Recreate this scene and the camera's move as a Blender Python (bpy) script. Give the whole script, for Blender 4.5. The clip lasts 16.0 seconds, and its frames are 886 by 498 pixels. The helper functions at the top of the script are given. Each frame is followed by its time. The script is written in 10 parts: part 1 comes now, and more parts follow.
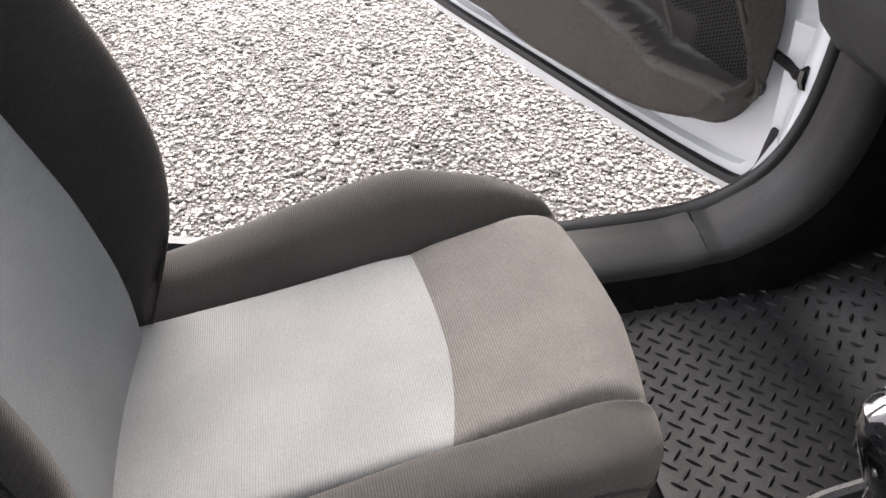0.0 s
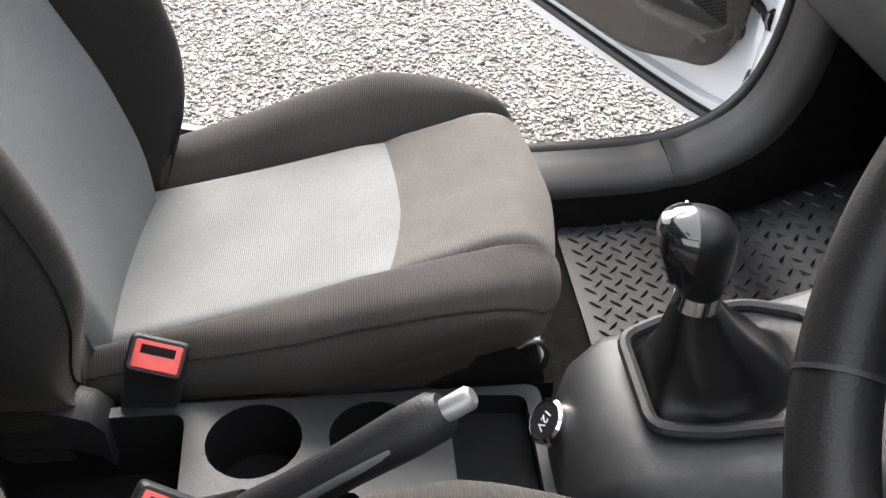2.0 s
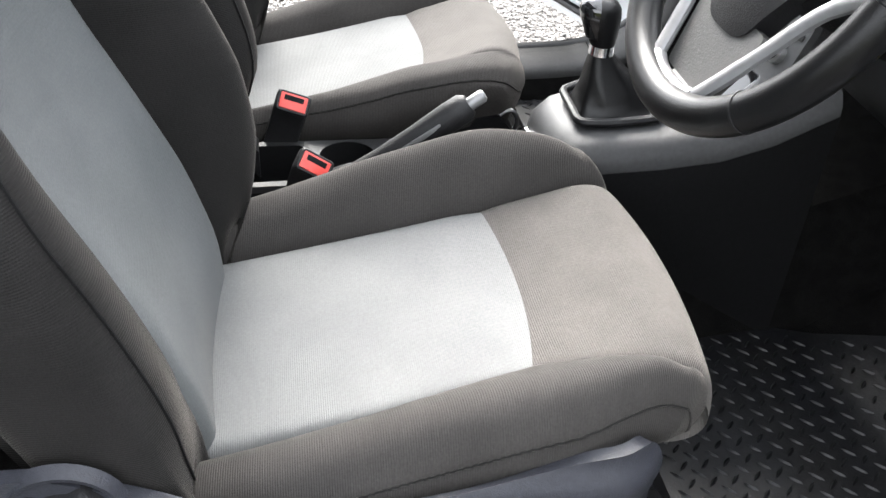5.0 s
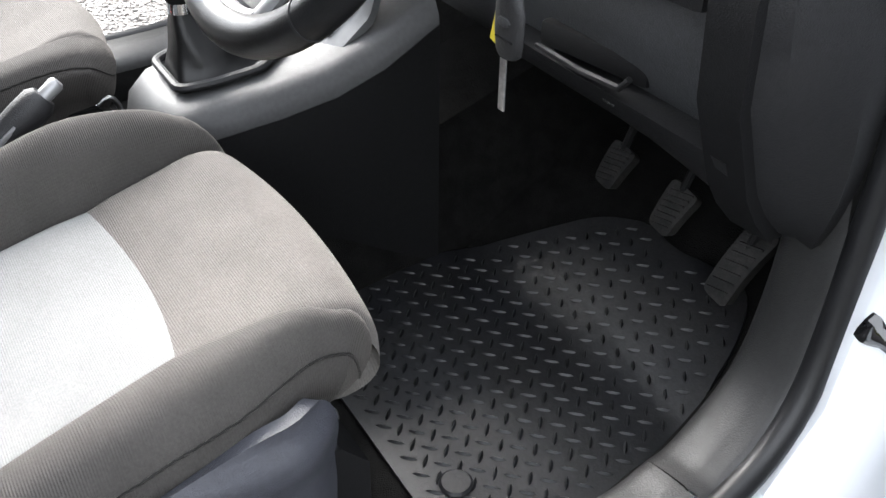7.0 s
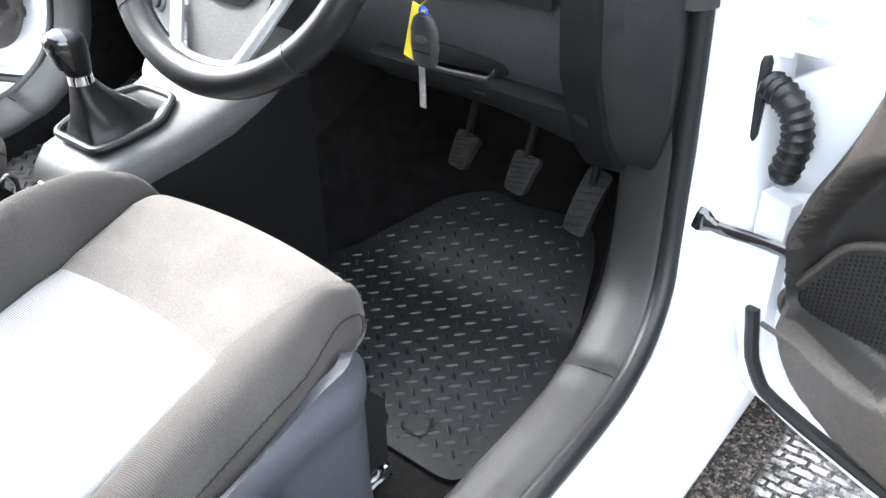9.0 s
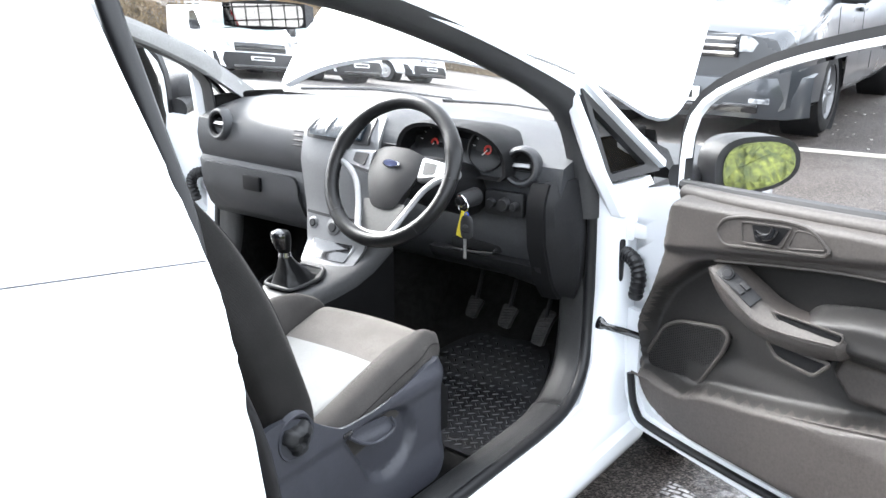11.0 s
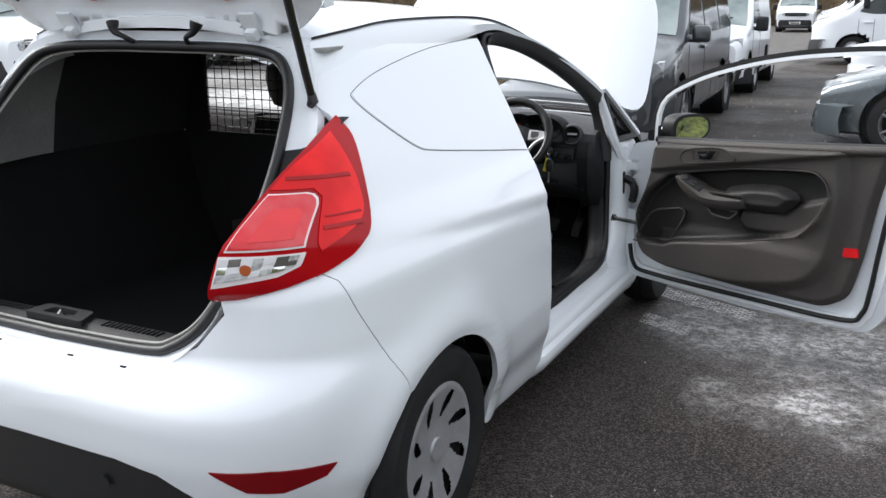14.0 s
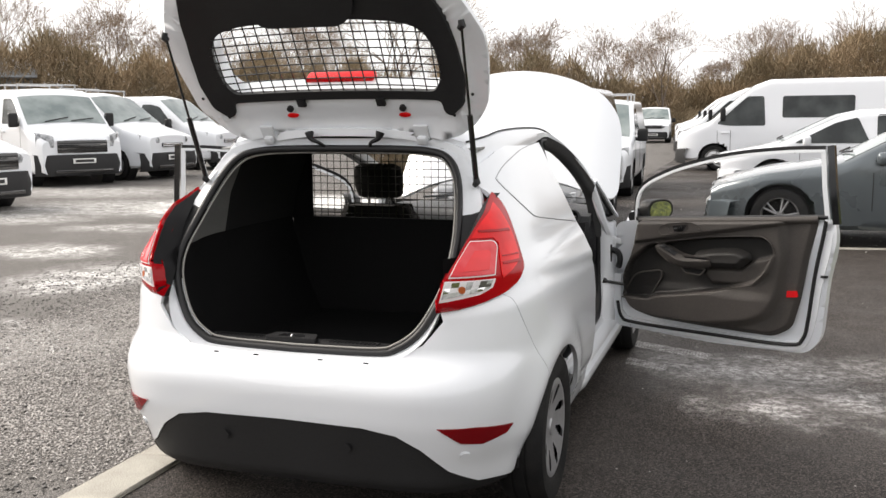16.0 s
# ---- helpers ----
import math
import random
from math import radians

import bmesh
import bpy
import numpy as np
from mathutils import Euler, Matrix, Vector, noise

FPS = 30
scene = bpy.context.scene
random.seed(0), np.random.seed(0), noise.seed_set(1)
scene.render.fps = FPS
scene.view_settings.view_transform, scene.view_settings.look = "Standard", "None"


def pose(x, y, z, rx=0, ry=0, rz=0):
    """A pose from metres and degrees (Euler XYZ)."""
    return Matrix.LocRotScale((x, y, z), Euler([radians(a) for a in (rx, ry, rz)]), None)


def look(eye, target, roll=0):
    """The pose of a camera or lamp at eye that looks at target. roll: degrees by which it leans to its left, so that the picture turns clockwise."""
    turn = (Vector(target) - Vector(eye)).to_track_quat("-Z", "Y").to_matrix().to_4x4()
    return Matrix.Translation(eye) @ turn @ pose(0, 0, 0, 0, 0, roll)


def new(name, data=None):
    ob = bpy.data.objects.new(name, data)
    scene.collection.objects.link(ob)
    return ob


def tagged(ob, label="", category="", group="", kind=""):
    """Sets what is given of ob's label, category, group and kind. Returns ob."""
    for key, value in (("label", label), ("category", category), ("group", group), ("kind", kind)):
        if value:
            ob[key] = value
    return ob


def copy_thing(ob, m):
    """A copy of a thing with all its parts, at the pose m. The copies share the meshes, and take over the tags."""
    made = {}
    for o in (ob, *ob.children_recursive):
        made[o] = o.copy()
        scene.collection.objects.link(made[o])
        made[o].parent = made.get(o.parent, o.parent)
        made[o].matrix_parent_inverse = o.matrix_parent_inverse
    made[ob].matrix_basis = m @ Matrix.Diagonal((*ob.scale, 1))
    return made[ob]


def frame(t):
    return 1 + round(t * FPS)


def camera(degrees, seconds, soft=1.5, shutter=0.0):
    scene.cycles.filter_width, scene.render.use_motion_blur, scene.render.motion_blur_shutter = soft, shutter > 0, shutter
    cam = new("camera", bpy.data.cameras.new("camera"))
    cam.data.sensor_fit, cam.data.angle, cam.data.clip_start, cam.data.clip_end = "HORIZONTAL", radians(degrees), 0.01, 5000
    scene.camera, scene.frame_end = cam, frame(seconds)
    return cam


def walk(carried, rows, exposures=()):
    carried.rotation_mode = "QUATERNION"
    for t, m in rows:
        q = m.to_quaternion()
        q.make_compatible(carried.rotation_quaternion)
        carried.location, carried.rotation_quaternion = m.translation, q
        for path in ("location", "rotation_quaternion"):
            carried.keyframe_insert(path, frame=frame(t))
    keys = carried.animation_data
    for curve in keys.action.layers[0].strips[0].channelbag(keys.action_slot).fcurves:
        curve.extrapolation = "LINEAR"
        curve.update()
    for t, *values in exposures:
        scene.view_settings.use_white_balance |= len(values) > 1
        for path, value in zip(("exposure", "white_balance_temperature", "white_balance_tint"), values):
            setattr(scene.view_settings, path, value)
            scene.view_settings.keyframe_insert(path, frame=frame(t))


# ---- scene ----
cam = camera(51.1, 16.0)
PATH = [
    (0, (0.274, 1.341, 1.05), (-1.307, 1.636, -0.138), 0.4),
    (0.5, (0.347, 1.344, 1.075), (-1.219, 1.556, -0.151), 0.0),
    (1, (0.365, 1.394, 1.071), (-1.196, 1.559, -0.168), -0.2),
    (1.5, (0.419, 1.41, 1.073), (-1.148, 1.579, -0.158), 0.7),
    (2, (0.464, 1.415, 1.062), (-1.107, 1.577, -0.165), 0.7),
    (2.5, (0.552, 1.399, 1.07), (-1.028, 1.562, -0.146), 0.9),
    (3, (0.662, 1.377, 1.076), (-0.925, 1.533, -0.131), 0.6),
    (3.2, (0.714, 1.355, 1.087), (-0.874, 1.534, -0.115), 0.9),
    (5.3, (1.097, 1.245, 1.143), (-0.479, 1.548, -0.051), 3.5),
    (5.5, (1.128, 1.251, 1.146), (-0.444, 1.576, -0.047), 3.0),
    (5.6, (1.141, 1.252, 1.15), (-0.421, 1.626, -0.041), 2.0),
    (6, (1.147, 1.253, 1.128), (-0.358, 1.835, -0.053), 2.6),
    (6.5, (1.088, 1.307, 1.082), (-0.342, 2.052, -0.102), 1.4),
    (7, (1.027, 1.337, 1.068), (-0.32, 2.21, -0.125), 0.7),
    (7.5, (1.0, 1.314, 1.07), (-0.262, 2.296, -0.132), 0.5),
    (8, (0.962, 1.238, 1.081), (-0.184, 2.354, -0.119), 0.4),
    (8.5, (0.985, 1.174, 1.12), (-0.069, 2.369, -0.089), -0.5),
    (8.7, (1.006, 1.138, 1.127), (-0.025, 2.371, -0.064), -0.8),
    (10.8, (1.573, 0.182, 1.346), (0.46, 1.709, 0.692), 0.3),
    (11, (1.639, 0.073, 1.357), (0.514, 1.618, 0.767), 0.2),
    (11.5, (1.706, -0.28, 1.435), (0.625, 1.3, 0.857), -0.0),
    (12, (1.812, -0.588, 1.417), (0.733, 1.008, 0.881), -0.2),
    (12.5, (1.96, -0.942, 1.435), (0.896, 0.664, 0.897), -0.3),
    (13, (1.917, -1.305, 1.437), (0.905, 0.336, 0.905), -0.1),
    (13.5, (1.888, -1.684, 1.469), (0.941, -0.003, 0.943), 0.2),
    (14, (1.874, -2.05, 1.472), (1.005, -0.323, 0.959), -0.2),
    (14.2, (1.849, -2.191, 1.498), (1.006, -0.455, 0.974), -0.0),
    (14.5, (1.732, -2.398, 1.482), (0.942, -0.633, 0.971), -0.1),
    (15, (1.629, -2.746, 1.509), (0.908, -0.932, 1.074), -0.2),
    (15.5, (1.625, -3.075, 1.488), (0.936, -1.223, 1.182), -0.6),
    (16, (1.524, -3.393, 1.478), (0.893, -1.516, 1.197), -0.5),
]
EXPOSURE = [(0, 1.92, 6700, 16), (1.0, 1.95, 6700, 13), (1.6, 2.03, 6650, 12), (2.5, 2.3, 6450, 10), (3.2, 2.5, 6400, 9), (5.3, 2.5, 6400, 10), (7.0, 2.65, 6300, 10), (8.0, 3.2, 6150, 9), (8.7, 3.35, 6100, 9),
            (10.8, 2.95, 6150, 9), (11.5, 2.1, 6080, 9), (12, 1.63, 6050, 9), (13, 1.05, 6100, 9), (14.5, 0.9, 6400, 10), (15.2, 0.87, 6750, 11), (16, 0.85, 6950, 12)]
walk(cam, [(t, look(eye, target, roll)) for t, eye, target, roll in PATH], EXPOSURE)
import functools
# ---- light ----
SUN_ELEV, SUN_ROT = 36.0, 272.0      # height and compass turn of the veiled sun
world = bpy.data.worlds.new("overcast_sky")
scene.world = world
world.use_nodes = True
wn = world.node_tree.nodes
wl = world.node_tree.links
sky = wn.new("ShaderNodeTexSky")
sky.sky_type = "NISHITA"
sky.sun_disc = False
sky.sun_elevation, sky.sun_rotation = radians(SUN_ELEV), radians(SUN_ROT)
sky.air_density, sky.dust_density, sky.ozone_density = 1.0, 4.0, 1.0
pale = wn.new("ShaderNodeHueSaturation")
pale.inputs["Saturation"].default_value = 0.12
wl.new(sky.outputs[0], pale.inputs["Color"])
cloud = wn.new("ShaderNodeMix")          # a closed, even cloud deck over the clear sky
cloud.data_type = "RGBA"
cloud.inputs[0].default_value = 0.75
cloud.inputs[7].default_value = (5.5, 5.7, 6.0, 1)
wl.new(pale.outputs[0], cloud.inputs[6])
wl.new(cloud.outputs[2], wn["Background"].inputs[0])
wn["Background"].inputs[1].default_value = 0.15
sun_data = bpy.data.lights.new("sun", "SUN")
sun_data.energy, sun_data.angle, sun_data.color = 2.1, radians(32), (1.0, 0.96, 0.9)
sun = new("sun", sun_data)
sun.matrix_world = pose(0, 0, 20, 90 - SUN_ELEV, 0, 180 - SUN_ROT)


# ---- materials ----
def material(name, base, rough=0.5, metal=0.0, second=None, scale=8.0, fine=0.06, fine_scale=180.0, bump=0.0, bump_scale=250.0,
             coat=0.0, spec=0.5, wave=None, rough_var=0.08, sheen=0.0):
    """A surface with colour variation at two scales, roughness variation and fine relief."""
    m = bpy.data.materials.new(name)
    m.use_nodes = True
    n, l = m.node_tree.nodes, m.node_tree.links
    b = n["Principled BSDF"]
    co = n.new("ShaderNodeTexCoord")
    big = n.new("ShaderNodeTexNoise")
    big.inputs["Scale"].default_value, big.inputs["Detail"].default_value = scale, 5
    l.new(co.outputs["Object"], big.inputs["Vector"])
    small = n.new("ShaderNodeTexNoise")
    small.inputs["Scale"].default_value, small.inputs["Detail"].default_value = fine_scale, 2
    l.new(co.outputs["Object"], small.inputs["Vector"])
    mix = n.new("ShaderNodeMix")
    mix.data_type = "RGBA"
    other = second or tuple(c * 0.88 for c in base)
    mix.inputs[6].default_value, mix.inputs[7].default_value = (*other, 1), (*base, 1)
    ramp = n.new("ShaderNodeMapRange")
    ramp.inputs[1].default_value, ramp.inputs[2].default_value = 0.38, 0.62
    l.new(big.outputs[0], ramp.inputs[0])
    l.new(ramp.outputs[0], mix.inputs[0])
    tint = n.new("ShaderNodeMix")
    tint.data_type, tint.blend_type = "RGBA", "OVERLAY"
    tint.inputs[0].default_value = min(1.0, fine * 4)
    l.new(mix.outputs[2], tint.inputs[6])
    l.new(small.outputs[0], tint.inputs[7])
    l.new(tint.outputs[2], b.inputs["Base Color"])
    rr = n.new("ShaderNodeMapRange")
    rr.inputs[3].default_value, rr.inputs[4].default_value = max(0.02, rough - rough_var), min(1.0, rough + rough_var)
    l.new(big.outputs[0], rr.inputs[0])
    l.new(rr.outputs[0], b.inputs["Roughness"])
    b.inputs["Metallic"].default_value = metal
    b.inputs["Coat Weight"].default_value = coat
    b.inputs["Coat Roughness"].default_value = 0.1
    b.inputs["Specular IOR Level"].default_value = spec
    b.inputs["Sheen Weight"].default_value, b.inputs["Sheen Roughness"].default_value = sheen, 0.35
    b.inputs["Sheen Tint"].default_value = (1.0, 0.92, 0.84, 1)
    if bump:
        src = n.new("ShaderNodeTexNoise")
        src.inputs["Scale"].default_value, src.inputs["Detail"].default_value = bump_scale, 3
        l.new(co.outputs["Object"], src.inputs["Vector"])
        out = src.outputs[0]
        if wave:
            wv = n.new("ShaderNodeTexWave")
            wv.bands_direction = wave[0]
            wv.inputs["Scale"].default_value, wv.inputs["Distortion"].default_value = wave[1], 0.6
            wv.inputs["Detail Scale"].default_value = 3.0
            l.new(co.outputs["Object"], wv.inputs["Vector"])
            ad = n.new("ShaderNodeMath")
            l.new(wv.outputs["Fac"], ad.inputs[0])
            l.new(src.outputs[0], ad.inputs[1])
            out = ad.outputs[0]
        bp = n.new("ShaderNodeBump")
        bp.inputs["Strength"].default_value, bp.inputs["Distance"].default_value = bump, 0.002
        l.new(out, bp.inputs["Height"])
        l.new(bp.outputs[0], b.inputs["Normal"])
    return m


def glass(name, tint=(1, 1, 1), rough=0.0):
    m = bpy.data.materials.new(name)
    m.use_nodes = True
    b = m.node_tree.nodes["Principled BSDF"]
    b.inputs["Base Color"].default_value = (*tint, 1)
    b.inputs["Roughness"].default_value = rough
    b.inputs["Transmission Weight"].default_value = 1.0
    b.inputs["IOR"].default_value = 1.02 if rough == 0 else 1.3
    b.inputs["Coat Weight"].default_value = 0.2
    b.inputs["Coat Roughness"].default_value = 0.02
    return m


WHITE = material("white_car_paint", (0.775, 0.797, 0.83), 0.28, second=(0.77, 0.792, 0.825), scale=2, fine=0.0, coat=1.0, rough_var=0.01)
WHITE_DULL = material("white_inner_paint", (0.75, 0.772, 0.80), 0.36, second=(0.72, 0.742, 0.77), scale=9, fine=0.02, coat=0.4)
BLACK_PLASTIC = material("black_textured_plastic", (0.014, 0.014, 0.015), 0.5, second=(0.010, 0.010, 0.011), spec=0.35, scale=6, fine=0.1, bump=0.35, bump_scale=700)
VALANCE = material("dark_grey_bumper_plastic", (0.022, 0.022, 0.023), 0.55, spec=0.35, scale=5, fine=0.1, bump=0.3, bump_scale=600)
RUBBER = material("black_rubber_seal", (0.010, 0.010, 0.011), 0.45, spec=0.4, scale=14, fine=0.05, bump=0.1, bump_scale=300)
TYRE = material("tyre_rubber", (0.009, 0.009, 0.0095), 0.75, second=(0.015, 0.0145, 0.014), spec=0.25, scale=9, fine=0.12, bump=0.4, bump_scale=160)
DASH = material("charcoal_dash_plastic", (0.028, 0.029, 0.032), 0.5, second=(0.022, 0.023, 0.025), scale=5, fine=0.1, bump=0.4, bump_scale=650)
SILL_PLASTIC = material("grey_sill_plastic", (0.025, 0.0248, 0.0248), 0.46, second=(0.020, 0.0198, 0.0198), spec=0.4, scale=6, fine=0.1, bump=0.25, bump_scale=600)
CONSOLE_GREY = material("grey_console_plastic", (0.026, 0.0263, 0.0275), 0.5, second=(0.021, 0.0214, 0.0225), scale=6, fine=0.1, bump=0.22, bump_scale=1300)
# Near-black plastic; in recesses and wells the colour also stands for their shade.
DASH_DARK = material("dark_plastic_with_recess_shade", (0.0055, 0.0055, 0.006), 0.65, spec=0.16, scale=5, fine=0.1, bump=0.3, bump_scale=650)
DASH_LOW = material("black_lower_dash_plastic", (0.0095, 0.0095, 0.0105), 0.55, second=(0.0075, 0.0075, 0.008), spec=0.28, scale=5, fine=0.1, bump=0.35, bump_scale=650)
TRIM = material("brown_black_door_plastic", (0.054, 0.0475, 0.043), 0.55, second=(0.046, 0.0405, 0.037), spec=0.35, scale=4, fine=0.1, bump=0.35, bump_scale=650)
# Darker, smoother copy of the card plastic, with the hollow's shadow in its colour.
TRIM_SHADED = material("smooth_shaded_door_plastic", (0.021, 0.0195, 0.0185), 0.5, second=(0.017, 0.016, 0.015), spec=0.35, scale=4, fine=0.08, bump=0.2, bump_scale=800)
SEAT_DARK = material("charcoal_seat_cloth", (0.049, 0.0457, 0.0433), 0.95, second=(0.041, 0.0383, 0.0363), scale=14, fine=0.08, fine_scale=420, bump=0.32, bump_scale=500, spec=0.15, wave=("Y", 150.0), sheen=0.1)
SEAT_FRONT = material("brown_grey_seat_cloth", (0.112, 0.104, 0.0975), 0.95, second=(0.095, 0.0885, 0.083), scale=14, fine=0.07, fine_scale=420, bump=0.32, bump_scale=500, spec=0.15, wave=("Y", 150.0), sheen=0.1)
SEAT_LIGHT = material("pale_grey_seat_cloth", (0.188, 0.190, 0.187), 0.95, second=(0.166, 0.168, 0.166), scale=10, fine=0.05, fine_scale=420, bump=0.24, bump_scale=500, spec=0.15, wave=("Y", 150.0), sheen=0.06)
# Backrest cloths: cushion cloths darkened for the shade the backs stand in.
BACK_SHADED = material("shaded_charcoal_back_cloth", (0.017, 0.0162, 0.0157), 0.95, second=(0.013, 0.0125, 0.012), scale=14, fine=0.08, fine_scale=420, bump=0.32, bump_scale=500, spec=0.15, wave=("Z", 150.0), sheen=0.1)
BACK_PALE_SHADED = material("shaded_pale_back_cloth", (0.112, 0.119, 0.122), 0.95, second=(0.096, 0.103, 0.106), scale=10, fine=0.05, fine_scale=420, bump=0.24, bump_scale=500, spec=0.15, wave=("Z", 150.0), sheen=0.06)
VALANCE_SEAT = material("slate_seat_plastic", (0.032, 0.0335, 0.042), 0.45, scale=6, fine=0.08, bump=0.3, bump_scale=600)
MAT_RUBBER = material("black_mat_rubber", (0.0075, 0.008, 0.0095), 0.38, second=(0.011, 0.011, 0.0115), scale=9, fine=0.25, bump=0.15, bump_scale=300, spec=0.3)
CARPET = material("dark_carpet", (0.004, 0.0039, 0.0038), 1.0, second=(0.0075, 0.0073, 0.007), scale=40, fine=0.4, fine_scale=600, bump=1.0, bump_scale=600, spec=0.1)
LEATHER = material("black_leather", (0.005, 0.005, 0.0053), 0.33, spec=0.3, scale=12, fine=0.1, bump=0.15, bump_scale=700)
GLOSS_BLACK = material("gloss_black", (0.008, 0.008, 0.009), 0.08, fine=0.0, coat=1.0, rough_var=0.03)
SILVER = material("satin_silver_plastic", (0.27, 0.27, 0.275), 0.42, metal=0.6, scale=9, fine=0.03)
CHROME = material("chrome", (0.85, 0.85, 0.86), 0.1, metal=1.0, fine=0.0, rough_var=0.05)
STEEL = material("bare_steel", (0.5, 0.5, 0.5), 0.35, metal=1.0, scale=20, fine=0.1)
MIRROR = material("mirror_glass", (0.92, 0.93, 0.93), 0.02, metal=1.0, fine=0.0, rough_var=0.01)
BUCKLE = material("red_buckle_plastic", (0.75, 0.075, 0.06), 0.35, scale=30, fine=0.05)
GLASS = glass("clear_glass")


# ---- mesh helpers ----
def finish(name, bm, mats, parent=None, label="", smooth=40):
    me = bpy.data.meshes.new(name)
    bm.normal_update()
    bm.to_mesh(me)
    bm.free()
    for m in (mats if isinstance(mats, (list, tuple)) else [mats]):
        me.materials.append(m)
    if smooth:
        me.shade_smooth()
        me.set_sharp_from_angle(angle=radians(smooth))
    ob = new(name, me)
    if parent:
        ob.parent = parent
    if label:
        ob["label"] = label
    return ob


def part(name, bm, mats, parent, label="", smooth=40):
    return finish(name, bm, mats, parent, label, smooth)


def thing(name, label, category, group="", kind="", at=None):
    ob = new(name)
    if at is not None:
        ob.matrix_world = at
    return tagged(ob, label, category, group, kind)


def lerp(table, v):
    """Piecewise-linear look-up, smoothed at its knots."""
    xs, ys = zip(*table)
    def f(q):
        return float(np.interp(q, xs, ys))
    return (f(v - 0.02) + 2 * f(v) + f(v + 0.02)) / 4


def lin(table, v):
    xs, ys = zip(*table)
    return float(np.interp(v, xs, ys))


def box(bm, c, s, bevel=0.004, m=None, seg=2):
    r = bmesh.ops.create_cube(bm, size=1)
    vs = r["verts"]
    bmesh.ops.scale(bm, vec=s, verts=vs)
    if bevel:
        es = list({e for v in vs for e in v.link_edges})
        r2 = bmesh.ops.bevel(bm, geom=es, offset=min(bevel, min(s) * 0.45), segments=seg, affect="EDGES", profile=0.6)
        vs = list({v for f in r2["faces"] for v in f.verts} | {v for v in vs if v.is_valid})
    mat = Matrix.Translation(c) @ (m or Matrix())
    bmesh.ops.transform(bm, matrix=mat, verts=vs)
    return vs


def ring_loft(bm, rings, closed=True, caps=True, mat_of=None):
    """Skin a list of rings of equal length."""
    vr = [[bm.verts.new(p) for p in ring] for ring in rings]
    k = len(rings[0])
    for i in range(len(vr) - 1):
        for j in range(k if closed else k - 1):
            a, b = vr[i][j], vr[i][(j + 1) % k]
            c, d = vr[i + 1][(j + 1) % k], vr[i + 1][j]
            try:
                f = bm.faces.new((a, b, c, d))
                if mat_of:
                    f.material_index = mat_of(i, j)
            except ValueError:
                pass
    if caps and closed:
        for ring in (vr[0][::-1], vr[-1]):
            try:
                bm.faces.new(ring)
            except ValueError:
                pass
    return vr


def tube(bm, pts, radius, seg=10, caps=True, flat=1.0, up=(0, 0, 1)):
    """A round (or flattened) bar along a line of points; radius may be a list."""
    pts = [Vector(p) for p in pts]
    rings = []
    ref = Vector(up)
    for i, p in enumerate(pts):
        d = (pts[min(i + 1, len(pts) - 1)] - pts[max(i - 1, 0)]).normalized()
        u = ref - d * ref.dot(d)
        if u.length < 1e-3:
            u = Vector((1, 0, 0)) - d * d.x
        u.normalize()
        ref = u
        v = d.cross(u)
        r = radius[i] if isinstance(radius, (list, tuple)) else radius
        rings.append([p + (u * math.cos(a) * flat + v * math.sin(a)) * r for a in (2 * math.pi * k / seg for k in range(seg))])
    ring_loft(bm, rings, True, caps)


def curve_pts(pts, n=6, closed=False):
    """Catmull-Rom through the points."""
    pts = [Vector(p) for p in pts]
    k = len(pts)
    out = []
    for i in range(k if closed else k - 1):
        p1, p2 = pts[i], pts[(i + 1) % k]
        p0 = pts[i - 1] if (i > 0 or closed) else p1 * 2 - p2
        p3 = pts[(i + 2) % k] if (i + 2 < k or closed) else p2 * 2 - p1
        for s in range(n):
            t = s / n
            out.append(0.5 * (2 * p1 + (p2 - p0) * t + (2 * p0 - 5 * p1 + 4 * p2 - p3) * t * t + (3 * p1 - p0 - 3 * p2 + p3) * t ** 3))
    if not closed:
        out.append(pts[-1])
    return out


def revolve(bm, profile, c, axis="X", seg=32, arc=1.0):
    """Turn (radius, along) pairs about an axis through c."""
    rings = []
    n = seg if arc >= 1 else seg + 1
    for k in range(n):
        a = 2 * math.pi * arc * k / seg
        ring = []
        for r, h in profile:
            p = {"X": (h, r * math.cos(a), r * math.sin(a)), "Y": (r * math.cos(a), h, r * math.sin(a)), "Z": (r * math.cos(a), r * math.sin(a), h)}[axis]
            ring.append(Vector(c) + Vector(p))
        rings.append(ring)
    if arc >= 1:
        rings.append(rings[0])
    vr = [[bm.verts.new(p) for p in ring] for ring in (rings[:-1] if arc >= 1 else rings)]
    m = len(vr)
    for i in range(m if arc >= 1 else m - 1):
        for j in range(len(profile) - 1):
            try:
                bm.faces.new((vr[i][j], vr[i][j + 1], vr[(i + 1) % m][j + 1], vr[(i + 1) % m][j]))
            except ValueError:
                pass
    bmesh.ops.remove_doubles(bm, verts=bm.verts[:], dist=1e-5)


def dense(loop, step=0.04):
    out = []
    k = len(loop)
    for i in range(k):
        a, b = Vector(loop[i]), Vector(loop[(i + 1) % k])
        m = max(1, int((b - a).length / step))
        out += [tuple(a.lerp(b, s / m)) for s in range(m)]
    return out


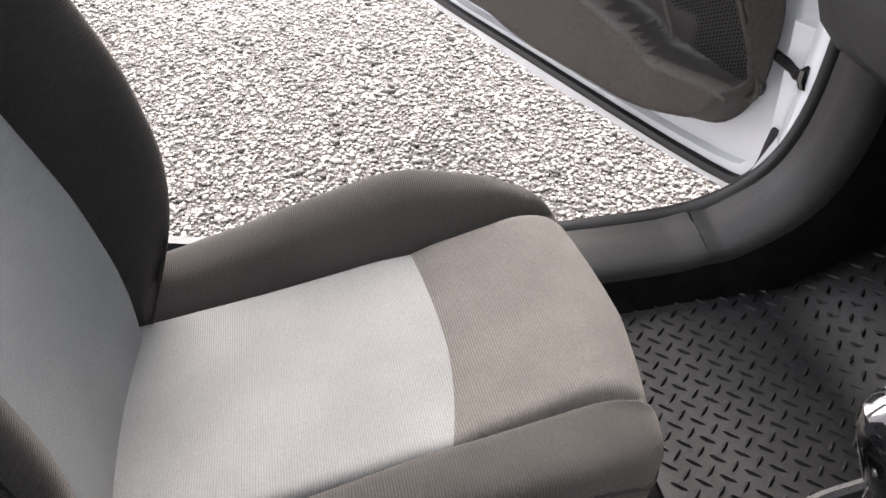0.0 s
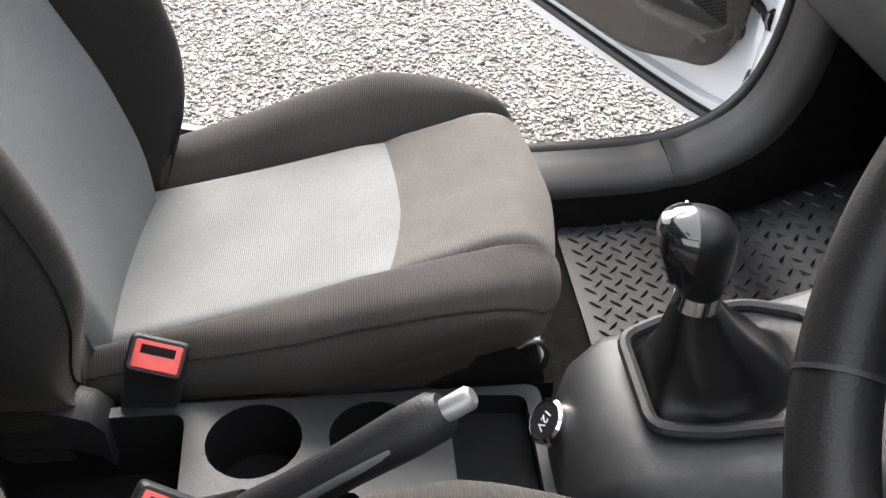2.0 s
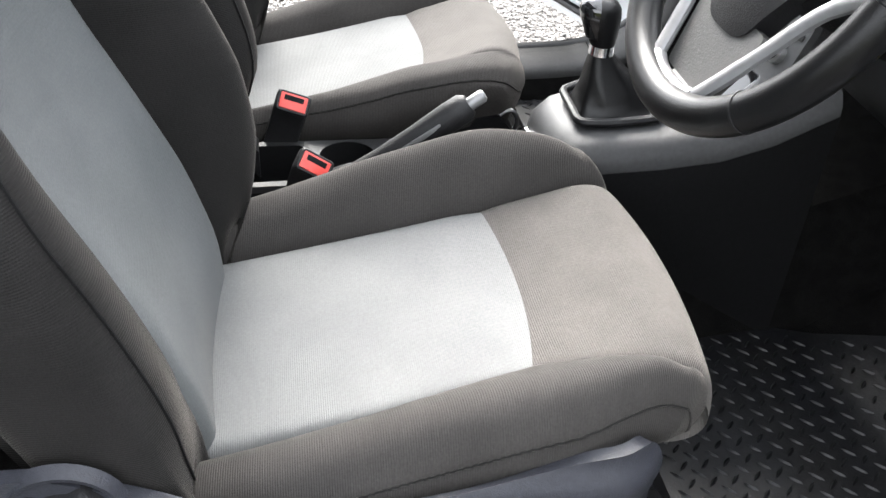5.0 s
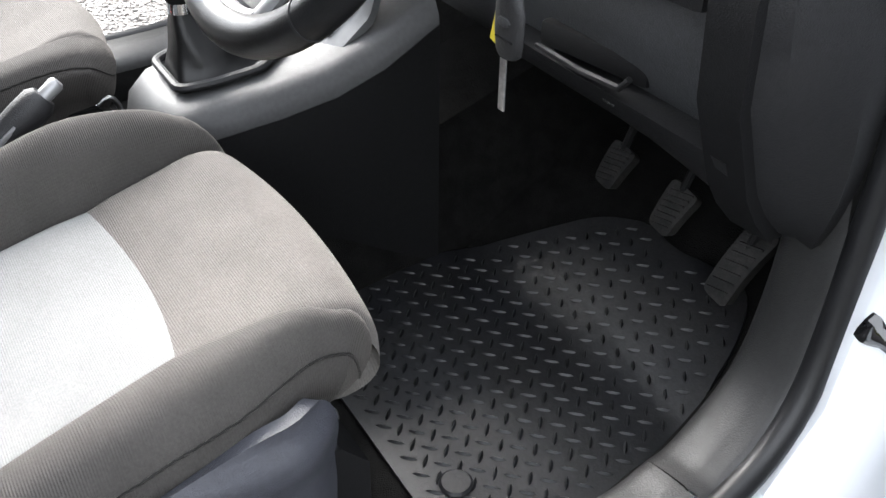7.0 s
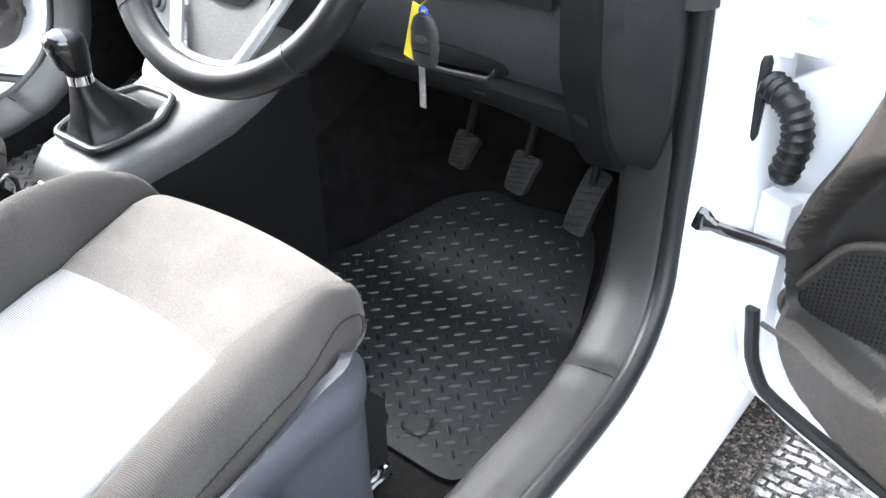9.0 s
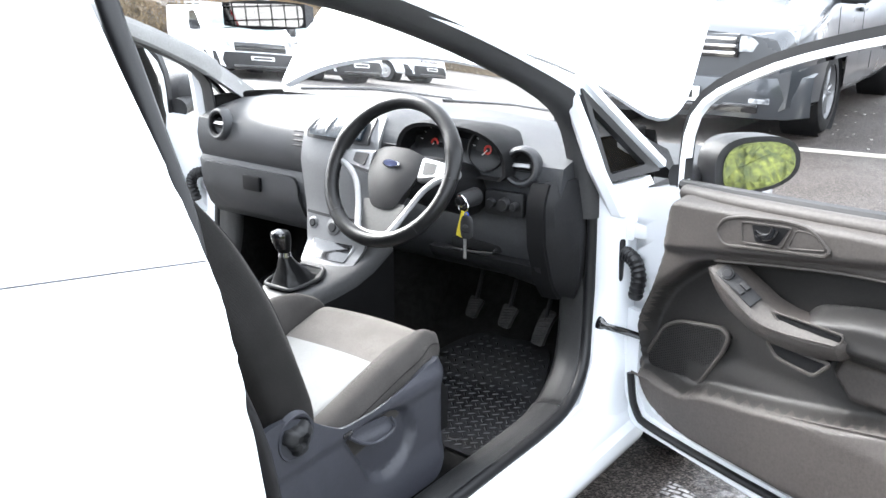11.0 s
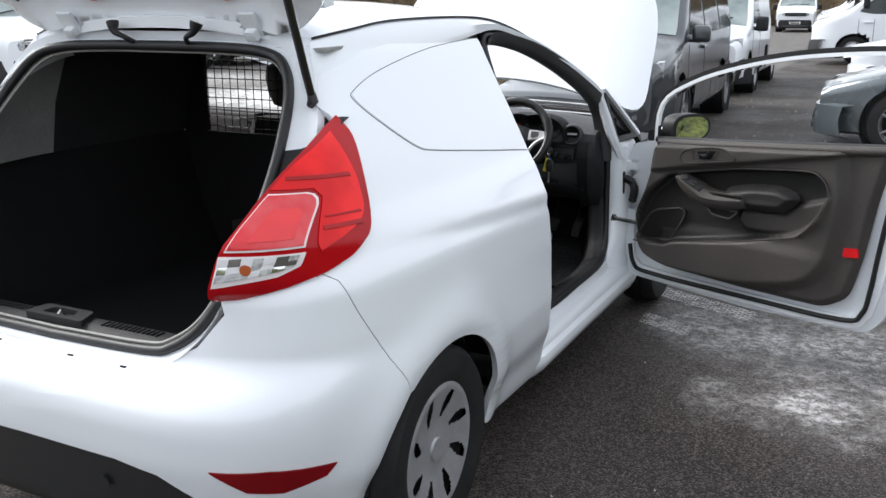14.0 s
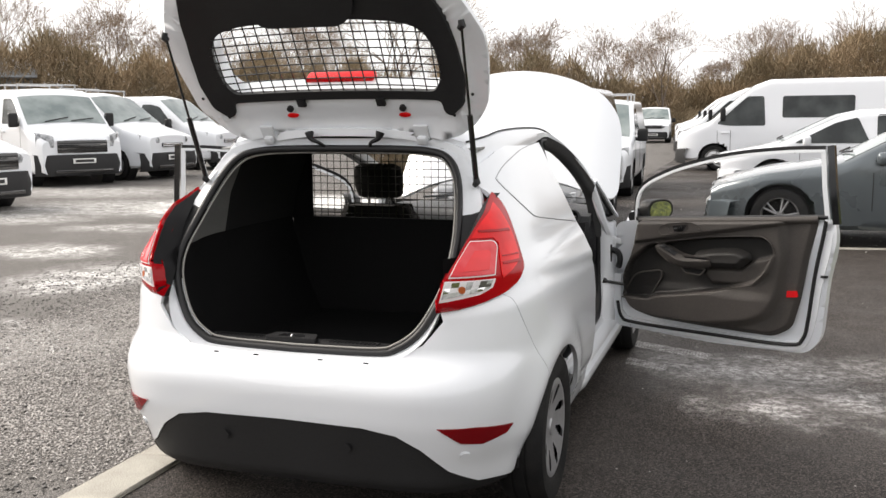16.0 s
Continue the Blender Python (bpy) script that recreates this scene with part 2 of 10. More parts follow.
def round_loop(loop, r=0.03, n=4):
    """Round the corners of a closed loop in the plane."""
    out = []
    k = len(loop)
    for i in range(k):
        a, b, c = Vector(loop[i - 1]), Vector(loop[i]), Vector(loop[(i + 1) % k])
        q = min(r, (a - b).length * 0.45, (c - b).length * 0.45)
        p0, p1 = b + (a - b).normalized() * q, b + (c - b).normalized() * q
        for s in range(n + 1):
            t = s / n
            out.append(tuple(p0 * (1 - t) ** 2 + b * 2 * t * (1 - t) + p1 * t * t))
    return out


def sheet(bm, loops, us, vs, place, thick=0.0, rim=0.0):
    """A curved panel: loops in (u, v), outer one first and then holes, cut by the lines us and vs, bent by place(u, v) and
    given a thickness along its inner side. rim rounds the edge back by that much."""
    work = bmesh.new()
    edges = []
    for loop in loops:
        vv = [work.verts.new((p[0], p[1], 0)) for p in loop]
        edges += [work.edges.new((vv[i], vv[(i + 1) % len(vv)])) for i in range(len(vv))]
    bmesh.ops.triangle_fill(work, use_beauty=True, edges=edges)
    for axis, cuts in ((0, us), (1, vs)):
        for c in cuts:
            co, no = [0, 0, 0], [0, 0, 0]
            co[axis], no[axis] = c, 1
            bmesh.ops.bisect_plane(work, geom=work.verts[:] + work.edges[:] + work.faces[:], dist=1e-6, plane_co=co, plane_no=no)
    work.verts.index_update()
    front, back = {}, {}
    e = 1e-3
    for v in work.verts:
        u, w = v.co.x, v.co.y
        p = Vector(place(u, w))
        du, dw = Vector(place(u + e, w)) - Vector(place(u - e, w)), Vector(place(u, w + e)) - Vector(place(u, w - e))
        nrm = du.cross(dw).normalized()
        front[v.index] = bm.verts.new(p)
        if thick:
            back[v.index] = bm.verts.new(p - nrm * thick)
    for f in work.faces:
        ids = [v.index for v in f.verts]
        if f.normal.z < 0:
            ids.reverse()
        bm.faces.new([front[i] for i in ids])
        if thick:
            bm.faces.new([back[i] for i in reversed(ids)])
    if thick:
        for ed in work.edges:
            if len(ed.link_faces) == 1:
                f = ed.link_faces[0]
                a, b = ed.verts
                ids = [v.index for v in f.verts]
                i = ids.index(a.index)
                fwd = ids[(i + 1) % len(ids)] == b.index
                if f.normal.z < 0:
                    fwd = not fwd
                p, q = (a.index, b.index) if fwd else (b.index, a.index)
                bm.faces.new((front[q], front[p], back[p], back[q]))
    work.free()


def strip(bm, pts, width, thick, normal_of):
    """A flat band along points, lying across normal_of(i)."""
    pts = [Vector(p) for p in pts]
    rings = []
    for i, p in enumerate(pts):
        d = (pts[min(i + 1, len(pts) - 1)] - pts[max(i - 1, 0)]).normalized()
        n = Vector(normal_of(i)).normalized()
        s = d.cross(n).normalized()
        rings.append([p + s * width / 2 + n * thick / 2, p - s * width / 2 + n * thick / 2, p - s * width / 2 - n * thick / 2, p + s * width / 2 - n * thick / 2])
    ring_loft(bm, rings)


def mirrored(bm):
    """Flip a bmesh across the car's centre plane."""
    bmesh.ops.scale(bm, vec=(-1, 1, 1), verts=bm.verts[:])
    bmesh.ops.reverse_faces(bm, faces=bm.faces[:])
    return bm


def move(bm, m):
    bmesh.ops.transform(bm, matrix=m, verts=bm.verts[:])
    return bm


# ---- car body: plan curves at each height wrap round the rear corner ----
YF = 1.0
HALF = [(0.10, 0.70), (0.16, 0.765), (0.22, 0.79), (0.30, 0.805), (0.38, 0.838), (0.5, 0.853), (0.70, 0.857), (0.84, 0.848), (0.885, 0.832),
        (0.95, 0.80), (1.0, 0.765), (1.1, 0.72), (1.2, 0.672), (1.3, 0.625), (1.36, 0.597), (1.40, 0.56), (1.44, 0.50)]
REAR = [(0.15, 0.50), (0.22, 0.575), (0.35, 0.610), (0.45, 0.640), (0.55, 0.650), (0.60, 0.640), (0.645, 0.60), (0.675, 0.555), (0.72, 0.55),
        (0.84, 0.535), (0.95, 0.46), (1.08, 0.345), (1.2, 0.225), (1.3, 0.125), (1.36, 0.08), (1.44, 0.0)]
SQUARE = [(0.2, 5.5), (0.9, 5.8), (1.1, 8.0), (1.3, 9.0)]


def body_uv(x, y, z):
    """The (turn, height) of a point on or near the rear body."""
    w, r, n = lerp(HALF, z), lerp(REAR, z), lin(SQUARE, z)
    return (math.atan2(max(x / w, 1e-6) ** (n / 2), max((YF - y) / (YF + r), 1e-6) ** (n / 2)), z)


def body_at(a, z):
    w, r, n = lerp(HALF, z), lerp(REAR, z), lin(SQUARE, z)
    a = min(max(a, -0.2), math.pi / 2)
    s, c = math.sin(abs(a)) ** (2 / n), max(math.cos(a), 0.0) ** (2 / n)
    x = w * s * (1 if a >= 0 else -1)
    y = YF - (YF + r) * c
    # flared wheel arch and the shoulder crease that rises towards the rear
    d = math.hypot(y - 0.03, (z - 0.29))
    x += 0.022 * math.exp(-((d - 0.36) / 0.07) ** 2) * (1 if z > 0.2 else 0) * s
    crease = 0.845 + 0.07 * max(0.0, min(1.0, (0.85 - y) / 1.0))
    k = (z - crease) / 0.022
    fade = max(0.0, min(1.0, (y + 0.25) / 0.5))
    x -= 0.0065 * math.exp(-((k + 0.8) / 1.0) ** 2) * fade * s
    x += 0.004 * math.exp(-((k - 0.8) / 1.2) ** 2) * fade * s
    return (x, y, z)


def body_cuts():
    cuts = []
    n = 6
    for f in (0.1, 0.2, 0.3, 0.4, 0.5, 0.58, 0.66, 0.73, 0.79, 0.84, 0.88, 0.91, 0.935, 0.955, 0.97):
        cuts.append(math.asin(f ** (n / 2)))
    for f in [i / 30 for i in range(1, 27)]:
        cuts.append(math.acos(f ** (n / 2)))
    return cuts


BODY_CUTS = body_cuts()
Z_CUTS = [0.12 + 0.0125 * i for i in range(107)]


def uvs(points, step=0.03):
    return [body_uv(*p) for p in dense(points, step)]


car = thing("hatchback_van", "white three-door hatchback van, doors, bonnet and tailgate open", "van")

# outline of the right quarter: door edge, roof rail, tailgate edge, lamp, bumper joint, wheel arch
def on_side(y, z):
    """A point of the quarter panel at that distance and height."""
    w, r, n = lerp(HALF, z), lerp(REAR, z), lin(SQUARE, z)
    q = min(max((YF - y) / (YF + r), 0.0), 1.0)
    return (w * max(1 - q ** n, 0.0) ** (1 / n), y, z)


def on_rear(x, z):
    w, r, n = lerp(HALF, z), lerp(REAR, z), lin(SQUARE, z)
    return (x, YF - (YF + r) * max(1 - (abs(x) / w) ** n, 0.0) ** (1 / n), z)


ARCH = [(0.03 + 0.325 * math.cos(a), 0.29 + 0.318 * math.sin(a)) for a in [radians(d) for d in range(-10, 152, 6)]]
DOOR_EDGE = [(p.x, p.y) for p in curve_pts([(0.866, 0.262, 0), (0.858, 0.29, 0), (0.842, 0.34, 0), (0.815, 0.42, 0), (0.80, 0.5, 0), (0.785, 0.6, 0), (0.772, 0.7, 0), (0.763, 0.80, 0), (0.760, 0.875, 0), (0.770, 0.93, 0), (0.782, 1.0, 0), (0.772, 1.12, 0), (0.757, 1.25, 0), (0.748, 1.358, 0)], 3)]
JOINT = [(p.x, p.y) for p in curve_pts([(-0.352, 0.884, 0), (-0.318, 0.79, 0), (-0.258, 0.68, 0), (-0.205, 0.583, 0), (-0.185, 0.54, 0)], 4)]
def quarter():
    bm = bmesh.new()
    side = [on_side(y, z) for y, z in DOOR_EDGE]
    rail = [on_side(y, z) for y, z in ((0.6, 1.372), (0.4, 1.375), (0.2, 1.368), (0.06, 1.35), (-0.02, 1.325))]
    gate = [(0.535, -0.115, 1.29), (0.56, -0.16, 1.24)]
    lamp = [(0.608, -0.15, 1.21), (0.65, -0.13, 1.155), (0.695, -0.157, 1.067), (0.738, -0.20, 0.965), (0.742, -0.245, 0.928), (0.73, -0.31, 0.897), (0.71, -0.36, 0.882)]
    joint = [on_side(y, z) for y, z in JOINT[1:]]
    arch = [on_side(y, z) for y, z in ARCH[::-1] if y > -0.19]
    sill = [on_side(0.36, 0.215), on_side(0.6, 0.20), on_side(0.862, 0.19)]
    loop = uvs(side + rail + gate + lamp + joint + arch + sill)
    sheet(bm, [loop], BODY_CUTS, Z_CUTS, body_at, 0.02)
    return bm


part("rear_quarter", quarter(), WHITE, car)
part("rear_quarter", mirrored(quarter()), WHITE, car)


def bumper():
    bm = bmesh.new()
    right = [on_side(y - 0.0022, z - 0.001) for y, z in JOINT[:0:-1]] + [(0.712, -0.365, 0.88), (0.69, -0.405, 0.868), (0.624, -0.49, 0.845), on_rear(0.545, 0.832),
             on_rear(0.555, 0.80), on_rear(0.49, 0.72), on_rear(0.40, 0.672), on_rear(0.2, 0.664), on_rear(0.0, 0.662)]
    low = [on_rear(0.0, 0.45), on_rear(0.30, 0.445), on_rear(0.42, 0.425), on_rear(0.50, 0.375), on_rear(0.58, 0.29), on_rear(0.66, 0.235), on_side(-0.33, 0.225), on_side(-0.29, 0.24)]
    arch = [on_side(y, z) for y, z in ((-0.288, 0.30), (-0.28, 0.36), (-0.262, 0.42), (-0.235, 0.475))]
    loop = uvs(right[::-1] + arch[::-1] + low[::-1])
    sheet(bm, [loop], BODY_CUTS, Z_CUTS, body_at, 0.012)
    return bm


part("rear_bumper", bumper(), WHITE, car)
part("rear_bumper", mirrored(bumper()), WHITE, car)


def valance():
    bm = bmesh.new()
    top = [on_rear(0.0, 0.446), on_rear(0.30, 0.441), on_rear(0.42, 0.421), on_rear(0.50, 0.371), on_rear(0.58, 0.286), on_rear(0.66, 0.231), on_side(-0.34, 0.215)]
    low = [on_side(-0.34, 0.19), on_rear(0.5, 0.19), on_rear(0, 0.19)]
    loop = uvs(top + low)
    sheet(bm, [loop[::-1]], BODY_CUTS, Z_CUTS, lambda a, z: tuple(Vector(body_at(a, z)) + Vector((0, 0.008, 0))), 0.012)
    return bm


part("bumper_valance", valance(), VALANCE, car, "dark grey textured plastic valance")
part("bumper_valance", mirrored(valance()), VALANCE, car, "dark grey textured plastic valance")


# roof with the header over the doors
RAIL = [(0.49, -0.045, 1.385), (0.535, 0.06, 1.405), (0.55, 0.25, 1.425), (0.565, 0.6, 1.43), (0.575, 0.85, 1.42), (0.585, 1.05, 1.385), (0.59, 1.25, 1.335)]


def roof():
    bm = bmesh.new()
    rail = curve_pts(RAIL, 4)
    rings = []
    for p in rail:
        rings.append([(p.x * s, p.y - 0.05 * (1 - s * s) * (1 if p.y > 0.9 else 0) - 0.03 * (1 - s * s) * (1 if p.y < 0 else 0), p.z + 0.055 * (1 - abs(s) ** 2.2)) for s in [i / 12 for i in range(-12, 13)]])
    under = [[(x, y, z - 0.03) for x, y, z in ring] for ring in rings]
    ring_loft(bm, [a + b[::-1] for a, b in zip(rings, under)])
    return bm


part("roof", roof(), WHITE, car)


def cant_rail():
    """Body side above the door and quarter glass, up to the roof gutter."""
    bm = bmesh.new()
    top = curve_pts([(0.495, -0.055, 1.378), (0.545, 0.06, 1.40), (0.562, 0.25, 1.419), (0.577, 0.6, 1.424), (0.587, 0.85, 1.413), (0.597, 1.05, 1.378), (0.61, 1.3, 1.318), (0.628, 1.6, 1.225), (0.645, 1.92, 1.105), (0.68, 2.12, 1.0)], 4)
    low = curve_pts([(0.535, -0.125, 1.262), (0.575, 0.05, 1.31), (0.594, 0.25, 1.332), (0.597, 0.6, 1.360), (0.602, 0.85, 1.386), (0.610, 1.05, 1.358), (0.624, 1.3, 1.300), (0.644, 1.6, 1.206), (0.664, 1.92, 1.082), (0.695, 2.10, 0.97)], 4)
    rings = []
    for a, c in zip(top, low):
        m = (a + c) / 2 + Vector((0.008, 0, 0.006))
        rings.append([a, m, c, c + Vector((-0.045, 0, -0.006)), m + Vector((-0.05, 0, 0)), a + Vector((-0.03, 0, -0.03))])
    ring_loft(bm, rings)
    return bm


part("roof_rail", cant_rail(), WHITE, car)
part("roof_rail", mirrored(cant_rail()), WHITE, car)


def pillar_front():
    """Hinge pillar and front end of the door opening, with the sill."""
    bm = bmesh.new()
    # hinge pillar as a curved post from the sill to the windscreen corner
    rings = []
    for z, k in ((0.17, 0.012), (0.26, 0.01), (0.34, 0.008), (0.42, 0.006), (0.6, 0.0), (0.8, -0.006), (0.862, -0.012)):
        lift = lin([(0.17, -0.13), (0.34, -0.085), (0.40, -0.035), (0.48, 0.0), (1.1, 0.0)], z)
        rings.append([(0.655 + k, 2.03 + lift, z), (0.675 + k, 2.018 + lift, z), (0.70 + k, 2.006 + lift, z), (0.735 + k, 2.012 + lift * 0.6, z), (0.757 + k, 2.035 + lift * 0.3, z), (0.764 + k, 2.07, z), (0.764 + k, 2.13, z), (0.655 + k, 2.13, z)])
    ring_loft(bm, rings)
    # sill
    rings = []
    for y in (0.78, 0.84, 0.90, 1.0, 1.5, 1.85, 2.0, 2.10):
        r = 0.02 * max(0, (y - 1.8) / 0.3)
        t = 0.03 * max(0.0, (0.90 - y) / 0.12)
        rings.append([(0.66, y, 0.17), (0.66, y, 0.328), (0.706, y, 0.328 + r), (0.714, y, 0.322 + r), (0.717, y, 0.300 + r), (0.724, y, 0.290 + r), (0.757, y, 0.287 + r * 0.5), (0.772, y, 0.281), (0.778 - t, y, 0.270), (0.781 - t, y, 0.258), (0.800 - t, y, 0.248), (0.806 - t, y, 0.228), (0.795 - t, y, 0.195), (0.765 - t, y, 0.165)])
    ring_loft(bm, rings)
    return bm


part("door_aperture", pillar_front(), WHITE, car)
part("door_aperture", mirrored(pillar_front()), WHITE, car)


def fender():
    bm = bmesh.new()
    loop = round_loop([(2.1, 0.22), (2.1, 0.855), (2.2, 0.875), (2.38, 0.90), (2.95, 0.80), (3.2, 0.66), (3.22, 0.45), (2.83, 0.36), (2.78, 0.52), (2.62, 0.63), (2.45, 0.645), (2.3, 0.6), (2.17, 0.46), (2.15, 0.25)], 0.03)
    sheet(bm, [dense([(p[0], p[1], 0) for p in loop], 0.05)], [2.0 + 0.06 * i for i in range(22)], [0.2 + 0.06 * i for i in range(14)],
          lambda y, z: (lerp(HALF, min(z, 0.86)) - 0.01 - 0.35 * max(0, y - 2.6) ** 2 * 1.2, y, z), 0.015)
    return bm


part("front_fender", fender(), WHITE, car)
part("front_fender", mirrored(fender()), WHITE, car)


def bonnet():
    bm = bmesh.new()
    hinge = Vector((0, 2.27, 0.93))
    tilt = radians(57)
    def place(u, v):
        # u across, v from the hinge edge to the nose
        half = 0.735 - 0.03 * v - 0.60 * max(0, v - 0.42) ** 2
        x = u * half
        bulge = 0.055 * (1 - u * u) - 0.09 * max(0, v - 0.55) ** 2 * 2 - 0.06 * abs(u) ** 6
        along = v + 0.03 + 0.19 * (1 - u * u)
        return tuple(hinge + Vector((x, along * math.cos(tilt) - bulge * math.sin(tilt), along * math.sin(tilt) + bulge * math.cos(tilt))))
    loop = round_loop([(-1, 0), (1, 0), (1, 0.765), (-1, 0.765)], 0.16, 6)
    sheet(bm, [dense([(p[0], p[1], 0) for p in loop], 0.08)], [-1 + i / 12 for i in range(25)], [i * 0.06 for i in range(16)], place, 0.025)
    return bm


part("bonnet", bonnet(), WHITE, car, "raised white bonnet")


COVER_SILVER = material("silver_wheel_cover_paint", (0.36, 0.36, 0.37), 0.36, metal=0.4, scale=14, fine=0.04)


def wheel(c, side):
    """Tyre and rim with a silver cover; side is +1 on the right."""
    w = new("wheel")
    w.parent = car
    bm = bmesh.new()
    revolve(bm, [(0.19, -0.075), (0.225, -0.088), (0.27, -0.085), (0.288, -0.065), (0.292, -0.03), (0.286, -0.028), (0.286, -0.022), (0.292, -0.02), (0.292, 0.02), (0.286, 0.022), (0.286, 0.028), (0.292, 0.03),
                 (0.288, 0.065), (0.27, 0.085), (0.225, 0.088), (0.19, 0.075)], c, "X", 48)
    part("tyre", bm, TYRE, w)
    bm = bmesh.new()
    sx = side
    # cover: dish with eight petal openings
    prof = [(0.0, 0.066), (0.03, 0.066), (0.034, 0.060), (0.06, 0.055), (0.09, 0.060)] + [(0.095 + 0.008 * i, 0.061 + 0.0016 * i) for i in range(10)] + [(0.18, 0.078), (0.19, 0.074), (0.196, 0.060)]
    revolve(bm, [(r, h * sx) for r, h in prof], c, "X", 128)
    bmesh.ops.delete(bm, geom=[f for f in bm.faces if petal(f.calc_center_median() - Vector(c))], context="FACES")
    part("wheel_cover", bm, COVER_SILVER, w, "silver plastic wheel cover with oval openings")
    bm = bmesh.new()
    revolve(bm, [(0.0, 0.03 * sx), (0.15, 0.035 * sx), (0.185, 0.055 * sx), (0.19, -0.05 * sx)], c, "X", 32)
    part("steel_rim", bm, BLACK_PLASTIC, w)
    return w


def petal(d):
    r, a = math.hypot(d.y, d.z), math.atan2(d.z, d.y)
    k = (a / (2 * math.pi) * 8 + (r - 0.13) * 3.0) % 1.0
    if not 0.092 < r < 0.170:
        return False
    wide = 0.17 * math.sqrt(max(0.0, 1 - ((r - 0.13) / 0.045) ** 2))
    return abs(k - 0.5) < wide


for wc, ws in (((0.755, 0.006, 0.292), 1), ((-0.755, 0.006, 0.292), -1), ((0.755, 2.495, 0.292), 1), ((-0.755, 2.495, 0.292), -1)):
    wheel(wc, ws)


def arch_liner(yc):
    bm = bmesh.new()
    revolve(bm, [(0.338, 0.765), (0.345, 0.76), (0.345, 0.60), (0.0, 0.60)], (0, yc, 0.29), "X", 40, 1.0)
    bmesh.ops.delete(bm, geom=[v for v in bm.verts if v.co.z < 0.2], context="VERTS")
    return bm


for yc in (0.03, 2.495):
    part("arch_liner", arch_liner(yc), RUBBER, car)
    part("arch_liner", mirrored(arch_liner(yc)), RUBBER, car)


# ---- doors: built in (distance from hinge, outward, height) ----
def door(name, right):
    d = new(name)
    d.parent = car
    d["label"] = "open white door with dark moulded trim"
    def place(bm):
        if not right:
            bmesh.ops.scale(bm, vec=(1, -1, 1), verts=bm.verts[:])
            bmesh.ops.reverse_faces(bm, faces=bm.faces[:])
        return bm
    bm = bmesh.new()
    low = round_loop([(-0.005, 0.25), (0.0, 0.86), (0.12, 0.885), (1.235, 0.955), (1.245, 0.86), (1.205, 0.62), (1.185, 0.33), (1.12, 0.245), (0.6, 0.228)], 0.05, 5)
    outer = lambda s, z: (s, 0.05 - 0.12 * max(0, 0.4 - z) - 0.25 * max(0, z - 0.80) + 0.01 * math.exp(-((z - 0.76) / 0.03) ** 2), z)
    inner = lambda s, z: (s, -0.004 - 0.02 * max(0, min(1, (z - 0.6) / 0.3)), z)
    cuts_s, cuts_z = [0.1 * i for i in range(1, 13)], [0.25 + 0.05 * i for i in range(15)]
    loop = dense([(p[0], p[1], 0) for p in low], 0.05)
    sheet(bm, [loop[::-1]], cuts_s, cuts_z, outer, 0.0)
    sheet(bm, [loop], cuts_s, cuts_z, inner, 0.0)
    n = len(loop)
    va = [bm.verts.new(outer(p[0], p[1])) for p in loop]
    vb = [bm.verts.new(inner(p[0], p[1])) for p in loop]
    for i in range(n):
        bm.faces.new((va[i], va[(i + 1) % n], vb[(i + 1) % n], vb[i]))
    bmesh.ops.remove_doubles(bm, verts=bm.verts[:], dist=1e-4)
    bmesh.ops.recalc_face_normals(bm, faces=bm.faces[:])
    part("door_shell", place(bm), WHITE, d)
    # folded inner flange step
    bm = bmesh.new()
    step = [(0.02, 0.56), (0.02, 0.38), (0.05, 0.315), (0.14, 0.283), (0.6, 0.275), (1.02, 0.277), (1.10, 0.31), (1.135, 0.42), (1.16, 0.62), (1.195, 0.80), (1.205, 0.94)]
    strip(bm, curve_pts([(s, -0.014, z) for s, z in step], 4), 0.045, 0.02, lambda i: (0, -1, 0))
    part("door_flange", place(bm), WHITE_DULL, d)
    pts = curve_pts([(0.125, -0.01, 0.84), (0.150, -0.014, 1.045), (0.31, -0.03, 1.150), (0.53, -0.045, 1.222), (0.76, -0.055, 1.268), (1.0, -0.06, 1.292), (1.18, -0.06, 1.298)], 4)
    bm = bmesh.new()
    strip(bm, pts, 0.014, 0.02, lambda i: (0, -1, 0))
    part("window_frame", place(bm), WHITE_DULL, d, "white painted window frame")
    bm = bmesh.new()
    strip(bm, [p + Vector((-0.002, 0.003, 0.016)) for p in pts], 0.019, 0.024, lambda i: (0, -1, 0))
    part("window_seal", place(bm), RUBBER, d, "black rubber window seal")
    bm = bmesh.new()
    strip(bm, [(1.205, -0.05, 1.325), (1.218, -0.04, 1.15), (1.238, -0.01, 0.93)], 0.034, 0.03, lambda i: (0, -1, 0))
    part("rear_frame_cover", place(bm), GLOSS_BLACK, d, "gloss black rear frame cover")
    bm = bmesh.new()
    strip(bm, [(1.172, -0.058, 1.30), (1.182, -0.045, 1.12), (1.20, -0.02, 0.93)], 0.024, 0.02, lambda i: (0, -1, 0))
    part("window_frame", place(bm), WHITE_DULL, d, "white painted window frame")
    bm = bmesh.new()
    gl = [(0.140, 0.88), (0.162, 1.04), (0.31, 1.139), (0.53, 1.211), (0.76, 1.257), (1.0, 1.281), (1.165, 1.287), (1.19, 0.95)]
    vv = [bm.verts.new((s, -0.028, z)) for s, z in gl]
    bm.faces.new(vv)
    g = part("window_glass", place(bm), GLASS, d)
    g.visible_shadow = False
    bm = bmesh.new()
    seal = [(0.024, 0.40), (0.05, 0.310), (0.14, 0.284), (0.6, 0.280), (1.02, 0.284), (1.10, 0.325), (1.122, 0.42), (1.135, 0.55), (1.152, 0.70), (1.178, 0.86), (1.19, 0.945)]
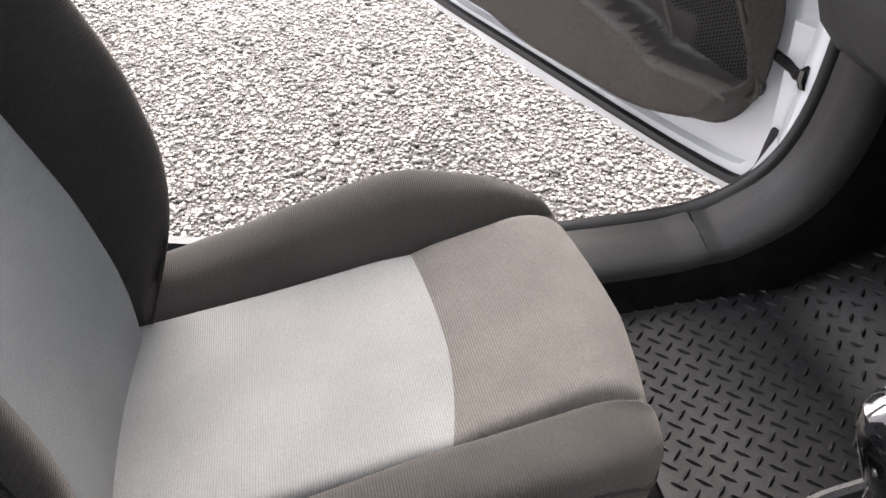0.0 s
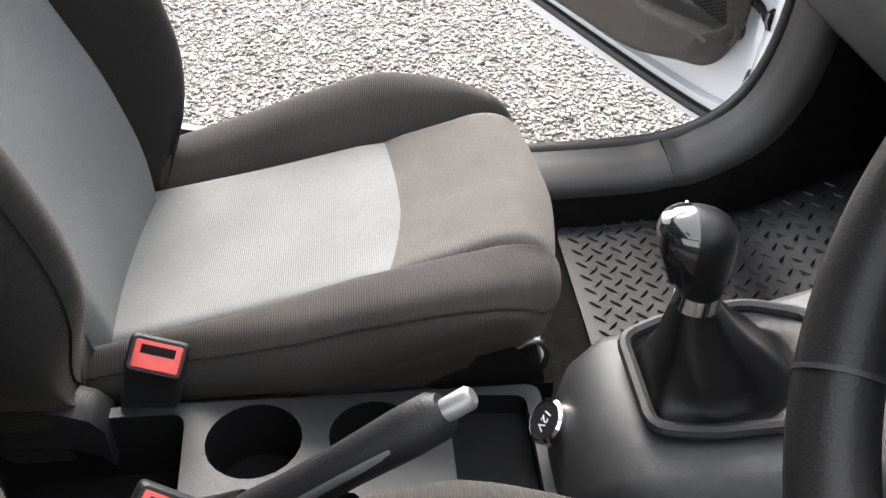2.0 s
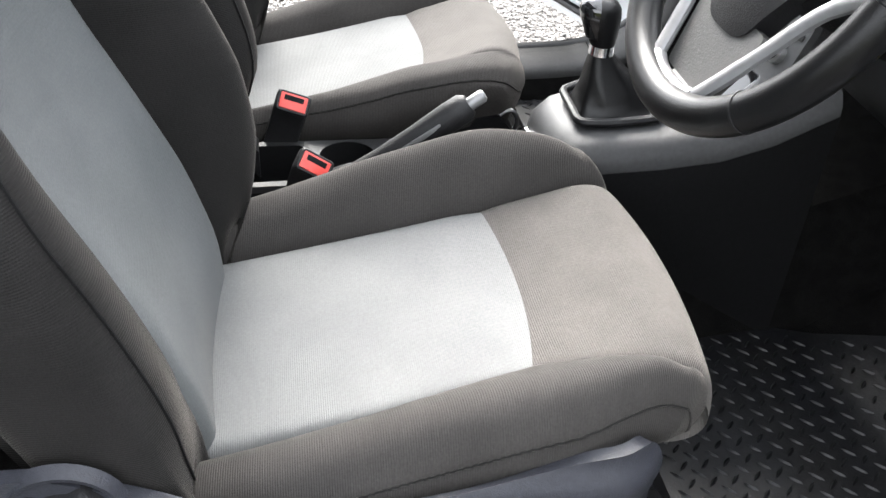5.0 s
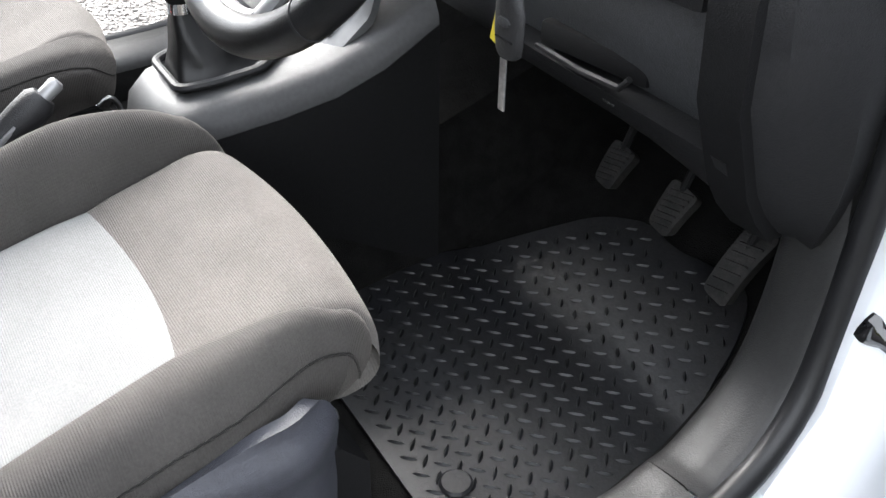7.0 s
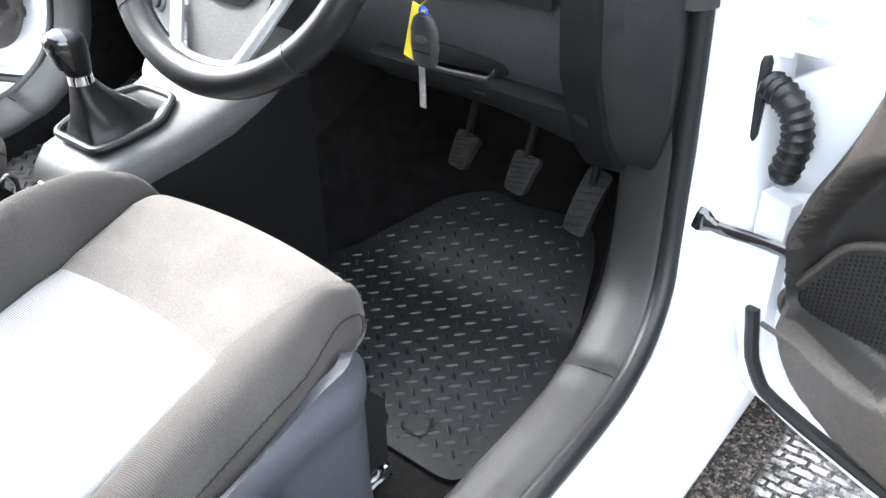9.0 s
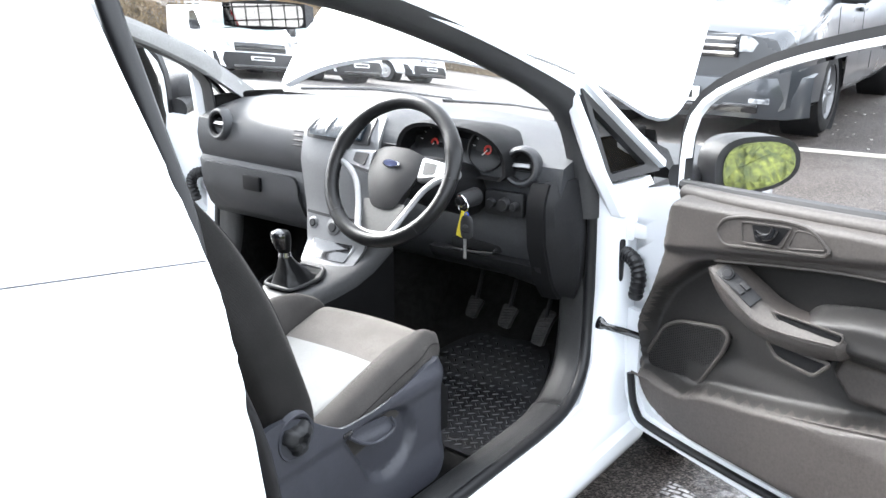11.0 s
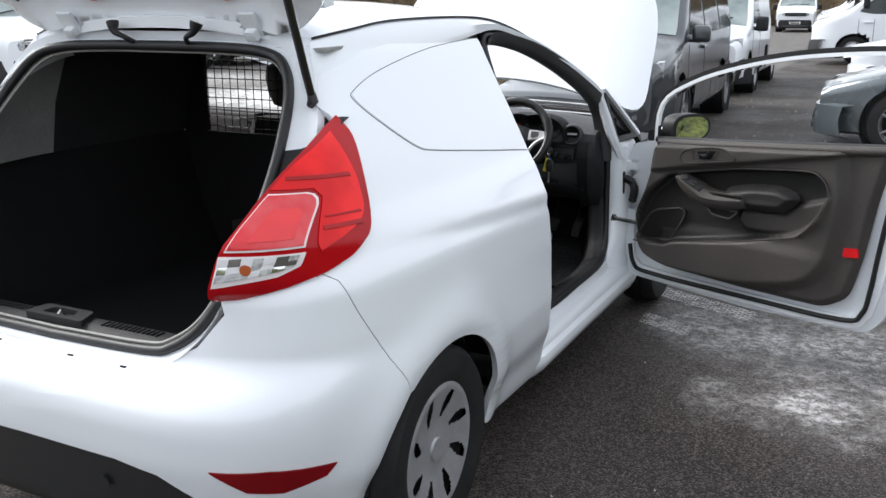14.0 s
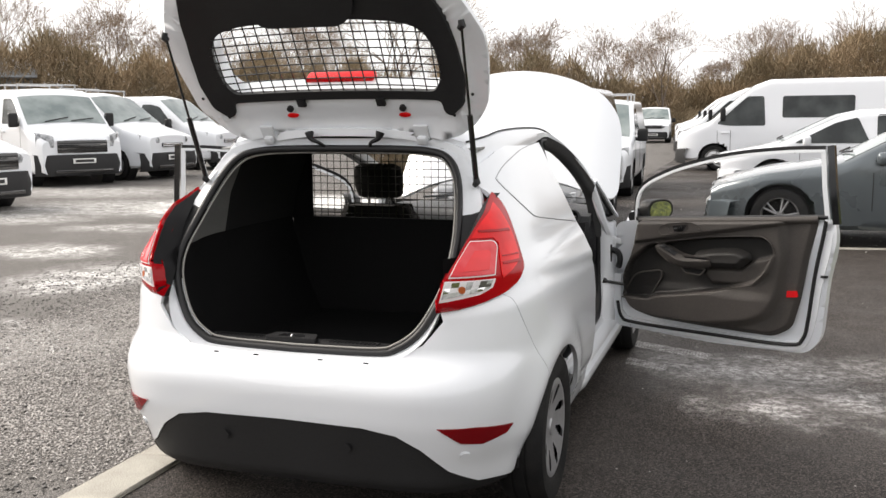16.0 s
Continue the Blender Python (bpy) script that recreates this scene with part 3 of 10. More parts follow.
    tube(bm, curve_pts([(s, -0.028, z) for s, z in seal], 4), 0.010, 8)
    part("door_seal", place(bm), RUBBER, d, "black rubber door seal")
    door_trim(d, place, right)
    return d


CARD = [(0.160, 0.899), (0.135, 0.78), (0.102, 0.67), (0.056, 0.568), (0.066, 0.44), (0.115, 0.365), (0.25, 0.332), (0.60, 0.320), (0.95, 0.318), (1.045, 0.375), (1.085, 0.54), (1.115, 0.756), (1.160, 0.966)]
BOWL = [(0.245, 0.760), (0.311, 0.774), (0.449, 0.801), (0.583, 0.824), (0.707, 0.837), (0.823, 0.847), (0.905, 0.846), (0.946, 0.807), (0.954, 0.752), (0.911, 0.657), (0.853, 0.597), (0.777, 0.572), (0.60, 0.524), (0.479, 0.500), (0.285, 0.466), (0.244, 0.444), (0.075, 0.441), (0.080, 0.557), (0.133, 0.668)]
PROUD = [(0.0, 1.1), (0.965, 1.1), (0.985, 0.86), (1.0, 0.76), (0.985, 0.62), (0.96, 0.50), (0.90, 0.42), (0.80, 0.382), (0.60, 0.345), (0.3, 0.335), (0.0, 0.32)]


def depth_in(loop, s, z):
    """Distance inside a closed loop of (s, z); negative outside."""
    best, c = 9.0, False
    for (x0, y0), (x1, y1) in zip(loop, loop[1:] + loop[:1]):
        dx, dy = x1 - x0, y1 - y0
        t = max(0.0, min(1.0, ((s - x0) * dx + (z - y0) * dy) / (dx * dx + dy * dy)))
        best = min(best, math.hypot(s - x0 - t * dx, z - y0 - t * dy))
        if (y0 > z) != (y1 > z) and s < dx * (z - y0) / dy + x0:
            c = not c
    return best if c else -best


def ease(t):
    t = max(0.0, min(1.0, t))
    return t * t * (3 - 2 * t)


WALL = [(0.575, 0.655), (0.767, 0.664), (0.83, 0.715), (0.965, 0.76), (0.935, 0.66), (0.86, 0.59), (0.737, 0.571), (0.60, 0.566), (0.555, 0.609)]
ELBOW = [(0.493, 0.712), (0.525, 0.742), (0.632, 0.767), (0.754, 0.775), (0.815, 0.752), (0.828, 0.723), (0.794, 0.687), (0.767, 0.664), (0.6, 0.655), (0.52, 0.67)]
CARD_R, BOWL_R, PROUD_R = [[(p[0], p[1]) for p in round_loop([(a, b, 0) for a, b in q], r, 4)] for q, r in ((CARD, 0.04), (BOWL, 0.03), (PROUD, 0.05))]


@functools.lru_cache(maxsize=None)
def card_depth(s, z):
    """How far the moulded card stands into the cabin at that place."""
    out = -0.052 - 0.032 * ease((depth_in(PROUD_R, s, z) + 0.03) / 0.05)
    out += (-0.024 - out) * ease((depth_in(BOWL_R, s, z) + 0.004) / 0.020)
    out -= 0.014 * ease((0.56 - z) / 0.06) * ease((s - 0.10) / 0.12) * ease((1.02 - s) / 0.2)
    out -= 0.022 * ease((depth_in(WALL, s, z) + 0.004) / 0.022)
    out -= 0.022 * ease((z - 0.762 - 0.19 * (s - 0.2)) / 0.022) * ease((s - 0.13) / 0.06)
    edge = ease(depth_in(CARD_R, s, z) / 0.028)
    return (s, -0.030 + (out + 0.030) * edge, z)


def door_trim(d, place, right):
    bm = bmesh.new()
    sheet(bm, [dense([(p[0], p[1], 0) for p in CARD_R], 0.02)], [0.05 + 0.0075 * i for i in range(150)], [0.33 + 0.0065 * i for i in range(98)], card_depth, 0.006)
    bmesh.ops.recalc_face_normals(bm, faces=bm.faces[:])
    # faces inside the hollow take the darker copy, as painted shadow
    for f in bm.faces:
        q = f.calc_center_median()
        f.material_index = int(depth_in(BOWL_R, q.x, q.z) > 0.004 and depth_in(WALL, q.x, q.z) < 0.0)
    part("door_card", place(bm), [TRIM, TRIM_SHADED], d, "dark brown-black moulded door card", 180)
    # rolled upper edge of the card
    bm = bmesh.new()
    tube(bm, curve_pts([(0.165, -0.040, 0.884), (0.35, -0.058, 0.896), (0.70, -0.062, 0.920), (1.0, -0.058, 0.941), (1.155, -0.042, 0.952)], 5), 0.020, 12, flat=0.9)
    part("card_top_roll", place(bm), TRIM, d)
    # thin bright lip along the top of the pocket
    bm = bmesh.new()
    tube(bm, [(q[0], -0.083, q[1] - 0.003) for q in curve_pts([(0.84, 0.589, 0), (0.672, 0.547, 0), (0.479, 0.503, 0), (0.285, 0.466, 0), (0.244, 0.444, 0), (0.08, 0.441, 0)], 5)], 0.0035, 6)
    part("pocket_lip", place(bm), TRIM, d)
    # dark wiper seal along the window's foot
    bm = bmesh.new()
    tube(bm, [(0.135, -0.022, 0.893), (0.5, -0.026, 0.917), (1.20, -0.026, 0.966)], 0.013, 8)
    part("belt_seal", place(bm), RUBBER, d)
    # bright moulded lip over the hollow
    bm = bmesh.new()
    lip = curve_pts([(0.29, 0.768, 0), (0.311, 0.775, 0), (0.449, 0.802, 0), (0.583, 0.825, 0), (0.707, 0.838, 0), (0.823, 0.848, 0), (0.895, 0.846, 0), (0.938, 0.815, 0), (0.952, 0.765, 0), (0.94, 0.715, 0), (0.911, 0.657, 0), (0.853, 0.597, 0)], 5)
    tube(bm, [(q[0], card_depth(q[0], q[1])[1] - 0.003 - 0.006 * (q[0] > 0.9), q[1]) for q in lip], 0.0032, 6)
    part("hollow_lip", place(bm), TRIM, d)
    # handle surround, recess and lever
    BEZEL = [(0.309, 0.843), (0.327, 0.872), (0.37, 0.887), (0.475, 0.901), (0.528, 0.898), (0.57, 0.866), (0.56, 0.855), (0.332, 0.819)]
    def rim_of(pts, o, r, round_by, nm, mat, host=d):
        bm = bmesh.new()
        lp = [Vector((p[0], o, p[1])) for p in round_loop([(a, b, 0) for a, b in pts], round_by, 5)]
        tube(bm, lp + [lp[0]], r, 6, caps=False)
        return part(nm, place(bm), mat, host)
    def oval(pts, o0, o1, mat, nm, r=0.02):
        bm = bmesh.new()
        lp = round_loop(pts, r, 5)
        sheet(bm, [dense([(p[0], p[1], 0) for p in lp], 0.03)], [], [], lambda s, z: (s, o1, z), abs(o1 - o0))
        for v in bm.verts:
            if abs(v.co.y - o1) > 1e-4:
                v.co.y = o0
        bmesh.ops.recalc_face_normals(bm, faces=bm.faces[:])
        return part(nm, place(bm), mat, d)
    oval(BEZEL, -0.07, -0.1085, TRIM, "handle_surround", 0.022)
    rim_of(BEZEL, -0.1085, 0.0035, 0.022, "handle_rim", TRIM)
    rim_of([(0.371, 0.877), (0.487, 0.891), (0.468, 0.847), (0.378, 0.836)], -0.109, 0.0022, 0.008, "recess_rim", TRIM)
    # flat near-black plate: the recess has its shade only as colour
    oval([(0.397, 0.876), (0.482, 0.887), (0.459, 0.850), (0.408, 0.845)], -0.10, -0.1095, DASH_DARK, "handle_recess_shade", 0.005)
    bm = bmesh.new()
    tube(bm, curve_pts([(0.408, -0.107, 0.862), (0.425, -0.113, 0.860), (0.445, -0.114, 0.866), (0.452, -0.112, 0.882)], 4), 0.005, 8, flat=1.6)
    part("door_handle", place(bm), GLOSS_BLACK, d)
    oval([(0.496, 0.889), (0.53, 0.891), (0.562, 0.866), (0.482, 0.850)], -0.09, -0.110, TRIM, "handle_pad", 0.008)
    rim_of([(0.496, 0.889), (0.53, 0.891), (0.562, 0.866), (0.482, 0.850)], -0.110, 0.0016, 0.008, "pad_rim", TRIM)
    # armrest: a box-section beam that drops from the belt and runs level to the elbow pad
    bm = bmesh.new()
    rings = []
    for s, zt, zr, zl, o in ((0.282, 0.750, 0.747, 0.742, 0.070), (0.288, 0.762, 0.755, 0.734, 0.092), (0.300, 0.771, 0.757, 0.718, 0.104), (0.325, 0.772, 0.744, 0.698, 0.110), (0.354, 0.760, 0.728, 0.679, 0.113), (0.395, 0.741, 0.708, 0.663, 0.116),
                             (0.43, 0.724, 0.693, 0.654, 0.118), (0.47, 0.715, 0.687, 0.650, 0.118), (0.52, 0.713, 0.687, 0.650, 0.117), (0.57, 0.713, 0.692, 0.655, 0.114), (0.605, 0.713, 0.696, 0.664, 0.110), (0.614, 0.710, 0.697, 0.674, 0.098)):
        rings.append([(s, -0.04, zt), (s, -o + 0.032, zt - 0.001), (s, -o + 0.022, zt - 0.006), (s, -o + 0.004, zr + 0.004), (s, -o, zr - 0.003), (s, -o + 0.003, zr - 0.012), (s, -o + 0.016, zl + 0.004), (s, -o + 0.026, zl - 0.002), (s, -0.04, zl - 0.004)])
    ring_loft(bm, rings)
    bmesh.ops.recalc_face_normals(bm, faces=bm.faces[:])
    arm = part("armrest_bar", place(bm), TRIM, d, "dark grip bar of the armrest")
    bm = bmesh.new()
    tube(bm, curve_pts([(0.296, -0.101, 0.759), (0.354, -0.112, 0.729), (0.428, -0.117, 0.694), (0.494, -0.118, 0.688), (0.605, -0.110, 0.697)], 6), 0.0028, 6)
    part("bar_edge", place(bm), TRIM, arm)
    # tray floor as a flat plate, coloured dark as its shade
    oval([(0.462, 0.711), (0.608, 0.711), (0.604, 0.700), (0.49, 0.694)], -0.08, -0.1005, DASH_DARK, "pull_tray_shade", 0.005)
    rim_of([(0.454, 0.716), (0.52, 0.718), (0.613, 0.719), (0.610, 0.700), (0.487, 0.694)], -0.101, 0.0022, 0.008, "tray_rim", TRIM)
    # elbow pad
    bm = bmesh.new()
    ebl = [(p[0], p[1]) for p in round_loop([(a, b, 0) for a, b in ELBOW], 0.03, 5)]
    sheet(bm, [dense([(a, b, 0) for a, b in ebl], 0.012)], [0.49 + 0.007 * i for i in range(50)], [0.655 + 0.005 * i for i in range(26)],
          lambda s, z: (s, -0.044 - 0.044 * ease((depth_in(ebl, s, z) + 0.004) / 0.040) - 0.008 * ease((0.715 - z) / 0.05), z), 0.01)
    bmesh.ops.recalc_face_normals(bm, faces=bm.faces[:])
    part("elbow_pad", place(bm), TRIM_SHADED, d, "rounded elbow pad", 180)
    # finger cup under the bar: flat plate, its hollow's shade in the colour
    oval([(0.445, 0.647), (0.472, 0.624), (0.553, 0.618), (0.582, 0.648)], -0.07, -0.088, DASH_DARK, "grip_cup_shade", 0.01)
    rim_of([(0.442, 0.649), (0.470, 0.620), (0.555, 0.613), (0.588, 0.650)], -0.0885, 0.004, 0.012, "cup_rim", TRIM)
    # window and mirror switches on the sloping top of the bar
    if right:
        ux = Vector((0.075, -0.002, -0.036)).normalized()
        un = Vector((0.28, -0.62, 0.73))
        un = (un - ux * un.dot(ux)).normalized()
        m = Matrix.Translation((0.372, -0.099, 0.744)) @ Matrix((ux, un.cross(ux), un)).transposed().to_4x4()
        bm = bmesh.new()
        box(bm, (0.0, 0, -0.003), (0.105, 0.030, 0.008), 0.004)
        plate = part("switch_plate", place(move(bm, m)), BLACK_PLASTIC, d)
        bm = bmesh.new()
        revolve(bm, [(0.0, 0.006), (0.008, 0.006), (0.010, 0.004), (0.0125, 0.004), (0.0135, 0.0)], (-0.032, 0, 0.001), "Z", 20)
        part("mirror_knob", place(move(bm, m)), BLACK_PLASTIC, plate)
        for k in (-0.0075, 0.0075):
            bm = bmesh.new()
            box(bm, (0.012, k, 0.003), (0.022, 0.012, 0.006), 0.002)
            part("window_switch", place(move(bm, m)), BLACK_PLASTIC, plate)
            bm = bmesh.new()
            box(bm, (0.020, k, 0.0055), (0.004, 0.009, 0.003), 0.001)
            part("switch_nib", place(move(bm, m)), SILL_PLASTIC, plate)
    # speaker grille: perforated plate with raised border
    spk = round_loop([(0.065, 0.450), (0.13, 0.562), (0.175, 0.588), (0.29, 0.610), (0.312, 0.598), (0.302, 0.56), (0.235, 0.447), (0.205, 0.424), (0.072, 0.430)], 0.02, 5)
    oval([(0.065, 0.450), (0.13, 0.562), (0.175, 0.588), (0.29, 0.610), (0.312, 0.598), (0.302, 0.56), (0.235, 0.447), (0.205, 0.424), (0.072, 0.430)], -0.02, -0.036, TRIM_SHADED, "speaker_plate", 0.02)
    bm = bmesh.new()
    lp = [Vector((p[0], -0.037, p[1])) for p in spk]
    tube(bm, lp + [lp[0]], 0.005, 8, caps=False)
    part("speaker_border", place(bm), TRIM, d)
    poly = [(0.20 + (a - 0.20) * 0.88, 0.52 + (b - 0.52) * 0.88) for a, b in spk]
    def inside(x, y):
        c = False
        for i in range(len(poly)):
            (x0, y0), (x1, y1) = poly[i - 1], poly[i]
            if (y0 > y) != (y1 > y) and x < (x1 - x0) * (y - y0) / (y1 - y0) + x0:
                c = not c
        return c
    bm = bmesh.new()
    step = 0.0062
    for i in range(46):
        for j in range(28):
            x, z = 0.06 + i * step, 0.44 + j * step + (i % 2) * step / 2
            if inside(x, z):
                vv = [bm.verts.new((x + 0.0021 * math.cos(a), -0.0378, z + 0.0021 * math.sin(a))) for a in [math.pi * k / 3 for k in range(6)]]
                top = bm.verts.new((x, -0.0364, z))
                for k in range(6):
                    bm.faces.new((vv[k], vv[(k + 1) % 6], top))
    ob = part("speaker_perforation", place(bm), DASH_DARK, d, smooth=0)
    ob["kind"] = "stuff"
    # red reflector, latch and rivets on the shut face
    oval([(1.018, 0.540), (1.02, 0.575), (1.07, 0.580), (1.078, 0.548)], -0.05, -0.062, RED, "reflector", 0.004)
    bm = bmesh.new()
    box(bm, (1.19, -0.016, 0.66), (0.03, 0.03, 0.012), 0.002)
    part("door_latch", place(bm), BLACK_PLASTIC, d)
    for p in ((0.6, 0.252), (0.1, 0.262), (1.05, 0.262)):
        bm = bmesh.new()
        revolve(bm, [(0.0, -0.006), (0.004, -0.006), (0.005, 0.0)], (p[0], -0.004, p[1]), "Y", 10)
        part("drain_plug", place(bm), BLACK_PLASTIC, d)
    # mirror on the outer side
    sq = lambda v: math.copysign(abs(v) ** 0.75, v)
    bm = bmesh.new()
    rings = []
    for t, w, h in ((0.0, 0.05, 0.04), (0.03, 0.10, 0.066), (0.07, 0.112, 0.072), (0.11, 0.112, 0.070)):
        rings.append([(0.09 + t + MIRROR_TURN * w * sq(math.cos(a)) * t / 0.11, 0.14 + w * sq(math.cos(a)) - 0.01 * math.sin(a), 0.925 + h * sq(math.sin(a)) * (0.85 if math.sin(a) < 0 else 1) * (1 - 0.16 * math.cos(a)) + 0.008 * math.cos(a)) for a in [2 * math.pi * k / 28 for k in range(28)]])
    ring_loft(bm, rings)
    part("mirror_housing", place(bm), BLACK_PLASTIC, d, "black plastic door mirror housing")
    bm = bmesh.new()
    ring = [(0.2035 + MIRROR_TURN * 0.095 * sq(math.cos(a)) + MIRROR_NOD * 0.055 * math.sin(a), 0.14 + 0.095 * sq(math.cos(a)) - 0.01 * math.sin(a), 0.925 + 0.058 * sq(math.sin(a)) * (0.85 if math.sin(a) < 0 else 1) * (1 - 0.16 * math.cos(a)) + 0.008 * math.cos(a)) for a in [2 * math.pi * k / 28 for k in range(28)]]
    bm.faces.new([bm.verts.new(p) for p in ring])
    part("mirror_glass", place(bm), MIRROR, d, smooth=0)
    bm = bmesh.new()
    tube(bm, [(0.10, 0.0, 0.895), (0.11, 0.06, 0.90), (0.12, 0.10, 0.91)], [0.035, 0.028, 0.03], 12)
    part("mirror_arm", place(bm), BLACK_PLASTIC, d)
    # outer pull
    bm = bmesh.new()
    tube(bm, curve_pts([(1.0, 0.035, 0.80), (1.03, 0.07, 0.803), (1.12, 0.07, 0.808), (1.15, 0.035, 0.81)], 4), 0.011, 8)
    part("outer_handle", place(bm), WHITE, d)


MIRROR_TURN, MIRROR_NOD = 0.2, 0.0
RED = material("red_lamp_plastic", (0.66, 0.010, 0.014), 0.14, second=(0.55, 0.006, 0.010), scale=18, fine=0.0, coat=0.0, spec=0.35)
RED_BRIGHT = material("bright_red_lamp", (0.86, 0.012, 0.013), 0.14, second=(0.66, 0.006, 0.008), scale=7, fine=0.0, coat=0.0, spec=0.25)
RED_PINK = material("pink_red_lamp", (0.70, 0.085, 0.095), 0.15, second=(0.66, 0.03, 0.04), scale=12, fine=0.0, coat=0.15, spec=0.35)
RED_DEEP = material("deep_red_lamp", (0.40, 0.003, 0.007), 0.14, fine=0.0, coat=0.0, spec=0.25)
RED_LINE = material("dark_red_lamp_line", (0.20, 0.003, 0.006), 0.2, fine=0.0, spec=0.35)
RIGHT_OPEN = pose(0.775, 2.06, 0, 0, 0, -20.9)
LEFT_OPEN = pose(-0.775, 2.06, 0, 0, 0, -159.1)
door_r = door("door", True)
door_r.matrix_local = RIGHT_OPEN
door_l = door("door", False)
door_l.matrix_local = LEFT_OPEN


# ---- tailgate, raised about its roof hinges: (across, from the hinge, towards the cabin) ----
GATE_TILT = 53.0
gate = new("tailgate")
gate.parent = car
gate["label"] = "raised white tailgate with grilled window"
gate.matrix_local = Matrix.Translation((0.005, -0.075, 1.40)) @ Matrix.Rotation(radians(180 - GATE_TILT), 4, "X")
GATE_EDGE = [(0.0, 0.47), (0.05, 0.545), (0.137, 0.602), (0.30, 0.628), (0.42, 0.632), (0.54, 0.585), (0.70, 0.50), (0.84, 0.40)]
GATE_WIN = [(-0.42, 0.190), (0.42, 0.190), (0.45, 0.238), (0.458, 0.31), (0.45, 0.395), (0.41, 0.462), (0.325, 0.488), (0.164, 0.5), (-0.164, 0.5), (-0.325, 0.488), (-0.41, 0.462), (-0.45, 0.395), (-0.458, 0.31), (-0.45, 0.238)]


def gate_outer(x, v):
    u = x / lin(GATE_EDGE, v)
    return (x, v, -(0.085 + 0.03 * (1 - u * u) + 0.03 * math.sin(min(1, v / 0.8) * math.pi) - 0.055 * min(1.0, abs(u)) ** 8))


def gate_inner(x, v):
    z0 = gate_outer(x, v)[2]
    u = abs(x) / lin(GATE_EDGE, v)
    return (x, v, z0 + 0.085 - 0.065 * max(0.0, (u - 0.88) / 0.12) - 0.012 * math.exp(-((v - 0.06) / 0.03) ** 2))


def tailgate():
    outer = round_loop([(x, v) for v, x in GATE_EDGE] + [(-x, v) for v, x in GATE_EDGE[::-1]], 0.03, 3)
    bm = bmesh.new()
    cut_u, cut_v = [-0.6 + 0.05 * i for i in range(25)], [0.035 * i for i in range(1, 24)]
    dn = lambda l: dense([(p[0], p[1], 0) for p in l], 0.04)
    win = round_loop(GATE_WIN, 0.04, 4)
    sheet(bm, [dn(outer)[::-1], dn(win)[::-1]], cut_u, cut_v, gate_outer, 0.0)
    sheet(bm, [dn(outer), dn(win)], cut_u, cut_v, gate_inner, 0.0)
    for loop in (dn(outer), dn(win)):
        n = len(loop)
        va, vb = [bm.verts.new(gate_outer(p[0], p[1])) for p in loop], [bm.verts.new(gate_inner(p[0], p[1])) for p in loop]
        for i in range(n):
            bm.faces.new((va[i], va[(i + 1) % n], vb[(i + 1) % n], vb[i]))
    bmesh.ops.remove_doubles(bm, verts=bm.verts[:], dist=1e-4)
    bmesh.ops.recalc_face_normals(bm, faces=bm.faces[:])
    return bm


part("gate_shell", tailgate(), WHITE, gate)
lift = lambda x, v, h=0.006: (x, v, gate_inner(x, v)[2] + h)
bm = bmesh.new()
trim = [(-0.463, 0.10), (-0.515, 0.15), (-0.538, 0.26), (-0.53, 0.39), (-0.505, 0.53), (-0.47, 0.63), (-0.40, 0.81), (0.40, 0.81), (0.47, 0.63), (0.505, 0.53), (0.53, 0.39), (0.538, 0.26), (0.515, 0.15), (0.463, 0.10), (0.435, 0.112), (0.43, 0.160), (-0.43, 0.160), (-0.435, 0.112)]
dn = lambda l: dense([(p[0], p[1], 0) for p in l], 0.04)
sheet(bm, [dn(round_loop(trim, 0.02, 3)), dn([(x * 0.98, 0.345 + (v - 0.345) * 0.965) for x, v in round_loop(GATE_WIN, 0.04, 4)])], [-0.55 + 0.05 * i for i in range(23)], [0.1 + 0.05 * i for i in range(15)], lambda x, v: lift(x, v, 0.012), 0.02)
bmesh.ops.recalc_face_normals(bm, faces=bm.faces[:])
part("gate_trim", bm, BLACK_PLASTIC, gate, "black plastic tailgate trim panel")
bm = bmesh.new()
hump = [(-0.30, 0.63), (-0.235, 0.535), (-0.185, 0.478), (0.115, 0.475), (0.175, 0.52), (0.21, 0.63)]
sheet(bm, [dn(round_loop(hump, 0.03, 4))], [], [0.45, 0.5, 0.55], lambda x, v: lift(x, v, 0.026), 0.03)
bmesh.ops.recalc_face_normals(bm, faces=bm.faces[:])
part("latch_cover", bm, BLACK_PLASTIC, gate)
bm = bmesh.new()
bm.faces.new([bm.verts.new(lift(x, v, -0.035)) for x, v in round_loop(GATE_WIN, 0.04, 4)])
RAIN_GLASS = glass("wet_rear_glass", (0.92, 0.94, 0.93))
g = part("gate_glass", bm, RAIN_GLASS, gate, smooth=0)
g.visible_shadow = False
# security grille: each wire of its own
def win_span(x=None, v=None):
    """Ends of a wire inside the window outline."""
    hits = []
    for i in range(len(GATE_WIN)):
        (x0, v0), (x1, v1) = GATE_WIN[i - 1], GATE_WIN[i]
        if x is not None and (x0 > x) != (x1 > x):
            hits.append(v0 + (v1 - v0) * (x - x0) / (x1 - x0))
        if v is not None and (v0 > v) != (v1 > v):
            hits.append(x0 + (x1 - x0) * (v - v0) / (v1 - v0))
    return min(hits), max(hits)


for k in range(19):
    x = -0.432 + 0.048 * k
    a, c = win_span(x=x)
    bm = bmesh.new()
    tube(bm, [lift(x + 0.012 * (t - 0.5), a + (c - a) * t, 0.004 + 0.01 * math.sin(math.pi * t)) for t in (0, 0.25, 0.5, 0.75, 1)], 0.0026, 6)
    part("grille_wire", bm, GLOSS_BLACK, gate)
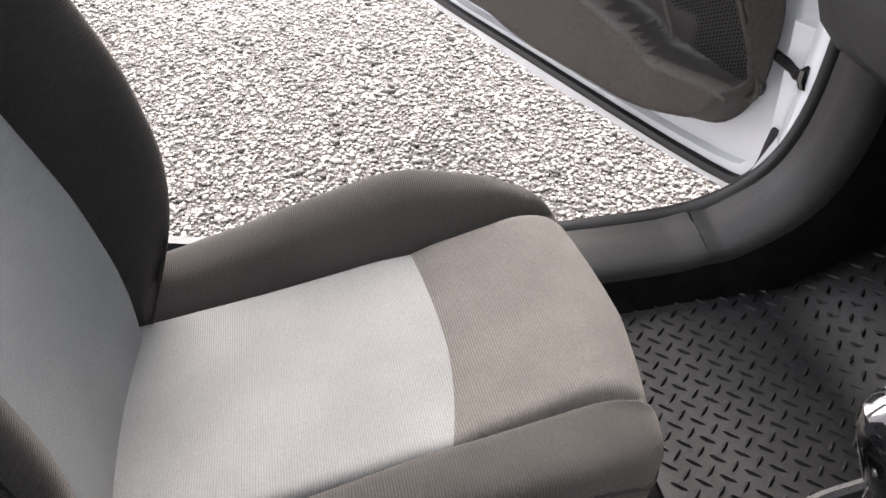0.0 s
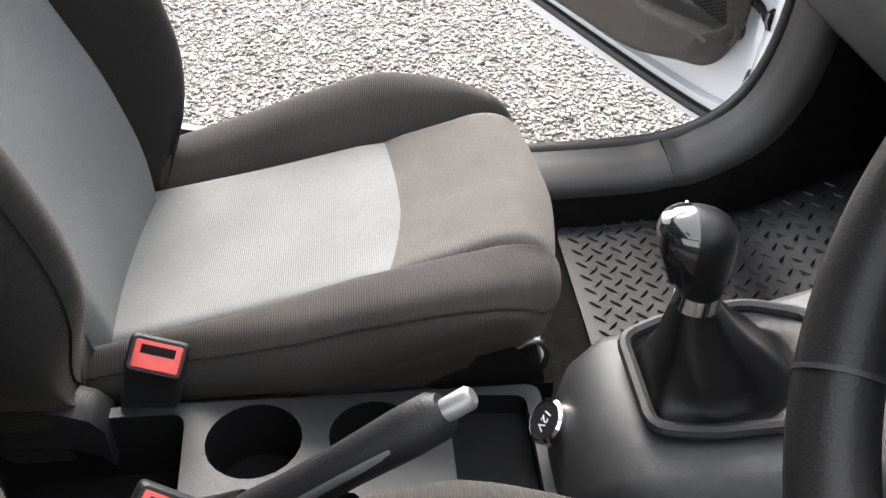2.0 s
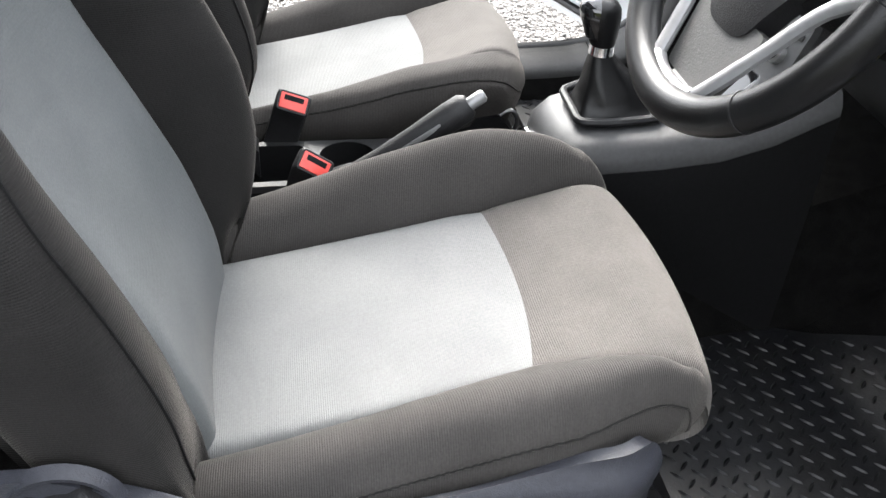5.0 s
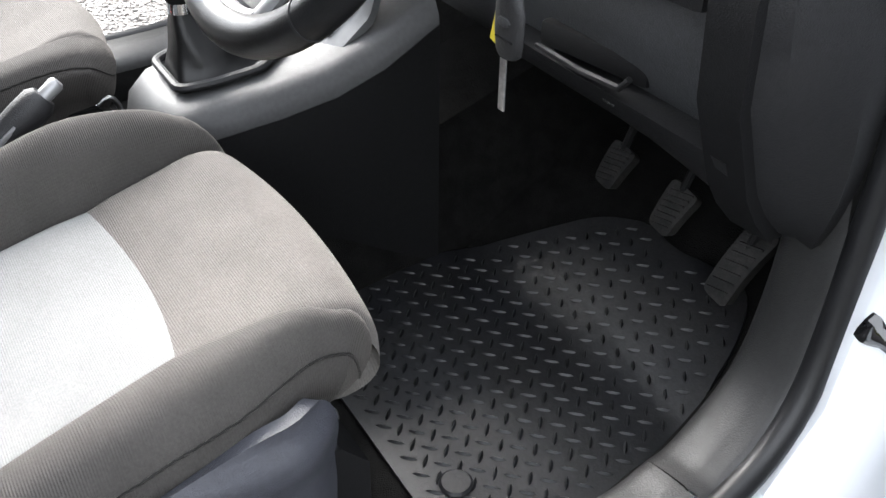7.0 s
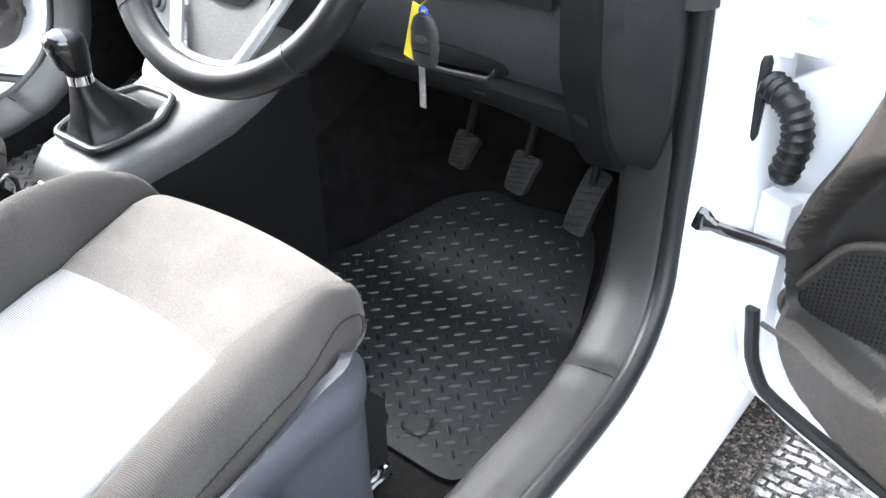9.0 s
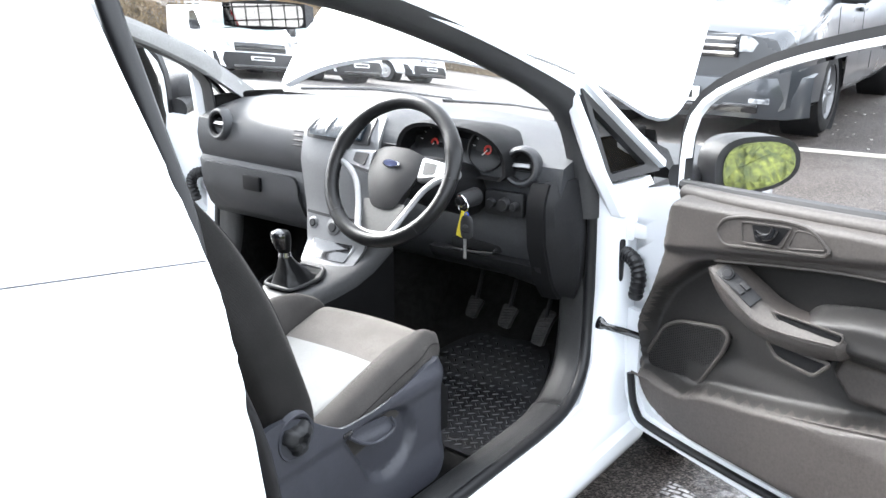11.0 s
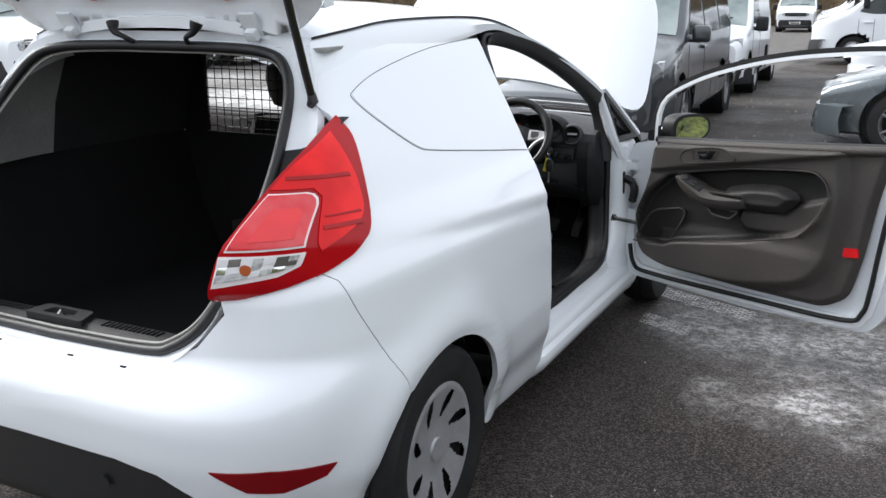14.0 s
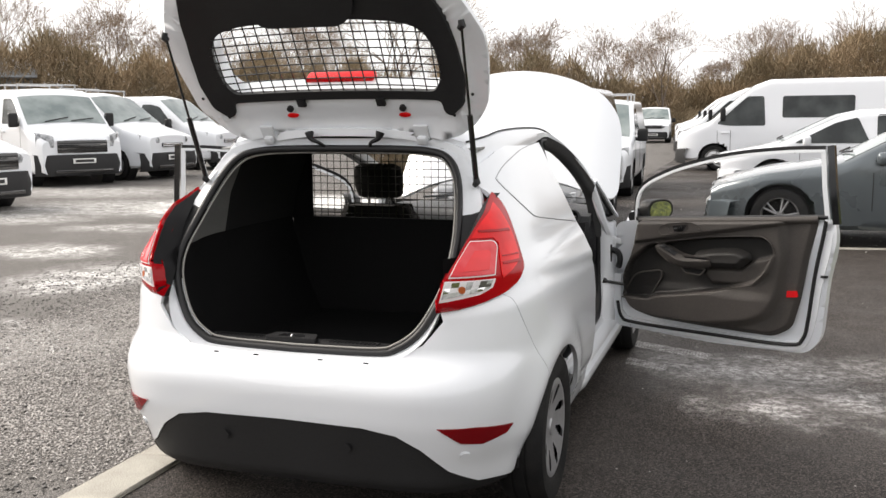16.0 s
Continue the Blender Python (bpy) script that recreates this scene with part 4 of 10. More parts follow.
for k in range(9):
    v = 0.214 + 0.0325 * k
    a, c = win_span(v=v)
    bm = bmesh.new()
    tube(bm, [lift(a + (c - a) * t, v + 0.006 * math.sin(math.pi * t), 0.008 + 0.01 * math.sin(math.pi * (v - 0.22) / 0.28)) for t in [i / 8 for i in range(9)]], 0.0026, 6)
    part("grille_wire", bm, GLOSS_BLACK, gate)
for sx in (-1, 1):
    bm = bmesh.new()
    box(bm, lift(sx * 0.165 + 0.02, 0.150, 0.012), (0.035, 0.036, 0.016), 0.004)
    part("grille_clip", bm, BLACK_PLASTIC, gate)
    bm = bmesh.new()
    tube(bm, [lift(sx * 0.235 + 0.03, 0.118, -0.004), lift(sx * 0.235 + 0.03, 0.118, 0.010), lift(sx * 0.235 + 0.03, 0.118, 0.013)], [0.014, 0.013, 0.006], 16)
    part("bump_stop", bm, RUBBER, gate)
    bm = bmesh.new()
    c0 = lift(sx * 0.235 + 0.03, 0.085, 0.002)
    ring_loft(bm, [[(c0[0] + 0.024 * math.cos(a) * q, c0[1] + 0.010 * math.sin(a) * q, c0[2] + h) for a in [2 * math.pi * k / 20 for k in range(20)]] for q, h in ((1, -0.004), (1, 0.003), (0.85, 0.005))])
    part("gate_reflector", bm, RED_BRIGHT, gate, "red oval reflector")
    for v, x in ((0.10, 0.47), (0.19, 0.555)):
        bm = bmesh.new()
        c0 = lift(sx * x, v, 0.002)
        tube(bm, [c0, (c0[0], c0[1], c0[2] + 0.003)], 0.006, 10)
        part("grommet", bm, RUBBER, gate)
    # hinge arm
    bm = bmesh.new()
    box(bm, (sx * 0.325, 0.02, -0.01), (0.055, 0.07, 0.012), 0.004)
    box(bm, (sx * 0.325, -0.005, 0.0), (0.035, 0.03, 0.03), 0.005)
    part("gate_hinge", bm, WHITE_DULL, gate)
# spoiler with the high brake lamp
bm = bmesh.new()
rings = []
for x in [-0.50 + 0.1 * i for i in range(11)]:
    e = 1 - 0.35 * (abs(x) / 0.5) ** 3
    rings.append([(x, 0.0, -0.10), (x, 0.15, -0.12 - 0.02 * e), (x, 0.165, -0.135 - 0.03 * e), (x, 0.15, -0.145 - 0.04 * e), (x, -0.02, -0.14)])
ring_loft(bm, rings)
bmesh.ops.recalc_face_normals(bm, faces=bm.faces[:])
part("spoiler", bm, WHITE, gate)
bm = bmesh.new()
box(bm, (0.0, 0.180, -0.135), (0.28, 0.05, 0.05), 0.006)
part("brake_lamp", bm, RED_BRIGHT, gate, "red high brake lamp")
# cable boots between roof and tailgate, and gas struts
for sx, x in ((-1, -0.12), (1, 0.16)):
    bm = bmesh.new()
    tube(bm, curve_pts([(x - sx * 0.05, -0.065, 1.362), (x - sx * 0.03, -0.10, 1.385), (x, -0.105, 1.40), (x + sx * 0.01, -0.10, 1.425)], 4), [0.007] * 6 + [0.008, 0.009, 0.010, 0.012, 0.015, 0.017, 0.018], 10)
    part("cable_boot", bm, RUBBER, car)
for sx in (-1, 1):
    lo, hi = Vector((sx * 0.566, -0.156, 1.243)), Vector((sx * 0.578, -0.366, 1.782))
    bm = bmesh.new()
    tube(bm, [lo, lo.lerp(hi, 0.45)], 0.0105, 12)
    strut = part("gas_strut", bm, GLOSS_BLACK, car)
    bm = bmesh.new()
    tube(bm, [lo.lerp(hi, 0.45), hi], 0.005, 10)
    part("strut_rod", bm, GLOSS_BLACK, strut)
    for p in (lo, hi):
        bm = bmesh.new()
        tube(bm, [p + Vector((-0.008 * sx, 0, -0.012)), p + Vector((0.004 * sx, -0.004, 0.0)), p + Vector((0, -0.004, 0.018))], [0.010, 0.014, 0.011], 10)
        part("ball_socket", bm, RUBBER, strut)


# ---- tail lamps ----
def skin(points, offset, thick, mat, name, left, label="", parent=None, bulge=None):
    """A shaped skin over the rear body."""
    bm = bmesh.new()
    loop = [body_uv(*p) for p in dense(points, 0.015)]
    area = sum(a[0] * b[1] - b[0] * a[1] for a, b in zip(loop, loop[1:] + loop[:1]))
    if area < 0:
        loop.reverse()
    def at(a, z):
        p = Vector(body_at(a, z))
        c = Vector(body_at(a + 0.002, z)) - Vector(body_at(a - 0.002, z))
        d = Vector(body_at(a, z + 0.002)) - Vector(body_at(a, z - 0.002))
        return tuple(p + c.cross(d).normalized() * offset + (bulge(a, z) if bulge else Vector((0, 0, 0))))
    sheet(bm, [loop], BODY_CUTS, Z_CUTS, at, thick)
    bmesh.ops.recalc_face_normals(bm, faces=bm.faces[:])
    if left:
        mirrored(bm)
    return part(name, bm, mat, parent or car, label)


LAMP_OUT = [(0.617, -0.14, 1.203), (0.655, -0.128, 1.155), (0.70, -0.155, 1.067), (0.745, -0.20, 0.965), (0.748, -0.245, 0.925), (0.735, -0.31, 0.893), (0.70, -0.398, 0.868), (0.624, -0.49, 0.842), (0.535, -0.53, 0.828),
            (0.528, -0.50, 0.86), (0.539, -0.45, 0.935), (0.560, -0.40, 0.99), (0.583, -0.325, 1.067), (0.60, -0.21, 1.16)]
LAMP_MAIN = [(0.622, -0.18, 1.170), (0.673, -0.175, 1.101), (0.708, -0.188, 1.038), (0.732, -0.225, 0.974), (0.706, -0.341, 0.925), (0.694, -0.33, 0.94), (0.676, -0.285, 1.035), (0.655, -0.285, 1.053), (0.587, -0.335, 1.053), (0.598, -0.28, 1.10)]
LAMP_STOP = [(0.587, -0.339, 1.045), (0.644, -0.288, 1.046), (0.658, -0.285, 1.042), (0.667, -0.285, 1.033), (0.670, -0.288, 1.020), (0.684, -0.365, 0.937), (0.55, -0.452, 0.932), (0.562, -0.414, 0.974)]
LAMP_REV = [(0.687, -0.367, 0.928), (0.685, -0.393, 0.897), (0.656, -0.438, 0.878), (0.536, -0.507, 0.853), (0.539, -0.458, 0.924)]
CLEAR_LAMP = material("clear_lamp_facets", (0.85, 0.86, 0.87), 0.2, metal=0.4, second=(0.48, 0.48, 0.50), scale=60, fine=0.0, coat=1.0)
# Grey and white facets paint in what differently tilted chrome would reflect.
FACETS = [CHROME, CLEAR_LAMP, material("facet_grey_reflection", (0.20, 0.19, 0.19), 0.25, metal=0.6, fine=0.0, coat=1.0), material("facet_white_reflection", (0.80, 0.79, 0.80), 0.2, fine=0.0, coat=1.0), CLEAR_LAMP]
AMBER = material("amber_bulb", (0.42, 0.10, 0.03), 0.15, fine=0.0, coat=0.5)
REV_TOP, REV_LOW = ((0.541, -0.462, 0.922), (0.685, -0.369, 0.926)), ((0.537, -0.505, 0.856), (0.681, -0.400, 0.893))
LENS_RIB = material("shaded_red_lens_rib", (0.36, 0.004, 0.007), 0.2, fine=0.0, spec=0.3)
PINK_RIM = material("frosted_lamp_rim", (0.85, 0.78, 0.78), 0.25, fine=0.0, coat=0.6)
LAMP_EDGES = [sorted((z, body_uv(x, y, z)[0]) for x, y, z in q) for q in (LAMP_OUT[:9], LAMP_OUT[8:] + LAMP_OUT[:1])]
LAMP_PROUD = [(0.828, Vector((0.010, -0.024, 0.012))), (0.89, Vector((0.024, -0.060, 0.012))), (0.947, Vector((0.032, -0.085, 0.012))), (1.03, Vector((0.030, -0.078, 0.011))), (1.08, Vector((0.032, -0.068, 0.010))), (1.137, Vector((0.034, -0.044, 0.006))), (1.17, Vector((0.018, -0.020, 0.0))), (1.2, Vector((0.0, 0.0, 0.0)))]


def lamp_bulge(a, z):
    """The lamp leaves the body line towards its inner edge and ends in an upright flank."""
    ao, ai = lin(LAMP_EDGES[0], z), lin(LAMP_EDGES[1], z)
    span = math.copysign(max(abs(ao - ai), 0.04), LAMP_EDGES[0][4][1] - LAMP_EDGES[1][4][1])
    w = max(0.0, min(1.0, (ao - a) / span))
    return Vector([lin([(h, v[k]) for h, v in LAMP_PROUD], z) for k in range(3)]) * w


def lamp_flank():
    edge = curve_pts(LAMP_OUT[8:] + LAMP_OUT[:1], 4)
    bm = bmesh.new()
    rings = []
    for p in edge:
        a, z = body_uv(*p)
        q = Vector(body_at(a, z))
        rings.append([q + Vector((-0.002, 0.02, 0)), q + lamp_bulge(a, z) + Vector((-0.002, 0.002, 0)), q + lamp_bulge(a, z) + Vector((0.006, 0.004, 0)), q + Vector((0.03, 0.02, 0))])
    ring_loft(bm, rings)
    bmesh.ops.recalc_face_normals(bm, faces=bm.faces[:])
    return bm


LAMP_RIM = [tuple(p) for p in curve_pts(LAMP_OUT[:9], 4)][:-1] + [tuple(p) for p in curve_pts(LAMP_OUT[8:] + LAMP_OUT[:1], 4)][:-1]
LAMP_MAIN = [tuple(p) for p in curve_pts(LAMP_MAIN[:5], 4)] + LAMP_MAIN[5:]
for left in (False, True):
    lamp = skin(LAMP_RIM, 0.010, 0.05, RED_DEEP, "tail_lamp", left, "red and clear wraparound tail lamp", bulge=lamp_bulge)
    part("lamp_flank", mirrored(lamp_flank()) if left else lamp_flank(), BLACK_PLASTIC, lamp, "black lamp flank")
    skin(LAMP_MAIN, 0.0135, 0.003, RED_BRIGHT, "main_lens", left, "", lamp, lamp_bulge)
    skin(LAMP_STOP, 0.0135, 0.003, PINK_RIM, "stop_lens_rim", left, "", lamp, lamp_bulge)
    inset = [tuple(Vector(p) * 0.935 + Vector((0.618, -0.36, 0.99)) * 0.065) for p in LAMP_STOP]
    skin(inset, 0.0165, 0.003, RED_PINK, "stop_lens", left, "pinkish red stop lens", lamp, lamp_bulge)
    inset = [tuple(Vector(p) * 0.55 + Vector((0.630, -0.36, 0.975)) * 0.45) for p in LAMP_STOP]
    skin(inset, 0.0178, 0.002, material("red_stop_core", (0.80, 0.035, 0.04), 0.15, scale=10, fine=0.0, coat=0.1), "stop_lens_core", left, "", lamp, lamp_bulge)
    rev = skin(LAMP_REV, 0.0125, 0.003, PINK_RIM, "reversing_lens", left, "clear faceted reversing lens", lamp, lamp_bulge)
    span = lambda u, v: Vector(REV_TOP[0]).lerp(Vector(REV_TOP[1]), u).lerp(Vector(REV_LOW[0]).lerp(Vector(REV_LOW[1]), u), v)
    rng = random.Random(31)
    us, vs = (0.03, 0.15, 0.30, 0.44, 0.56, 0.70, 0.84, 0.95), (0.08, 0.38, 0.66, 0.93)
    for i in range(7):
        for j in range(3):
            k = 0.02 * rng.uniform(-1, 1)
            quad = [span(us[i], vs[j]), span(us[i + 1], vs[j] + k), span(us[i + 1], vs[j + 1] + k), span(us[i], vs[j + 1])]
            skin([tuple(q) for q in quad], 0.0165 + rng.uniform(0, 0.0015), 0.002, rng.choice(FACETS), "reflector_facet", left, "", rev, lamp_bulge)
    bulb = [(0.603 + 0.013 * math.cos(a), -0.47, 0.893 + 0.013 * math.sin(a)) for a in [2 * math.pi * k / 12 for k in range(12)]]
    skin(bulb, 0.019, 0.004, AMBER, "bulb", left, "amber bulb", rev, lamp_bulge)
    for x0, x1, z0, h in ((0.600, 0.688, 1.074, 0.0035), (0.690, 0.716, 0.992, 0.0015), (0.688, 0.720, 0.970, 0.0035)):
        bar = [(x0, -0.30, z0 + h), (x1 - 0.004, -0.2, z0 + h + 0.001), (x1, -0.2, z0), (x1 + 0.001, -0.2, z0 - h * 1.8), (x1 - 0.004, -0.2, z0 - h), (x0 + 0.002, -0.30, z0 - h)]
        skin(bar, 0.0165, 0.002, LENS_RIB, "lens_rib", left, "", lamp, lamp_bulge)
    skin([(0.560, -0.609, 0.459), (0.675, -0.548, 0.457), (0.767, -0.41, 0.437), (0.752, -0.431, 0.41), (0.688, -0.509, 0.39), (0.627, -0.563, 0.402)], 0.004, 0.006, RED_LINE, "bumper_reflector", left, "dark red bumper reflector")
    for c, mat in (((0.636, -0.535, 0.349), WHITE), ((0.237, -0.61, 0.362), VALANCE)):
        disc = lambda r: [on_rear(c[0] + r * math.cos(a), c[2] + r * math.sin(a)) for a in [2 * math.pi * k / 16 for k in range(16)]]
        s = skin(disc(0.017), 0.0015, 0.002, RUBBER if mat is VALANCE else WHITE_DULL, "parking_sensor", left, "round parking sensor")
        skin(disc(0.014), 0.004, 0.003, mat, "sensor_face", left, "", s)


# ---- cabin shell ----
def cabin():
    bm = bmesh.new()
    # floor pan rising to the toe board, then the bulkhead
    prof = [(0.62, 0.25), (1.2, 0.25), (1.75, 0.258), (1.95, 0.275), (2.12, 0.36), (2.22, 0.50), (2.27, 0.70), (2.30, 0.95)]
    ring_loft(bm, [[(x, y, z) for y, z in prof] + [(x, y + 0.02, z - 0.04) for y, z in prof[::-1]] for x in (-0.69, 0.69)])
    return bm


part("cabin_floor", cabin(), CARPET, car, "dark carpeted floor and toe board")


def tunnel():
    bm = bmesh.new()
    rings = []
    for y, h in ((0.70, 0.40), (1.1, 0.41), (1.6, 0.41), (1.9, 0.44), (2.25, 0.55)):
        rings.append([(-0.13, y, 0.25), (-0.10, y, h - 0.05), (-0.07, y, h), (0.09, y, h), (0.12, y, h - 0.05), (0.15, y, 0.25)])
    ring_loft(bm, rings)
    return bm


part("transmission_tunnel", tunnel(), CARPET, car)

# ---- door openings: rubber seal all round and plastic trim on sill and pillar ----
OPENING = [(0.69, 0.94, 0.33), (0.70, 1.2, 0.325), (0.70, 1.5, 0.325), (0.70, 1.78, 0.33), (0.695, 1.89, 0.35), (0.687, 1.96, 0.40), (0.678, 1.995, 0.48), (0.672, 2.008, 0.6), (0.668, 2.012, 0.78),
           (0.66, 1.995, 0.92), (0.64, 1.925, 1.06), (0.622, 1.65, 1.185), (0.605, 1.3, 1.295), (0.595, 1.05, 1.345), (0.588, 0.86, 1.366), (0.592, 0.79, 1.345), (0.635, 0.80, 1.2), (0.69, 0.815, 1.03),
           (0.735, 0.80, 0.89), (0.75, 0.86, 0.7), (0.745, 0.89, 0.5), (0.715, 0.905, 0.38)]


def opening_seal():
    bm = bmesh.new()
    tube(bm, curve_pts(OPENING, 4, True) + [Vector(OPENING[0])], 0.0145, 10, caps=False)
    return bm


part("opening_seal", opening_seal(), RUBBER, car, "black rubber door opening seal")
part("opening_seal", mirrored(opening_seal()), RUBBER, car, "black rubber door opening seal")


def sweep_trim(path, section):
    """Sweep (inward, away) pairs along a path round the opening."""
    bm = bmesh.new()
    pts = curve_pts(path, 4)
    rings = []
    for i, p in enumerate(pts):
        d = (pts[min(i + 1, len(pts) - 1)] - pts[max(i - 1, 0)]).normalized()
        away = Vector((0, d.z, -d.y)).normalized()
        rings.append([p + Vector((-a, 0, 0)) + away * c for a, c in section])
    ring_loft(bm, rings, closed=False)
    return bm


SILL_SECTION = [(0.004, 0.004), (0.010, -0.007), (0.018, -0.010), (0.030, -0.006), (0.034, -0.007), (0.052, -0.003), (0.072, 0.003), (0.082, 0.008), (0.088, 0.014), (0.091, 0.024)]
CARPET_SECTION = [(0.0905, 0.023), (0.112, 0.06), (0.113, 0.16)]
PILLAR_GREY = material("grey_pillar_plastic", (0.30, 0.30, 0.295), 0.6, fine=0.05)
HEADER_TRIM = material("dark_header_trim", (0.03, 0.03, 0.031), 0.5, fine=0.08, bump=0.2, bump_scale=500)
for flip in (False, True):
    for name, path in (("sill_trim", OPENING[:4] + [(0.697, 1.855, 0.342)]), ("kick_trim", [(0.697, 1.8562, 0.3422), (0.695, 1.89, 0.35)] + OPENING[5:9] + [(0.663, 2.005, 0.88)])):
        bm = sweep_trim(path, SILL_SECTION)
        if flip:
            mirrored(bm)
        bmesh.ops.recalc_face_normals(bm, faces=bm.faces[:])
        part(name, bm, SILL_PLASTIC, car, "charcoal plastic sill and footwell trim")
        bm = sweep_trim(path, CARPET_SECTION)
        if flip:
            mirrored(bm)
        bmesh.ops.recalc_face_normals(bm, faces=bm.faces[:])
        part("side_carpet", bm, CARPET, car, "dark footwell side carpet")
    bm = sweep_trim([(0.645, 1.945, 1.03)] + OPENING[10:16], [(0.040, -0.022), (0.052, -0.014), (0.056, 0.012), (0.050, 0.040)])
    if flip:
        mirrored(bm)
    bmesh.ops.recalc_face_normals(bm, faces=bm.faces[:])
    part("pillar_lining", bm, PILLAR_GREY, car, "pale grey plastic pillar lining")
    bm = sweep_trim(OPENING[8:16], [(-0.024, 0.012), (-0.016, -0.012), (0.0, -0.026), (0.02, -0.03), (0.045, -0.024)])
    if flip:
        mirrored(bm)
    bmesh.ops.recalc_face_normals(bm, faces=bm.faces[:])
    screen_post = curve_pts([(0.600, 1.90, 1.085), (0.63, 2.02, 1.02), (0.665, 2.15, 0.95), (0.69, 2.22, 0.915)], 4)
    post = bmesh.new()
    strip(post, screen_post, 0.055, 0.016, lambda i: (1, -0.25, -0.1))
    if flip:
        mirrored(post)
    bmesh.ops.recalc_face_normals(post, faces=post.faces[:])
    part("pillar_lining", post, PILLAR_GREY, car, "pale grey plastic pillar lining")
    part("pillar_trim", bm, HEADER_TRIM, car, "dark plastic trim round the door opening")


# ---- seats ----
def across(ctrl, n=4):
    return [(p.x, p.y) for p in curve_pts([(a, c, 0) for a, c in ctrl], n)]


def patch(bm, grid):
    """A quad patch from rows of points."""
    vr = [[bm.verts.new(p) for p in row] for row in grid]
    for i in range(len(vr) - 1):
        for j in range(len(vr[0]) - 1):
            bm.faces.new((vr[i][j], vr[i][j + 1], vr[i + 1][j + 1], vr[i + 1][j]))


CUSHION_Z = [(1.06, 0.468), (1.15, 0.484), (1.30, 0.513), (1.45, 0.545), (1.525, 0.564), (1.560, 0.573), (1.585, 0.571), (1.602, 0.560), (1.612, 0.543), (1.613, 0.524), (1.601, 0.508), (1.575, 0.500), (1.54, 0.497)]


def cushion_line():
    """Stations from the rear of the cushion over its front roll: (along, height)."""
    return [(p.x, p.y) for p in curve_pts([(a, c, 0) for a, c in CUSHION_Z], 4)]


def bow(y, a):
    g = max(0.0, min(1.0, (y - 1.2) / 0.25))
    return 0.018 * g * (1 - min(1.0, abs(a) / 0.152) ** 2) - 0.034 * g * max(0.0, abs(a) - 0.145) / 0.1


def seat(cx, name, outer, label):
    s = new(name)
    s.parent = car
    s["label"] = label
    driver = outer > 0
    roll = 0.0 if driver else 0.06     # the passenger cushion sits lower, and a little more so towards its door
    drop = 0.0 if driver else 0.006
    slim = outer < 0                       # the cushion side by the console is narrow and upright
    back = lambda y, a: 0.0 if driver else -max(0.0, min(1.0, (y - 1.3) / 0.25)) * (0.022 + 0.012 * max(0.0, a / 0.15) + 0.009 * max(0.0, 1 - (a / 0.15) ** 2))
    flare = (lambda y: lin([(1.06, 0), (1.3, -0.006), (1.445, -0.016), (1.52, -0.002), (1.578, 0.020), (1.62, 0.026)], y)) if driver else (lambda y: lin([(1.06, 0), (1.445, -0.008), (1.58, -0.014)], y))
    soft = 1.0 if driver else 0.75
    line = cushion_line()
    rise = lambda y: soft * lerp([(1.06, 0.014), (1.2, 0.030), (1.35, 0.050), (1.47, 0.056), (1.54, 0.042 if driver else 0.030), (1.59, 0.018 if driver else 0.006), (1.62, 0.012), (1.66, 0.012)], y)
    n_top = len(line)
    LAT = [-0.152 + 0.00475 * i for i in range(65)]
    centre = lambda y: [(a, -0.005 * (1 - (abs(a) / 0.15) ** 2) * max(0.0, min(1.0, (1.57 - y) / 0.12)) - 0.021 * max(0.0, (abs(a) - 0.118) / 0.034) ** 4.5) for a in LAT]
    # pale insert and the browner front panel, with a stitched seam between
    i_seam = min(range(n_top), key=lambda i: abs(line[i][0] - 1.452))
    for label2, rows, mat in (("seat_insert", line[: i_seam + 1], SEAT_LIGHT), ("front_panel", line[i_seam:], SEAT_FRONT)):
        bm = bmesh.new()
        grid = []
        for k, (y, z) in enumerate(rows):
            dip = 0.0035 if (label2 == "seat_insert" and k == len(rows) - 1) or (label2 == "front_panel" and k == 0) else 0.0
            grid.append([(cx + a * ((0.875 if slim and a > 0 else 1.0) + (flare(y) / 0.152 if a > 0 else 0.0)), y + bow(y, a) + back(y, a), z + c - dip + roll * a - drop) for a, c in centre(y)][::-1])
        patch(bm, grid)
        part(label2, bm, mat, s)
    i_nose = min(range(n_top), key=lambda i: abs(line[i][0] - 1.583) + (9 if line[i][1] < 0.56 else 0))
    NOSE = line[i_nose]
    for side in (1, -1):
        worn = driver and side > 0         # the side that is slid over: creased and a little slack
        bm = bmesh.new()
        narrow = slim and side > 0

        def section(y):
            """Half profile of the side roll at that station: (across, above the cushion line)."""
            h = rise(y)
            f = ease((y - 1.48) / 0.105)
            if narrow:
                wide = lin([(1.06, 0.172), (1.25, 0.178), (1.40, 0.204), (1.56, 0.206), (1.62, 0.19)], y)
                top = lin([(1.06, 0.008), (1.3, 0.013), (1.43, 0.020), (1.52, 0.010), (1.583, -0.003)], y)
                return [(0.130, -0.019), (0.132, -0.010), (0.138, 0.002), (0.148, top + 0.003), (wide - 0.018, top + 0.003), (wide - 0.004, top - 0.012), (wide, -0.022), (wide - 0.006, -0.045), (wide - 0.018, -0.075), (0.182, -0.155)]
            k = ease((y - 1.40) / 0.15)
            ctrl = [(0.149, -0.021), (0.152, -0.011), (0.158, 0.18 * h + 0.001), (0.172, h * 0.66 + 0.003), (0.196, h + 0.001), (0.217, h * 0.97), (0.238, h * 0.62 - 0.004), (0.248, -0.008), (0.249 - 0.004 * k, -0.045 + 0.016 * k), (0.244 - 0.016 * k, -0.052 + 0.006 * k)]
